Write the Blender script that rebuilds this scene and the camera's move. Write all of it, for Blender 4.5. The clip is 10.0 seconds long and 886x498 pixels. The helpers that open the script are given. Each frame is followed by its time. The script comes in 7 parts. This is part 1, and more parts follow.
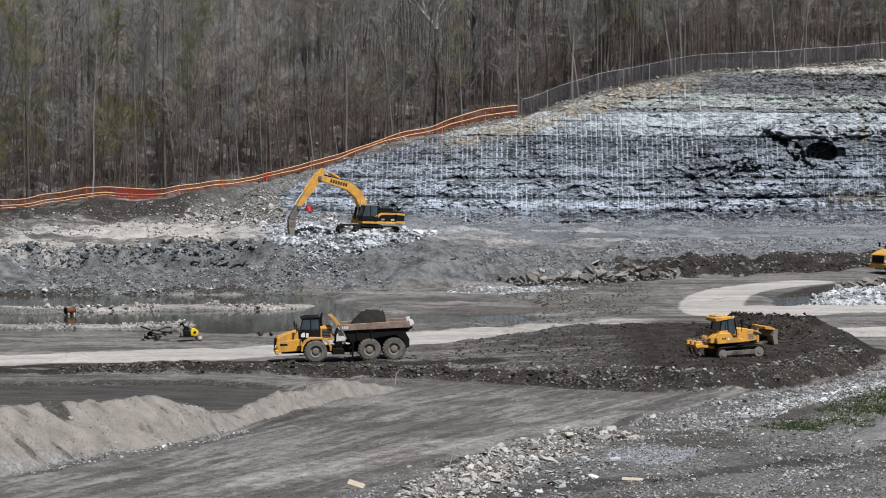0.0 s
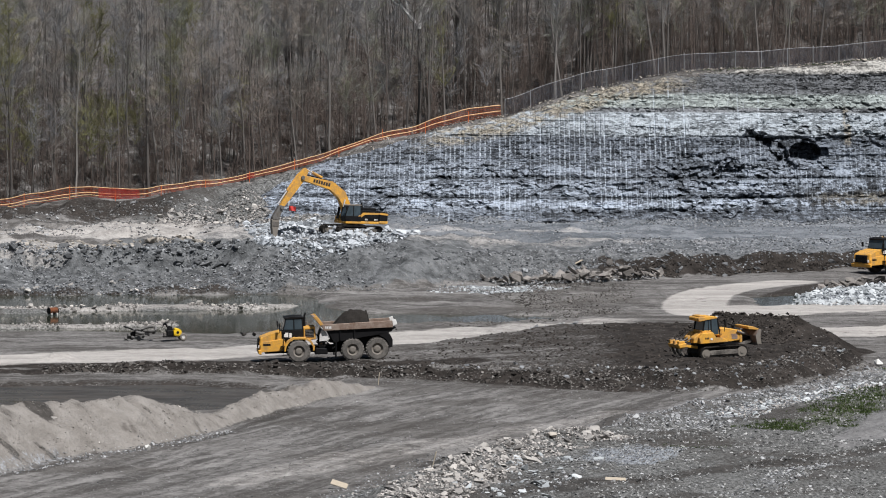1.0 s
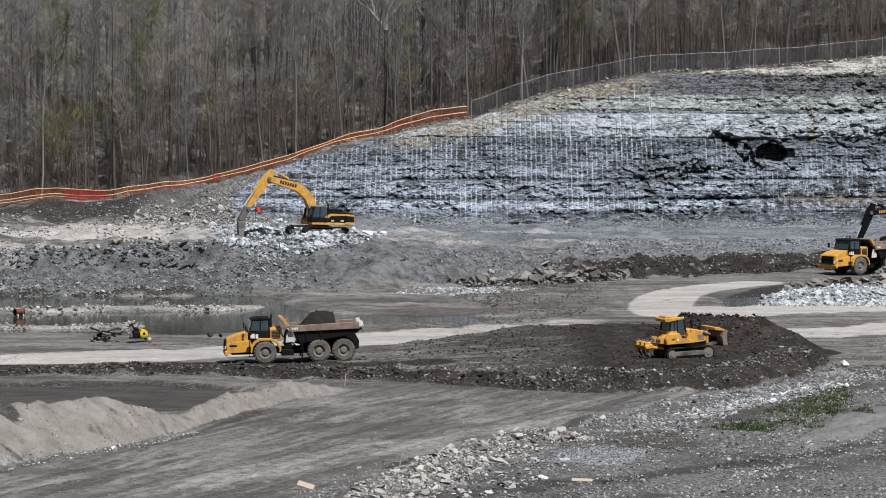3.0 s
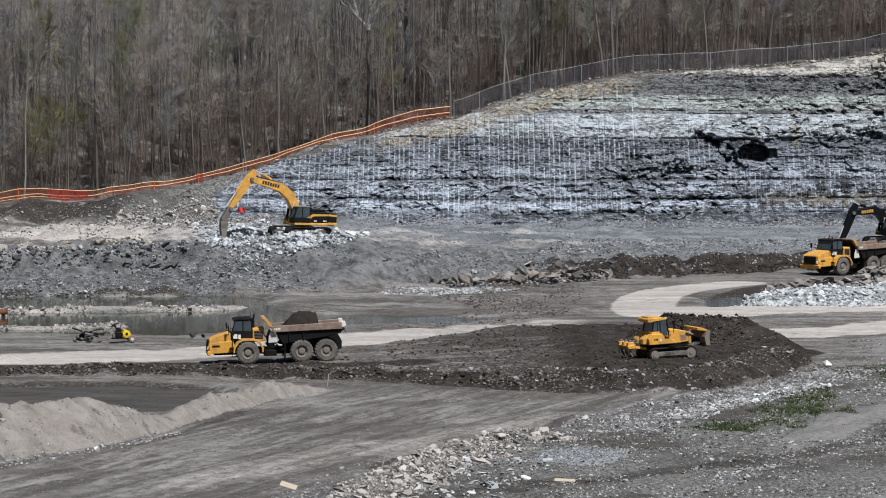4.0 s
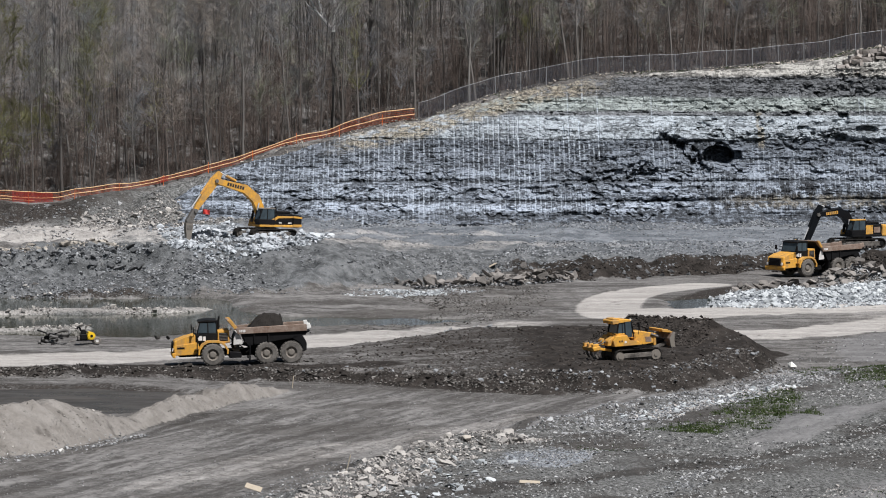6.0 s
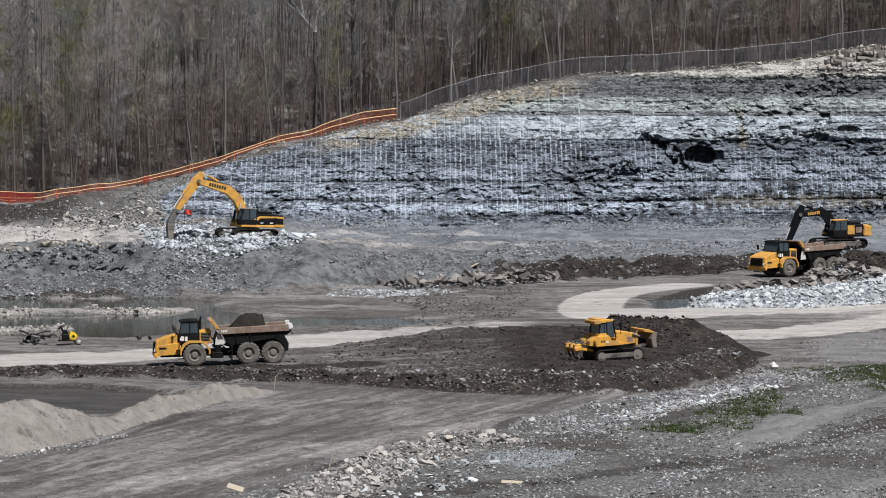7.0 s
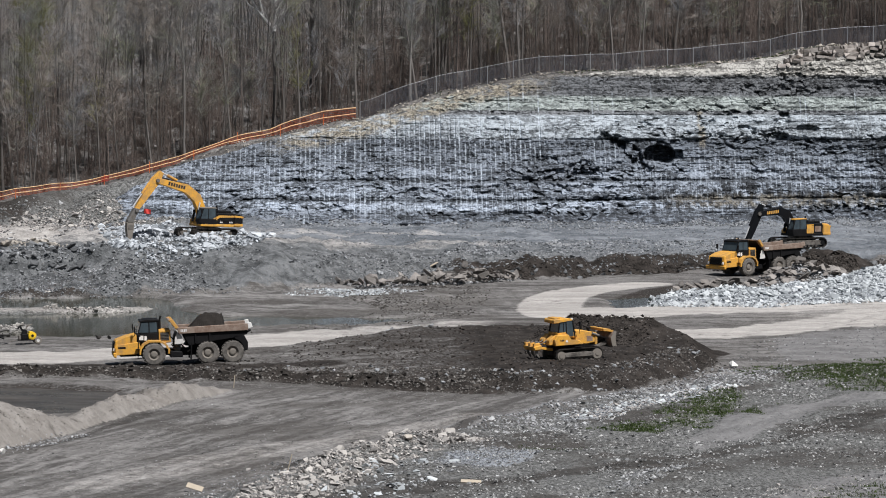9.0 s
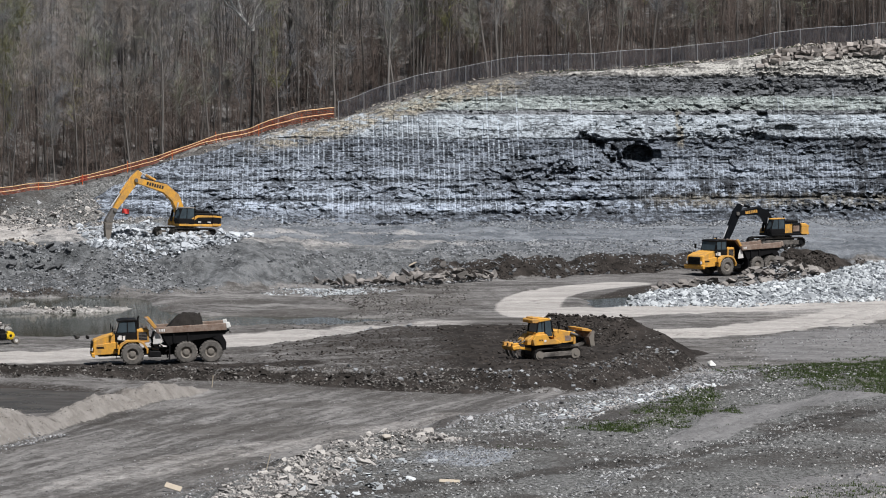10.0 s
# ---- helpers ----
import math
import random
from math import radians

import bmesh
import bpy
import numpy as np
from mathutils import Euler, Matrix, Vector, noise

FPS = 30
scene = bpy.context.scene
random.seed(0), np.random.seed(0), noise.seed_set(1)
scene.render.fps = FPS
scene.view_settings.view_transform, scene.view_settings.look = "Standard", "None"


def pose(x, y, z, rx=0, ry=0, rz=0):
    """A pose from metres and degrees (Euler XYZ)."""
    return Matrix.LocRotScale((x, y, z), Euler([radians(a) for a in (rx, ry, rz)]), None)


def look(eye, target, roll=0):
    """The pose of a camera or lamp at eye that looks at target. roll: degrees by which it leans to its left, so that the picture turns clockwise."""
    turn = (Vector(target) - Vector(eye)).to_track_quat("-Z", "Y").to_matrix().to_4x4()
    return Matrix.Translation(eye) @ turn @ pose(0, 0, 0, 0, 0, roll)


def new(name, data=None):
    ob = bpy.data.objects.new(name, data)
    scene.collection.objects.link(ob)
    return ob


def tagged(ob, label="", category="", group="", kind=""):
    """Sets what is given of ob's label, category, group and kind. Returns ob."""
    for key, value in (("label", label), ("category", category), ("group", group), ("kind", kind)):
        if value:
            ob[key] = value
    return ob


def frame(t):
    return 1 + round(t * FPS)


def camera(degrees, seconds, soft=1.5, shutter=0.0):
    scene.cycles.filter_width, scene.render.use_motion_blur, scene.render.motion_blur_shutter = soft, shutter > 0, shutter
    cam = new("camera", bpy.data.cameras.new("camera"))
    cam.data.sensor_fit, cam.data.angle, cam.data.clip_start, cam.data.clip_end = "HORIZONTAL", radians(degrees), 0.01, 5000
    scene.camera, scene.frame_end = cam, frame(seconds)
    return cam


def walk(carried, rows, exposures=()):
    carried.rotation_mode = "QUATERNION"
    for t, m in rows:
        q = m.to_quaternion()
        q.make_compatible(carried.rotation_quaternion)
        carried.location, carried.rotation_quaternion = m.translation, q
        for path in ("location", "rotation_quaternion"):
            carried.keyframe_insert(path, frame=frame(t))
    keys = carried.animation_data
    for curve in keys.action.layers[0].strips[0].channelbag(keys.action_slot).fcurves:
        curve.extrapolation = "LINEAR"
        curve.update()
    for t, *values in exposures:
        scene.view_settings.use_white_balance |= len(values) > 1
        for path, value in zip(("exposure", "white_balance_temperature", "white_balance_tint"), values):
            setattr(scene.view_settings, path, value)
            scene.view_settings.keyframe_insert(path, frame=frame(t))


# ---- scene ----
cam = camera(10.0, 10.0, soft=1.0)
# One hovering eye that pans slowly: seconds, yaw, pitch
EYE = 32.0
ROWS = [
    (0.0, 0.980, -3.215), (0.5, 0.886, -3.216), (1.0, 0.789, -3.216), (1.5, 0.692, -3.211),
    (2.0, 0.603, -3.206), (2.5, 0.506, -3.205), (4.0, 0.212, -3.200), (4.5, 0.109, -3.200),
    (5.0, 0.006, -3.200), (5.5, -0.088, -3.183), (7.0, -0.391, -3.178), (7.5, -0.497, -3.188),
    (8.0, -0.613, -3.190), (8.5, -0.728, -3.185), (9.0, -0.851, -3.187), (9.5, -0.970, -3.187),
    (10.0, -1.096, -3.190),
]
walk(cam, [(t, pose(0, 0, EYE, 90 + pitch, 0, yaw)) for t, yaw, pitch in ROWS])

# ---- light: a high spring sun, clear hazy sky ----
SUN_EL, SUN_AZ = 58.0, 145.0      # azimuth clockwise from the view's heading
scene.view_settings.exposure = 0.0
world = bpy.data.worlds.new("sky")
scene.world = world
world.use_nodes = True
wn = world.node_tree
sky = wn.nodes.new("ShaderNodeTexSky")
sky.sky_type, sky.sun_disc = "NISHITA", False
sky.sun_elevation, sky.sun_rotation = radians(SUN_EL), radians(SUN_AZ)
sky.air_density, sky.dust_density = 1.2, 2.0
wn.links.new(sky.outputs[0], wn.nodes["Background"].inputs[0])
wn.nodes["Background"].inputs[1].default_value = 0.036
sun_data = bpy.data.lights.new("sun", "SUN")
sun_data.energy, sun_data.angle, sun_data.color = 5.2, radians(0.6), (1.0, 0.985, 0.985)
sun = new("sun", sun_data)
_el, _az = radians(SUN_EL), radians(SUN_AZ)
_to = Vector((math.sin(_az) * math.cos(_el), math.cos(_az) * math.cos(_el), math.sin(_el)))
sun.matrix_world = look(Vector((0, 400, 60)) + _to * 200, (0, 400, 60))


# ---- materials ----
class Nodes:
    """Short hand for building a node material."""

    def __init__(self, name, rough=0.9, metal=0.0, spec=0.3):
        self.m = bpy.data.materials.new(name)
        self.m.use_nodes = True
        self.t = self.m.node_tree
        self.b = self.t.nodes["Principled BSDF"]
        self.b.inputs["Roughness"].default_value = rough
        self.b.inputs["Metallic"].default_value = metal
        self.b.inputs["Specular IOR Level"].default_value = spec
        self.pos = None

    def node(self, kind, **inp):
        n = self.t.nodes.new(kind)
        for k, v in inp.items():
            self.put(n.inputs[k.replace("_", " ")], v)
        return n

    def put(self, socket, v):
        if hasattr(v, "node"):
            self.t.links.new(v, socket)
        elif isinstance(v, (tuple, list)) and len(v) == 3 and socket.type == "RGBA":
            socket.default_value = (*v, 1)
        else:
            socket.default_value = v

    def place(self, scale=(1, 1, 1), obj=False):
        if obj:
            src = self.t.nodes.new("ShaderNodeTexCoord").outputs["Object"]
        else:
            src = self.t.nodes.new("ShaderNodeNewGeometry").outputs["Position"]
        n = self.node("ShaderNodeMapping", Vector=src)
        n.inputs["Scale"].default_value = scale
        return n.outputs[0]

    def noise(self, scale, detail=4.0, rough=0.6, vec=None, warp=0.0):
        n = self.node("ShaderNodeTexNoise", Scale=scale, Detail=detail, Roughness=rough, Distortion=warp)
        n.noise_dimensions = "3D"
        self.put(n.inputs["Vector"], vec if vec is not None else self.place())
        return n.outputs["Fac"]

    def cells(self, scale, vec=None, feature="F1", out="Distance"):
        n = self.node("ShaderNodeTexVoronoi", Scale=scale)
        n.feature = feature
        self.put(n.inputs["Vector"], vec if vec is not None else self.place())
        return n.outputs[out]

    def attr(self, name):
        n = self.t.nodes.new("ShaderNodeAttribute")
        n.attribute_name = name
        s = self.t.nodes.new("ShaderNodeSeparateColor")
        self.t.links.new(n.outputs["Color"], s.inputs[0])
        return s.outputs[0], s.outputs[1], s.outputs[2]

    def math(self, op, a, b=0.0, c=0.0):
        n = self.t.nodes.new("ShaderNodeMath")
        n.operation = op
        for s, v in zip(n.inputs, (a, b, c)):
            self.put(s, v)
        return n.outputs[0]

    def step(self, v, lo, hi):
        n = self.t.nodes.new("ShaderNodeMapRange")
        n.interpolation_type = "SMOOTHSTEP"
        for k, x in (("Value", v), ("From Min", lo), ("From Max", hi)):
            self.put(n.inputs[k], x)
        return n.outputs[0]

    def mix(self, f, a, b, mode="MIX"):
        n = self.t.nodes.new("ShaderNodeMix")
        n.data_type, n.blend_type = "RGBA", mode
        self.put(n.inputs[0], f)
        self.put(n.inputs[6], a)
        self.put(n.inputs[7], b)
        return n.outputs[2]

    def ramp(self, v, stops, mode="LINEAR"):
        n = self.t.nodes.new("ShaderNodeValToRGB")
        n.color_ramp.interpolation = mode
        e = n.color_ramp.elements
        while len(e) < len(stops):
            e.new(0.5)
        for k, (p, c) in zip(e, stops):
            k.position = p
            k.color = (*c, 1)
        self.put(n.inputs[0], v)
        return n.outputs[0]

    def random(self):
        return self.t.nodes.new("ShaderNodeObjectInfo").outputs["Random"]

    def island(self):
        return self.t.nodes.new("ShaderNodeNewGeometry").outputs["Random Per Island"]

    def done(self, color, bump=None, strength=0.5, dist=0.1, rough=None):
        self.put(self.b.inputs["Base Color"], color)
        if rough is not None:
            self.put(self.b.inputs["Roughness"], rough)
        if bump is not None:
            n = self.node("ShaderNodeBump", Strength=strength, Distance=dist, Height=bump)
            self.t.links.new(n.outputs[0], self.b.inputs["Normal"])
        return self.m


def ground_material():
    k = Nodes("quarry_ground", 0.95, spec=0.15)
    dust, dark, grass = k.attr("kind_a")
    blue, sand, gravel = k.attr("kind_b")
    fines, track, bare = k.attr("kind_c")
    big = k.noise(0.09, 5, 0.6)
    mid = k.noise(0.7, 5, 0.65)
    fine = k.noise(4.0, 4, 0.7)
    flat = k.node("ShaderNodeSeparateXYZ", Vector=k.place())
    turned = k.node("ShaderNodeVectorRotate", Vector=k.place(), Angle=radians(19))
    lane = k.node("ShaderNodeMapping", Vector=turned.outputs[0])
    lane.inputs["Scale"].default_value = (0.75, 0.05, 1)
    cross = k.node("ShaderNodeMapping", Vector=k.place())
    cross.inputs["Scale"].default_value, cross.inputs["Rotation"].default_value = (0.07, 0.35, 1), (0, 0, radians(-24))
    near = k.step(flat.outputs[1], 392, 380)
    s1, s2 = k.noise(1.0, 6, 0.7, lane.outputs[0], 0.2), k.noise(1.0, 6, 0.72, cross.outputs[0], 0.15)
    streak = k.math("ADD", k.math("MULTIPLY", near, s1), k.math("MULTIPLY", k.math("SUBTRACT", 1.0, near), s2))
    edge = k.math("MULTIPLY_ADD", k.math("ADD", mid, fine), 0.55, -0.55)

    def mask(a, lo=0.38, hi=0.62):
        return k.step(k.math("ADD", a, edge), lo, hi)
    streak = k.math("MULTIPLY_ADD", k.math("SUBTRACT", k.noise(1.3, 6, 0.78), 0.5), 0.62, streak)
    c = k.mix(k.step(streak, 0.35, 0.68), (0.082, 0.077, 0.073), (0.275, 0.265, 0.255))
    c = k.mix(k.math("MULTIPLY", k.step(big, 0.45, 0.62), 0.6), c, (0.075, 0.068, 0.062))
    c = k.mix(mask(blue), c, k.mix(k.step(flat.outputs[1], 524, 548), k.mix(k.step(mid, 0.3, 0.7), (0.052, 0.055, 0.057), (0.200, 0.207, 0.212)), k.mix(k.step(streak, 0.3, 0.7), (0.088, 0.099, 0.113), (0.245, 0.262, 0.283))))
    c = k.mix(mask(gravel), c, k.mix(k.step(fine, 0.3, 0.72), (0.038, 0.038, 0.036), (0.25, 0.252, 0.246)))
    c = k.mix(k.math("MULTIPLY", k.math("MULTIPLY", mask(gravel), k.step(k.noise(0.06, 5, 0.65), 0.46, 0.60)), 0.8), c, (0.060, 0.054, 0.049))
    c = k.mix(mask(sand), c, k.mix(k.step(mid, 0.3, 0.7), (0.205, 0.188, 0.170), (0.30, 0.28, 0.258)))
    damp = k.math("MULTIPLY", mask(sand), k.step(k.noise(0.28, 4, 0.6), 0.58, 0.68))
    c = k.mix(k.math("MULTIPLY", damp, 0.7), c, (0.085, 0.076, 0.068))
    c = k.mix(mask(dark), c, k.mix(k.step(mid, 0.3, 0.75), (0.018, 0.0155, 0.0135), (0.060, 0.0515, 0.046)))
    c = k.mix(k.math("MULTIPLY", mask(dust, 0.28, 0.72), 0.92), c, k.mix(k.step(streak, 0.3, 0.7), (0.36, 0.338, 0.316), (0.55, 0.522, 0.492)))
    c = k.mix(mask(grass, 0.42, 0.80), c, k.mix(k.step(fine, 0.3, 0.7), (0.045, 0.052, 0.024), (0.10, 0.108, 0.056)))
    c = k.mix(k.math("MULTIPLY", mask(bare), 0.85), c, k.mix(k.step(streak, 0.3, 0.7), (0.165, 0.162, 0.162), (0.275, 0.270, 0.268)))
    c = k.mix(mask(fines), c, k.mix(k.step(fine, 0.32, 0.68), (0.10, 0.108, 0.12), (0.40, 0.425, 0.455)))
    c = k.mix(k.math("MULTIPLY", mask(track), 0.88), c, k.mix(k.step(mid, 0.3, 0.72), (0.024, 0.022, 0.020), (0.085, 0.078, 0.072)))
    cell = k.cells(2.6, k.place((1, 1, 1)))
    grit = k.step(k.cells(6.5, k.place((1, 1, 1))), 0.34, 0.18)
    gritc = k.cells(6.5, k.place((1, 1, 1)), out="Color")
    pick = k.cells(2.6, k.place((1, 1, 1)), out="Color")
    stone = k.math("MULTIPLY", k.step(cell, 0.26, 0.18), k.step(k.noise(0.35, 3, 0.6), 0.46, 0.64))
    stone = k.math("MULTIPLY", stone, k.math("SUBTRACT", 1.0, k.math("MAXIMUM", mask(dust), mask(sand))))
    grit = k.math("MULTIPLY", grit, k.math("MULTIPLY", k.step(k.noise(0.5, 4, 0.65), 0.42, 0.62), k.math("SUBTRACT", 1.0, k.math("MAXIMUM", mask(dust), mask(dark)))))
    c = k.mix(k.math("MULTIPLY", grit, 0.75), c, k.mix(gritc, (0.07, 0.068, 0.066), (0.40, 0.39, 0.38)))
    c = k.mix(k.math("MULTIPLY", stone, 0.65), c, k.mix(pick, (0.20, 0.195, 0.19), (0.42, 0.41, 0.40)))
    h = k.math("ADD", k.math("MULTIPLY", fine, 0.5), k.math("ADD", mid, k.math("MULTIPLY", stone, 0.6)))
    return k.done(c, h, 1.0, 0.34)


def rock_face_material():
    k = Nodes("layered_limestone", 0.92, spec=0.2)
    p = k.place()
    sep = k.node("ShaderNodeSeparateXYZ", Vector=p)
    warp = k.math("MULTIPLY", k.math("SUBTRACT", k.noise(0.16, 5, 0.65), 0.5), 0.42)
    z = k.math("MULTIPLY_ADD", k.math("ADD", sep.outputs[2], warp), 1 / 24.0, 0.0)
    # light and dark shades of each bed, from foot to crest
    light = [(3, (0.257, 0.27, 0.294)), (3.9, (0.266, 0.28, 0.305)), (4.55, (0.285, 0.30, 0.327)), (4.85, (0.494, 0.52, 0.567)), (5.5, (0.513, 0.54, 0.589)), (5.68, (0.18, 0.19, 0.207)),
             (5.95, (0.19, 0.2, 0.218)), (6.15, (0.427, 0.45, 0.491)), (7.55, (0.408, 0.43, 0.469)), (7.75, (0.171, 0.18, 0.196)), (8, (0.19, 0.2, 0.218)),
             (8.25, (0.38, 0.4, 0.436)), (9.2, (0.323, 0.34, 0.371)), (9.5, (0.237, 0.25, 0.273)), (11.2, (0.237, 0.25, 0.273)), (11.5, (0.18, 0.19, 0.207)),
             (12.2, (0.18, 0.19, 0.207)), (12.5, (0.446, 0.46, 0.465)), (13.65, (0.485, 0.5, 0.505)), (13.9, (0.514, 0.53, 0.535)), (14.95, (0.534, 0.55, 0.555)),
             (15.06, (0.242, 0.238, 0.235)), (15.45, (0.263, 0.257, 0.255)), (15.6, (0.443, 0.459, 0.416)), (16.9, (0.453, 0.469, 0.426)), (17.2, (0.182, 0.178, 0.176)),
             (19.2, (0.187, 0.183, 0.181)), (19.6, (0.55, 0.5, 0.435)), (22.5, (0.572, 0.52, 0.452))]
    dark = [(3, (0.057, 0.06, 0.0654)), (3.9, (0.057, 0.06, 0.0654)), (4.55, (0.050, 0.053, 0.058)), (4.85, (0.114, 0.12, 0.131)), (5.5, (0.114, 0.12, 0.131)), (5.68, (0.0333, 0.035, 0.0382)),
             (5.95, (0.0333, 0.035, 0.0382)), (6.15, (0.095, 0.1, 0.109)), (7.55, (0.0855, 0.09, 0.0981)), (7.75, (0.038, 0.04, 0.0436)), (8, (0.038, 0.04, 0.0436)),
             (8.25, (0.0808, 0.085, 0.0927)), (9.2, (0.0617, 0.065, 0.0709)), (9.5, (0.0427, 0.045, 0.0491)), (11.2, (0.0427, 0.045, 0.0491)), (11.5, (0.0333, 0.035, 0.0382)),
             (12.2, (0.0333, 0.035, 0.0382)), (12.5, (0.116, 0.12, 0.121)), (13.65, (0.126, 0.13, 0.131)), (13.9, (0.213, 0.22, 0.222)), (14.95, (0.242, 0.25, 0.253)),
             (15.06, (0.0707, 0.0693, 0.0686)), (15.45, (0.0808, 0.0792, 0.0784)), (15.6, (0.197, 0.204, 0.185)), (16.9, (0.177, 0.184, 0.167)), (17.2, (0.0454, 0.0445, 0.0441)),
             (19.2, (0.0485, 0.0475, 0.047)), (19.6, (0.187, 0.17, 0.148)), (22.5, (0.198, 0.18, 0.157))]
    lc = k.ramp(z, [(a / 24, b) for a, b in light])
    dc = k.ramp(z, [(a / 24, b) for a, b in dark])
    flat = k.place((0.55, 0.55, 1.35))
    patch = k.noise(0.55, 6, 0.72, flat, 0.4)
    blocks = k.cells(1.25, k.place((0.6, 0.6, 1.9)), out="Color")
    bl = k.node("ShaderNodeSeparateColor", Color=blocks)
    tone = k.math("MULTIPLY_ADD", bl.outputs[0], 0.36, k.math("MULTIPLY", patch, 1.0))
    tone = k.math("ADD", tone, k.math("MULTIPLY_ADD", k.noise(3.2, 5, 0.75), 0.95, -0.475))
    chip = k.node("ShaderNodeSeparateColor", Color=k.cells(3.2, k.place((0.85, 0.85, 1.8)), out="Color"))
    tone = k.math("ADD", tone, k.math("MULTIPLY_ADD", chip.outputs[1], 0.50, -0.25))
    layer = k.noise(1.0, 4, 0.6, k.place((0.10, 0.10, 2.2)))
    tone = k.math("ADD", tone, k.math("MULTIPLY_ADD", layer, 0.75, -0.375))
    c = k.mix(k.step(tone, 0.44, 0.88), dc, lc)
    # powder left in the drill barrels, water runs and rust
    drill, seep, rust = k.attr("marks")
    c = k.mix(k.math("MULTIPLY", drill, k.math("MULTIPLY", k.step(k.noise(2.1, 5, 0.7), 0.40, 0.58), 0.95)), c, (.66, .685, .71))
    c = k.mix(k.math("MULTIPLY", seep, k.step(k.noise(0.8, 4, 0.6, k.place((1.6, 1.6, 0.25))), 0.38, 0.58)), c, (.04, .04, .042))
    c = k.mix(k.math("MULTIPLY", rust, k.step(k.noise(0.9, 4, 0.6), 0.36, 0.56)), c, k.mix(k.step(k.noise(2.4, 4, 0.7), 0.38, 0.62), (.095, .074, .052), (.52, .44, .325)))
    crack = k.step(k.cells(1.3, k.place((0.4, 0.4, 2.2)), "DISTANCE_TO_EDGE"), 0.0, 0.035)
    c = k.mix(k.math("MULTIPLY_ADD", crack, -0.36, 0.36), c, (.03, .03, .032))
    c = k.mix(1.0, c, (0.955, 1.02, 1.09), "MULTIPLY")
    h = k.math("ADD", k.math("MULTIPLY", k.noise(1.7, 6, 0.7, k.place((0.85, 0.85, 1.3))), 1.2), k.math("MULTIPLY", crack, 0.25))
    return k.done(c, h, 0.9, 0.40)


def stone_material(name, a, b, scale=2.0, single=True, skew=1.0):
    k = Nodes(name, 0.9, spec=0.2)
    r = k.random() if single else k.island()
    r = k.math("POWER", r, skew)
    n = k.noise(scale, 5, 0.65)
    c = k.mix(k.math("MULTIPLY_ADD", r, 0.75, k.math("MULTIPLY_ADD", n, 0.6, -0.2)), a, b)
    return k.done(c, k.noise(scale * 3, 4, 0.7), 0.5, 0.08)


def twig_material(name, rnd=True):
    """Bare twigs: grey, brown and olive crowns side by side."""
    k = Nodes(name, 0.95, spec=0.05)
    tone = k.math("ADD", k.math("MULTIPLY", k.noise(0.11, 4, 0.65), 2.2), -0.65)
    if rnd:
        tone = k.math("MULTIPLY_ADD", k.random(), 0.6, k.math("MULTIPLY_ADD", tone, 0.55, -0.10))
    # tones vary by tree; the blue-grey stops also carry haze in the colour
    c = k.ramp(tone, [(0.0, (0.175, 0.175, 0.188)), (0.18, (0.265, 0.222, 0.199)), (0.36, (0.235, 0.235, 0.253)), (0.52, (0.33, 0.271, 0.235)), (0.66, (0.278, 0.271, 0.256)), (0.78, (0.287, 0.284, 0.185)), (0.9, (0.317, 0.319, 0.323)), (1.0, (0.213, 0.187, 0.178))])
    c = k.mix(k.math("MULTIPLY", k.island(), 0.28), c, (.080, .080, .072))
    c = k.mix(1.0, c, (0.965, 1.0, 0.985), "MULTIPLY")
    return k.done(c)


def bark_material(name, a, b, rnd=True):
    k = Nodes(name, 0.95, spec=0.1)
    n = k.noise(1.4, 4, 0.7, k.place((2.0, 2.0, 0.5)))
    r = k.math("POWER", k.random() if rnd else k.island(), 1.7)
    c = k.mix(k.math("MULTIPLY_ADD", r, 0.75, k.math("MULTIPLY_ADD", n, 0.7, -0.2)), a, b)
    return k.done(c)


def paint_material(name, color, rough=0.45, dirt=(0.16, 0.14, 0.12), amount=0.5, metal=0.0, scale=1.3):
    """Machine paint with dust, mud film and scuffs."""
    k = Nodes(name, rough, metal, 0.16)
    p = k.place(obj=True)
    n = k.noise(scale, 6, 0.7, p)
    f = k.noise(scale * 7, 4, 0.7, p)
    film = k.math("MULTIPLY", k.step(k.math("MULTIPLY_ADD", f, 0.35, n), 0.50, 0.84), amount)
    c = k.mix(film, color, dirt)
    c = k.mix(k.math("MULTIPLY", k.step(f, 0.62, 0.75), 0.25 * amount), c, (0.30, 0.28, 0.26))
    return k.done(c, f, 0.12, 0.02, k.math("MULTIPLY_ADD", film, 0.45, rough))


MAT = {}
MAT["ground"] = ground_material()
MAT["face"] = rock_face_material()
MAT["white_rock"] = stone_material("pale_broken_limestone", (.20, .215, .228), (.66, .69, .70))
MAT["white_rest"] = stone_material("pale_broken_limestone_rest", (.15, .163, .175), (.64, .67, .685), single=False)
MAT["fresh_rock"] = stone_material("fresh_broken_limestone", (.22, .24, .262), (.66, .69, .72))
MAT["fresh_rest"] = stone_material("fresh_broken_limestone_rest", (.10, .112, .125), (.62, .65, .68), single=False)
MAT["grey_rock"] = stone_material("grey_rubble", (.11, .112, .115), (.55, .555, .56))
MAT["grey_rest"] = stone_material("grey_rubble_rest", (.065, .067, .07), (.58, .59, .60), single=False, skew=1.7)
MAT["brown_rock"] = stone_material("brown_slabs", (.072, .066, .061), (.35, .323, .30))
MAT["tan_rock"] = stone_material("tan_ledge_blocks", (.20, .18, .155), (.52, .475, .42))
MAT["ledge_rock"] = stone_material("weathered_ledge_rock", (.14, .128, .118), (.54, .49, .45), skew=1.3)
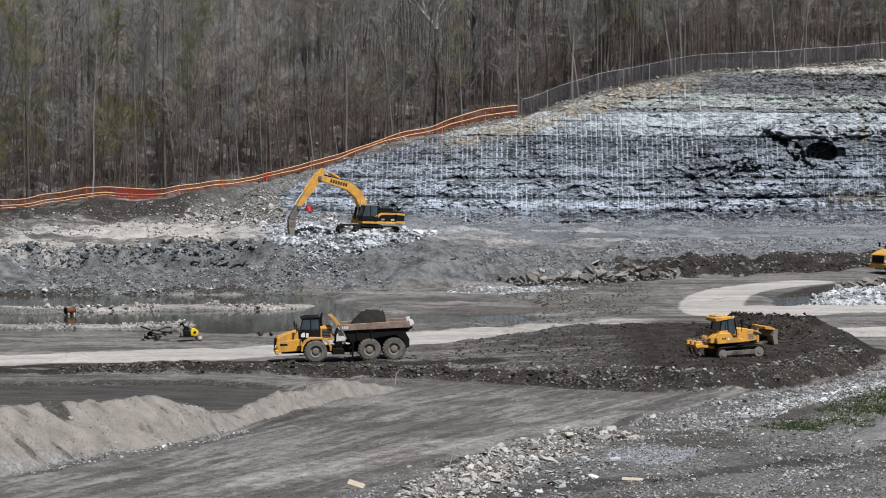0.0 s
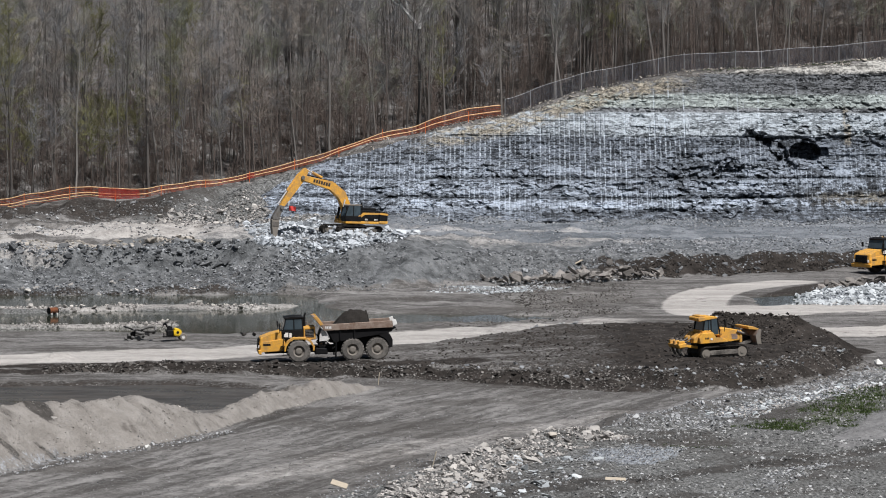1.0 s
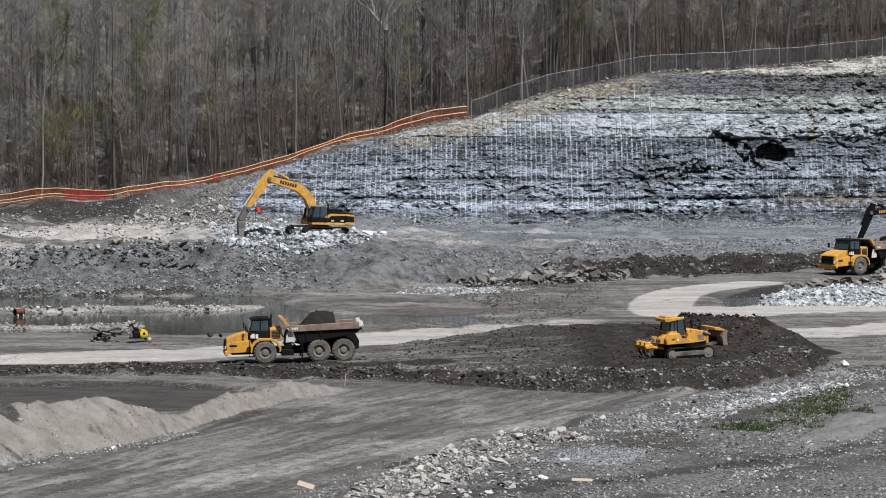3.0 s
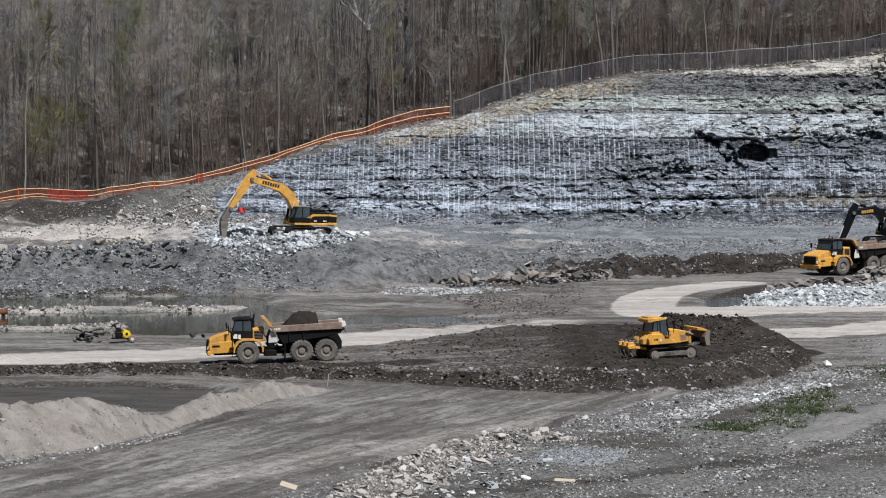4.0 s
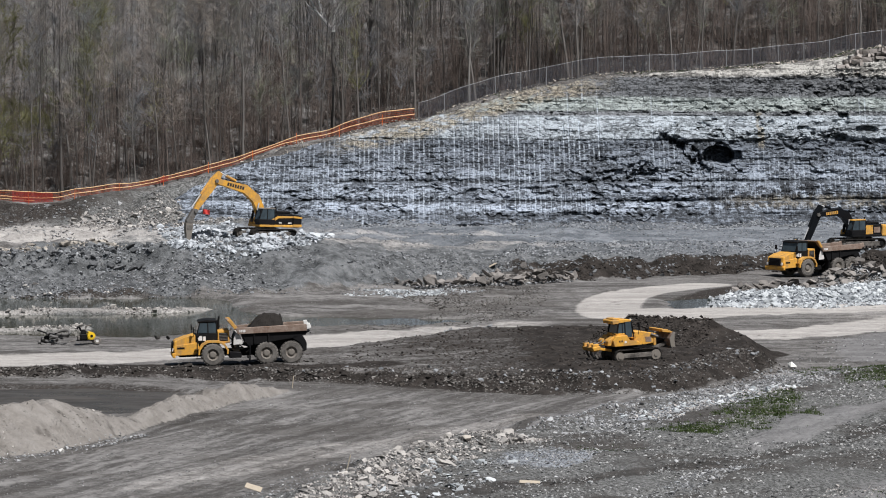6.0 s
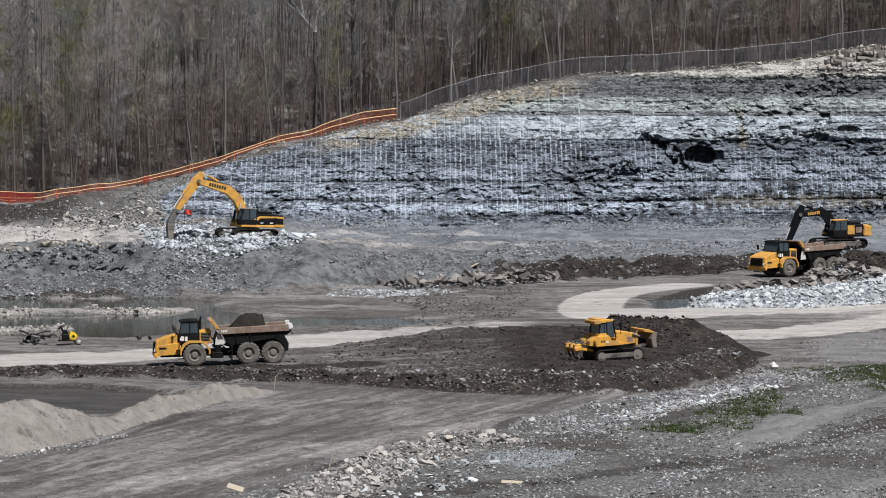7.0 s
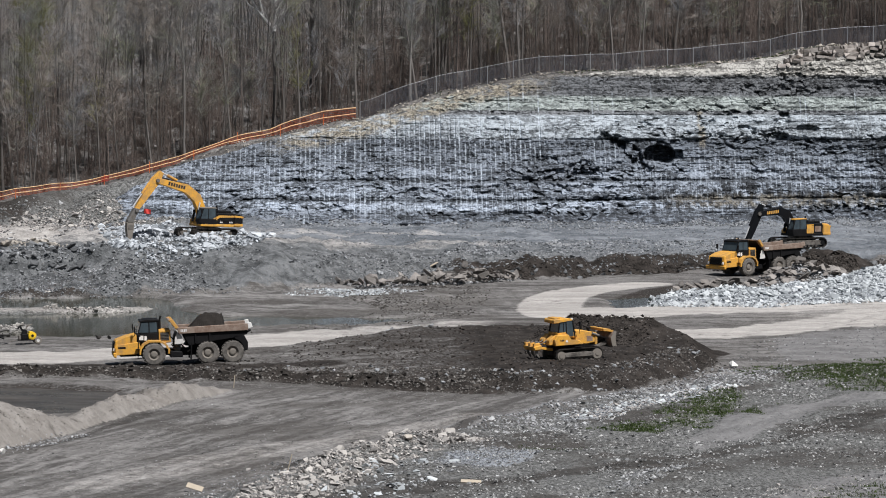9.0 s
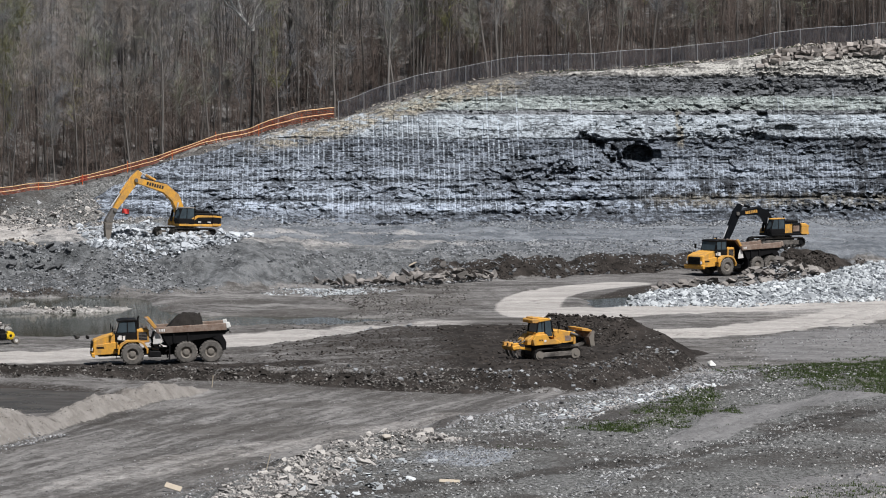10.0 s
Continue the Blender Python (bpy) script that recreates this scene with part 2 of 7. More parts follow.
MAT["soil_load"] = stone_material("moist_soil", (.010, .0088, .0078), (.030, .026, .023), single=False)
MAT["soil_clod"] = stone_material("soil_clods", (.022, .019, .017), (.078, .067, .059), single=False)
MAT["buff_rock"] = stone_material("buff_and_grey_rubble", (.13, .126, .122), (.60, .565, .525))
MAT["buff_rest"] = stone_material("buff_and_grey_rubble_rest", (.08, .077, .075), (.66, .62, .58), single=False, skew=1.4)
MAT["brown_rest"] = stone_material("soil_stones_rest", (.032, .028, .025), (.30, .283, .265), single=False, skew=2.6)
MAT["slate_rock"] = stone_material("blue_grey_rubble", (.075, .08, .087), (.40, .413, .425))
MAT["slate_rest"] = stone_material("blue_grey_rubble_rest", (.055, .06, .067), (.44, .455, .47), single=False, skew=1.5)
MAT["bank_rest"] = stone_material("bank_rubble_rest", (.05, .053, .058), (.40, .41, .42), single=False, skew=1.6)
MAT["tan_rest"] = stone_material("tan_rubble_rest", (.16, .15, .135), (.54, .49, .42), single=False)
MAT["clod"] = stone_material("dark_clods", (.020, .0175, .0155), (.085, .075, .067))
MAT["dull_rest"] = stone_material("dull_gravel_rest", (.05, .05, .05), (.50, .50, .50), single=False, skew=2.4)
MAT["dark_rock"] = stone_material("dark_crag", (.045, .047, .05), (.20, .205, .21))
MAT["rust"] = paint_material("rusty_drum", (.20, .07, .03), 0.7, (.07, .04, .03), 0.8)
MAT["bark"] = bark_material("grey_bark", (.075, .069, .064), (.19, .175, .162))
MAT["twig"] = twig_material("bare_twigs")
MAT["far_bark"] = bark_material("far_grey_bark", (.065, .060, .056), (.17, .157, .145), False)
MAT["far_twig"] = twig_material("far_bare_twigs", False)
MAT["grass"] = stone_material("spring_grass", (.026, .042, .013), (.072, .100, .032), single=False)
MAT["pale_bark"] = bark_material("pale_bark", (.62, .61, .59), (.80, .79, .77))
MAT["light_bark"] = bark_material("light_grey_bark", (.13, .121, .112), (.30, .283, .262))
MAT["brush"] = bark_material("brown_brush", (.095, .075, .066), (.21, .172, .150), False)
MAT["bud"] = bark_material("budding_twigs", (.13, .13, .06), (.25, .24, .12))
_k = Nodes("muddy_water", 0.08, spec=0.14)
MAT["water"] = _k.done(_k.mix(_k.noise(0.15, 4, 0.6), (.022, .029, .019), (.050, .053, .040)), _k.noise(3.0, 3, 0.5), 0.04, 0.05)
_k = Nodes("wet_mud", 0.6, spec=0.2)
MAT["mud"] = _k.done(_k.mix(_k.step(_k.noise(0.35, 6, 0.7, _k.place((0.5, 1.2, 1))), 0.35, 0.65), (.046, .041, .036), (.090, .080, .070)), _k.noise(3.0, 3, 0.5), 0.15, 0.05, _k.math("MULTIPLY_ADD", _k.noise(0.2, 4, 0.6), 0.9, -0.1))
MAT["yellow"] = paint_material("yellow_machine_paint", (.74, .375, .052), 0.45, (.30, .20, .11), 0.72)
MAT["black"] = paint_material("black_machine_paint", (.006, .006, .007), 0.55, (.03, .028, .026), 0.2)
MAT["charcoal"] = paint_material("charcoal_machine_paint", (.004, .005, .007), 0.45, (.02, .02, .02), 0.12)
MAT["steel"] = paint_material("worn_steel", (.22, .21, .20), 0.5, (.14, .12, .10), 0.7, 0.6)
MAT["track"] = paint_material("muddy_track_steel", (.022, .021, .02), 0.65, (.09, .08, .072), 0.6, 0.2)
MAT["track_frame"] = paint_material("muddy_track_frame", (.05, .046, .042), 0.7, (.22, .20, .18), 0.8)
MAT["body_steel"] = paint_material("scraped_dump_body_paint", (.30, .24, .20), 0.6, (.17, .105, .075), 0.8, 0.1)
MAT["chrome"] = paint_material("polished_ram_rod", (.72, .72, .73), 0.3, (.35, .33, .30), 0.3, 0.35)
MAT["hose"] = paint_material("grey_canvas_hose", (.17, .165, .16), 0.8, (.09, .085, .08), 0.7)
# tone of the pale road that shows through the gap behind the cab
MAT["gap_fill"] = paint_material("road_seen_in_gap", (.66, .645, .62), 0.6, (.42, .40, .37), 0.4)
MAT["tyre"] = paint_material("dusty_tyre_rubber", (.085, .079, .073), 0.9, (.20, .185, .168), 0.8)
MAT["rim"] = paint_material("dusty_wheel_rim", (.20, .18, .155), 0.6, (.20, .18, .16), 0.8)
MAT["pale"] = paint_material("pale_marking", (.75, .74, .72), 0.6, (.40, .37, .33), 0.35)
MAT["dark_mark"] = paint_material("dark_marking", (.03, .028, .026), 0.6, (.10, .09, .08), 0.2)
MAT["red"] = paint_material("red_plastic", (.62, .05, .045), 0.5, (.3, .2, .17), 0.2)
MAT["orange"] = paint_material("orange_plastic", (.75, .16, .03), 0.5, (.3, .2, .15), 0.3)
# dark glass; its lighter bluish patches are sky reflection put into the base colour
_k = Nodes("sky_toned_cab_glass", 0.06, spec=0.5)
MAT["glass"] = _k.done(_k.mix(_k.noise(1.1, 3, .6, _k.place(obj=True)), (.018, .026, .032), (.075, .105, .125)))
_k = Nodes("galvanised_wire", 0.55, 0.7, 0.4)
MAT["galv"] = _k.done(_k.mix(_k.noise(2.0), (.30, .305, .315), (.46, .47, .48)))
_k = Nodes("weathered_fence_wire", 0.6, 0.6, 0.4)
MAT["wire"] = _k.done(_k.mix(_k.noise(1.2), (.075, .078, .095), (.14, .145, .17)))
_k = Nodes("planed_timber", 0.8)
MAT["timber"] = _k.done(_k.mix(_k.noise(4.0, 5, .7), (.34, .29, .22), (.52, .45, .36)))


# ---- numeric helpers ----
def lattice(ix, iy, seed):
    n = (ix.astype(np.int64) * 374761393 + iy.astype(np.int64) * 668265263 + seed * 982451653) & 0x7FFFFFFF
    n = ((n ^ (n >> 13)) * 1274126177) & 0x7FFFFFFF
    n = ((n ^ (n >> 16)) * 1911520717) & 0x7FFFFFFF
    return ((n ^ (n >> 15)) & 0xFFFFFF) / float(0xFFFFFF)


def vnoise(x, y, seed=0):
    x, y = np.asarray(x, float), np.asarray(y, float)
    ix, iy = np.floor(x), np.floor(y)
    fx, fy = x - ix, y - iy
    fx, fy = fx * fx * (3 - 2 * fx), fy * fy * (3 - 2 * fy)
    a, b = lattice(ix, iy, seed), lattice(ix + 1, iy, seed)
    c, d = lattice(ix, iy + 1, seed), lattice(ix + 1, iy + 1, seed)
    return (a * (1 - fx) + b * fx) * (1 - fy) + (c * (1 - fx) + d * fx) * fy


def fbm(x, y, seed=0, octaves=4, gain=0.5):
    s, a, t = 0.0, 1.0, 0.0
    for i in range(octaves):
        s = s + a * (vnoise(np.asarray(x) * 2 ** i + 17.3 * i, np.asarray(y) * 2 ** i - 9.1 * i, seed + i) - 0.5)
        t += a
        a *= gain
    return s / t * 2


def smooth(v, lo, hi):
    t = np.clip((v - lo) / (hi - lo), 0, 1)
    return t * t * (3 - 2 * t)


def facets(U, V, seed, tilt=0.9):
    """Tilted chips of broken rock: a height per cell of a jittered net, each with a slope of its own."""
    iu, iv = np.floor(U), np.floor(V)
    best = np.full(np.shape(U), 9.0)
    out = np.zeros(np.shape(U))
    for du in (-1, 0, 1):
        for dv in (-1, 0, 1):
            cu, cv = iu + du, iv + dv
            pu, pv = U - cu - lattice(cu, cv, seed), V - cv - lattice(cu, cv, seed + 1)
            d = pu * pu + pv * pv
            h = lattice(cu, cv, seed + 2) - 0.5 + tilt * ((lattice(cu, cv, seed + 3) - 0.5) * pu + (lattice(cu, cv, seed + 4) - 0.7) * pv)
            out = np.where(d < best, h, out)
            best = np.minimum(d, best)
    return out


def line_dist(X, Y, pts, values=None):
    """Distance to a polyline, its side (+ to the left of its run) and a value carried along it."""
    best = np.full(np.shape(X), 1e9)
    side = np.zeros(np.shape(X))
    val = np.zeros(np.shape(X))
    for i in range(len(pts) - 1):
        (ax, ay), (bx, by) = pts[i], pts[i + 1]
        dx, dy = bx - ax, by - ay
        t = np.clip(((X - ax) * dx + (Y - ay) * dy) / (dx * dx + dy * dy), 0, 1)
        px, py = X - ax - t * dx, Y - ay - t * dy
        d = np.hypot(px, py)
        m = d < best
        best = np.where(m, d, best)
        side = np.where(m, np.sign(dx * py - dy * px), side)
        if values is not None:
            val = np.where(m, values[i] * (1 - t) + values[i + 1] * t, val)
    return best, side, val


def area(X, Y, poly):
    """Signed distance to a polygon's edge, positive inside."""
    d, _, _ = line_dist(X, Y, list(poly) + [poly[0]])
    inside = np.zeros(np.shape(X), bool)
    for i in range(len(poly)):
        (ax, ay), (bx, by) = poly[i], poly[(i + 1) % len(poly)]
        if ay != by:
            cross = ((ay > Y) != (by > Y)) & (X < (bx - ax) * (Y - ay) / (by - ay) + ax)
            inside ^= cross
    return np.where(inside, d, -d)


def quick_mesh(name, verts, faces, flat=False):
    """A mesh from arrays; faces all of one size."""
    me = bpy.data.meshes.new(name)
    v, f = np.asarray(verts, np.float32), np.asarray(faces, np.int32)
    me.vertices.add(len(v))
    me.vertices.foreach_set("co", v.ravel())
    k = f.shape[1]
    me.loops.add(f.size)
    me.loops.foreach_set("vertex_index", f.ravel())
    me.polygons.add(len(f))
    me.polygons.foreach_set("loop_start", np.arange(0, f.size, k, dtype=np.int32))
    me.update(calc_edges=True)
    if flat:
        me.shade_flat()
    return me


def grid_faces(nx, ny):
    i = np.arange(nx * ny).reshape(ny, nx)
    return np.stack([i[:-1, :-1], i[:-1, 1:], i[1:, 1:], i[1:, :-1]], -1).reshape(-1, 4)


def put_colors(me, name, rgb):
    a = me.attributes.new(name, "FLOAT_COLOR", "POINT")
    full = np.ones((len(rgb), 4), np.float32)
    full[:, :3] = rgb
    a.data.foreach_set("color", full.ravel())


# ---- the lie of the land (plan in metres, eye over the origin) ----
TOE = [(-120, 492), (-51.5, 492.7), (-32.2, 493.5), (-21.2, 494.4), (-12.5, 498.7), (-7.6, 503.5), (-0.2, 508.5), (6.7, 514.5), (18.4, 521.4), (36.6, 534), (57.8, 541), (120, 545)]
EDGE = [(-120, 511, 3.5), (-53.4, 510.8, 3.5), (-27.6, 510.8, 3.5), (-10.4, 509, 3.2), (0.9, 517, 2.3), (12.7, 524.0, 2.0), (37.1, 538.0, 1.65), (58.2, 544, 1.5), (120, 548, 1.8)]
FOOT = [(-120, 552), (-45, 553), (-33, 562), (-24, 569), (-5.3, 566), (13.5, 564), (32.8, 569), (61.3, 573), (120, 575)]
FENCE = [(-120, 572, 3.0), (-60.1, 575, 3.89), (-50.4, 576, 5.0), (-40.8, 577, 5.79), (-31.3, 580, 7.08), (-24.9, 581, 8.46), (-15.9, 583, 11.05), (-8.1, 586, 13.04), (-0.9, 588, 14.41), (5.7, 589, 16.36), (11.6, 590, 17.98), (18.8, 590, 19.29), (34.0, 590, 20.28), (43.2, 590, 20.94), (47.1, 590, 21.73), (51.6, 590, 22.39), (63.0, 590, 23.44), (120, 590, 24.5)]
BERM = [(-33.1, 316.9), (-28.7, 327.7), (-24.0, 335.4), (-21.9, 341.0), (-20.3, 346.5), (-19.4, 351.5), (-16.7, 360.7), (-12.3, 374.8), (-9.7, 382.3)]
BERM_H = [4.0, 3.85, 3.5, 3.35, 1.6, 0.9, 1.4, 1.3, 0.05]
FILL = [(-15.8, 401.1), (-12.6, 396.1), (-6.3, 393.9), (2.9, 387), (11.3, 379.8), (19.9, 382.3), (24.9, 393.9), (28.7, 405), (28, 425), (25.1, 436.7), (15.4, 436.7), (10.5, 436), (3.2, 439.8), (-4, 428), (-10.5, 420.5), (-16, 410)]
WINDROW = [(-70, 397), (-45, 396.5), (-30, 397), (-14, 394.5), (-6.3, 392), (2.9, 386), (9, 381.5)]
WHEELWAY = [(-60, 402), (-38, 403), (-24, 405), (-14, 403), (-4, 401)]
SOIL_HEAP = [(46.0, 531), (51.0, 532)]
POOL = [(-60, 362), (-40.7, 366.7), (-40.7, 366), (-22.1, 363.9), (-18.7, 370), (-17.2, 382.3), (-25.3, 388.6), (-40.7, 386), (-60, 388)]
POND = [(-75, 444), (-48.8, 444.6), (-33.7, 441.2), (-23.8, 441), (-11.3, 452.5), (0.3, 456.5), (4.2, 459.5), (3.2, 464.5), (-6, 467), (-14, 468), (-18, 478), (-20, 495), (-32, 494.5), (-53.9, 494.5), (-75, 494)]
SPIT_1 = [(-60, 473), (-49.3, 471.6), (-45.7, 469), (-36.1, 472.4), (-23, 474), (-19.5, 479.5)]
SPIT_2 = [(-52, 448), (-44.7, 448.1), (-36.8, 449.5), (-30.5, 452.3)]
PUDDLE = [(23.4, 476.3), (22.8, 490.2), (27.4, 494.4), (28.6, 477.9)]
MUD_ROAD = [(-70, 404), (-42.7, 408.5), (-27.9, 414.4), (-21.2, 418.6), (-9.8, 431.9), (-4.1, 441.2), (5.8, 450.2), (13, 456.6)]
PALE_A = [(17.4, 464), (17.0, 472), (17.3, 480), (18.4, 490), (20.8, 499), (24.5, 506), (28, 510.5)]
PALE_B = [(21.0, 467.5), (23.0, 469), (28.7, 471.6), (37.9, 474), (51.7, 484.4), (90, 500)]
PALE_C = [(25.2, 440.5), (32.8, 443.2), (39.6, 451), (46.2, 462.5), (52, 478)]
GRASS_A = [(16.6, 345.5), (20.9, 363), (25.9, 377.3), (30, 374.8), (28, 360.7), (23.1, 347.6), (19.8, 343.4)]
GRASS_B = [(30, 400), (33, 392), (36.5, 379), (41, 371), (49, 368), (49, 412), (43, 411), (36, 407), (31, 405)]
RUBBLE = [(-14.5, 296), (-12, 304.4), (-7.9, 315.1), (-5.2, 325.9), (0.6, 335.4), (6.8, 345.5), (10.5, 354), (14.9, 365.3), (22, 382.3), (29.4, 401.1)]
BANK_LINE = [(-6.8, 290), (-5.8, 299), (-4.6, 307), (-2.9, 316), (-0.9, 325), (1.4, 331.5), (5.4, 341)]
GRAVEL = RUBBLE + [(60, 420), (90, 380), (60, 250), (-14.5, 250)]
WHITE_RIM = [(14.5, 355.5), (17, 361), (19.2, 367), (23.6, 376), (27, 384)]
TRACK = [(46, 372), (35, 356), (28, 338), (21.3, 328), (14.1, 317.5), (8.3, 311), (0, 303), (-6, 290)]
SWATH = [(22, 334), (24, 341), (27.7, 356), (33.3, 367), (39, 374), (50, 380)]
DIP = [(11.6, 302.2), (12.2, 304.0), (14.0, 305.0), (14.6, 303.8), (13.4, 301.8)]
PILE = [(24.3, 477.9), (27.5, 489), (32, 492), (37, 495), (43, 503), (48, 511.5), (56.7, 517), (90, 519), (90, 492), (51.9, 486), (38.2, 477.9)]
CREST = [(x, y - 1.9, z - 0.12) for x, y, z in FENCE]


# ways of single machines: pairs of ruts
RUTS = [[(16, 470), (7, 462), (-3, 451), (-12, 439), (-26, 424)], [(17, 482), (9, 479), (1, 474), (-5, 476)], [(18, 490), (11, 491), (3, 487), (-4, 488)],
        [(21, 500), (13, 503), (5, 499)], [(17, 486), (10, 470), (2, 458), (-8, 445)], [(24, 505), (14, 509), (8, 507)], [(14, 494), (6, 481), (-2, 468)],
        [(-60, 399), (-40, 400), (-20, 399), (-4, 397), (8, 392)], [(-14, 411), (0, 412), (12, 408), (17, 402)], [(-12, 416), (2, 419), (12, 416)], [(-10, 404), (4, 402), (14, 397)],
        [(-12, 533), (4, 542), (22, 549), (40, 552), (60, 553)], [(-8, 528), (8, 536), (24, 543), (44, 548)], [(-40, 541), (-26, 545), (-8, 548), (16, 553)],
        [(-34, 312), (-22, 330), (-14, 350), (-4, 368), (6, 376)], [(-26, 308), (-14, 330), (-4, 352), (8, 370)], [(-20, 304), (-9, 322), (0, 342), (12, 364)], [(-31, 318), (-20, 338), (-10, 362), (0, 380)],
        [(30, 440), (38, 447), (45, 458), (50, 472)], [(28, 472), (38, 476), (50, 486), (62, 492)]]


def rut_mask(X, Y):
    """Where wheels and tracks have pressed the ground, 0 to 1."""
    m = np.zeros(np.shape(X))
    worn = smooth(fbm(X / 6, Y / 12, 81, 3), -0.35, 0.25)
    for way in RUTS:
        d = line_dist(X, Y, way)[0] + 0.35 * fbm(X / 5, Y / 5, 82, 2)
        half = 0.45 if way[0][1] < 420 else 0.8
        m = np.maximum(m, smooth(np.abs(d - 1.15), half, half * 0.3))
    return m * worn


def along(table, X, col):
    t = np.array(table, float)
    return np.interp(X, t[:, 0], t[:, col])


def land(X, Y):
    """Height of the ground at plan points."""
    X, Y = np.asarray(X, float), np.asarray(Y, float)
    wob = 1.6 * fbm(X / 9, Y / 9, 3, 3) + 0.6 * fbm(X / 2.2, Y / 2.2, 4, 3)
    near = smooth(np.hypot(X, Y - 430), 420, 250)
    z = near * (0.16 * fbm(X / 7, Y / 7, 1, 4) * smooth(Y, 545, 515) + 0.09 * fbm(X / 1.3, Y / 1.3, 2, 3))
    z = z * (1 - 0.85 * smooth(line_dist(X, Y, PALE_A)[0], 9, 4))
    # cross ruts left by the machines
    z = z + near * 0.05 * fbm(X / 14, Y / 1.1, 8, 3) * smooth(Y, 500, 470)
    z = z + 0.26 * fbm(X / 2.2, Y / 3.0, 9, 4) * smooth(Y, 440, 452) * smooth(Y, 515, 500) * smooth(X, -24, -12) * smooth(X, 13, 7)
    z = z - 0.10 * rut_mask(X, Y)
    # bank up to the bench, bench, foot slope, hill
    ty, ey, ez = along(TOE, X, 1) + wob, along(EDGE, X, 1) + wob, along(EDGE, X, 2)
    fy, qy, qz = along(FOOT, X, 1), along(FENCE, X, 1), along(FENCE, X, 2)
    has_wall = smooth(X, -30, -22)
    rough = 1 + 0.32 * fbm(X / 3.1, Y / 3.1, 11, 4)
    climb = np.clip((Y - ty) / np.maximum(ey - ty, 2.0), 0, 1)
    scarp = smooth(X, -56, -48) * smooth(X, -22, -29)
    crag = 0.52 * climb + 0.48 * smooth(climb + 0.16 * fbm(X / 1.9, Y / 2.6, 15, 4), 0.80, 0.88)
    bank = ez * (climb ** 0.85 * (1 - scarp) + crag * scarp) * rough
    bench = (3.5 - ez) * np.clip((Y - ey) / np.maximum(fy - ey, 1), 0, 1)
    start = fy + 7.5 * has_wall
    stop = qy - 0.5 * has_wall
    ramp = np.clip((Y - start) / (stop - start), 0, 1)
    ramp = ramp ** (1.0 + 0.3 * (1 - has_wall))
    rise = (qz - 3.5) * ramp
    level = np.interp(X, [-60, -20, 5], [3.0, 9.0, 19.0])
    hill = np.clip(Y - qy - level, 0, 260) * 0.17 + 1.2 * fbm(X / 25, Y / 25, 21, 3) * smooth(Y - qy, 0, 20)
    z = z + np.maximum(bank, 0) * (Y > ty) + bench + rise + hill
    talus = smooth(Y - ty, -5, 1) * smooth(Y, 580, 560)
    z = z + talus * (0.95 * fbm(X / 2.4, Y / 2.4, 12, 4) * smooth(Y - ey, 6, -2) + 0.16 * fbm(X / 1.1, Y / 1.1, 13, 3) * smooth(Y - ey, 12, 3))
    z = z + 0.75 * fbm(X / 2.8, Y / 2.8, 14, 4) * smooth(X, -14, -24) * smooth(Y, 546, 558) * smooth(qy - Y, 0.5, 4)
    # berm of sand
    d, s, h = line_dist(X, Y, BERM, BERM_H)
    h = h * (1 + 0.10 * fbm(X / 2.5, Y / 2.5, 31, 3))
    d = d * s
    c = d - 1.0 * h
    tent = np.maximum(h - np.where(c < 0, -c / 1.0, c / 1.9), 0) - 0.14 * h * smooth(np.abs(c), 0.5 * h + 0.01, 0)
    gully = 0.42 * fbm((X * 0.94 - Y * 0.33) / 6, (X * 0.33 + Y * 0.94) / 1.3, 32, 3)
    lump = 0.20 * fbm(X / 1.1, Y / 1.1, 33, 4) * smooth(tent, 0.0, 0.3)
    z = z + np.maximum(tent + gully * smooth(tent, 0.1, 0.9), 0) + lump
    # fill of dark soil with a heap at its end
    f = area(X, Y, FILL) + 1.1 * fbm(X / 3, Y / 3, 41, 3)
    hp = np.interp(X, [-16, -8, 3, 11, 25], [0.05, 0.35, 0.9, 1.3, 1.3])
    fill = hp * smooth(f, -0.2, 2.4)
    hd, _, _ = line_dist(X, Y, [(17.0, 421), (23.3, 418)])
    heap = np.maximum(3.15 - 0.55 * hd, 0) * (1 + 0.10 * fbm(X / 2, Y / 2, 42, 4))
    clods = 0.16 * fbm(X / 1.2, Y / 1.2, 43, 4) * smooth(f, -0.5, 0.8)
    z = z + np.maximum(fill, heap) + clods
    # the breaker has eaten into the bench's edge
    z = z - 0.6 * np.exp(-((X + 24) / 6) ** 2 - ((Y - 523) / 8) ** 2) + 0.7 * np.exp(-((X + 15) / 6) ** 2 - ((Y - 522) / 6) ** 2) * (1 + 0.5 * fbm(X / 2, Y / 2, 47, 3))
    z = z + 1.25 * np.exp(-((X - 44.5) / 3.4) ** 2 - ((Y - 515.0) / 2.6) ** 2) * (1 + 0.4 * fbm(X / 2, Y / 2, 48, 3))
    z = z + 0.30 * fbm(X / 1.9, Y / 1.6, 49, 4) * smooth(X, 8, 14) * smooth(Y - ty, -1, 1) * smooth(Y - ey, 3, -1)
    z = z - 0.14 * np.exp(-((X + 17.5) / 5.0) ** 2 - ((Y - 535) / 7) ** 2) * (1 + 0.25 * fbm(X / 1.8, Y / 1.8, 50, 3))
    # windrow pushed up along the fill's near side, soil heap by the loading place
    wd, _, _ = line_dist(X, Y, WINDROW)
    z = z + np.interp(X, [-42, -28], [0.3, 1.0]) * np.maximum(0.72 + 0.55 * fbm(X / 1.9, Y / 1.9, 45, 4) - 0.36 * wd, 0)
    sd, _, _ = line_dist(X, Y, SOIL_HEAP)
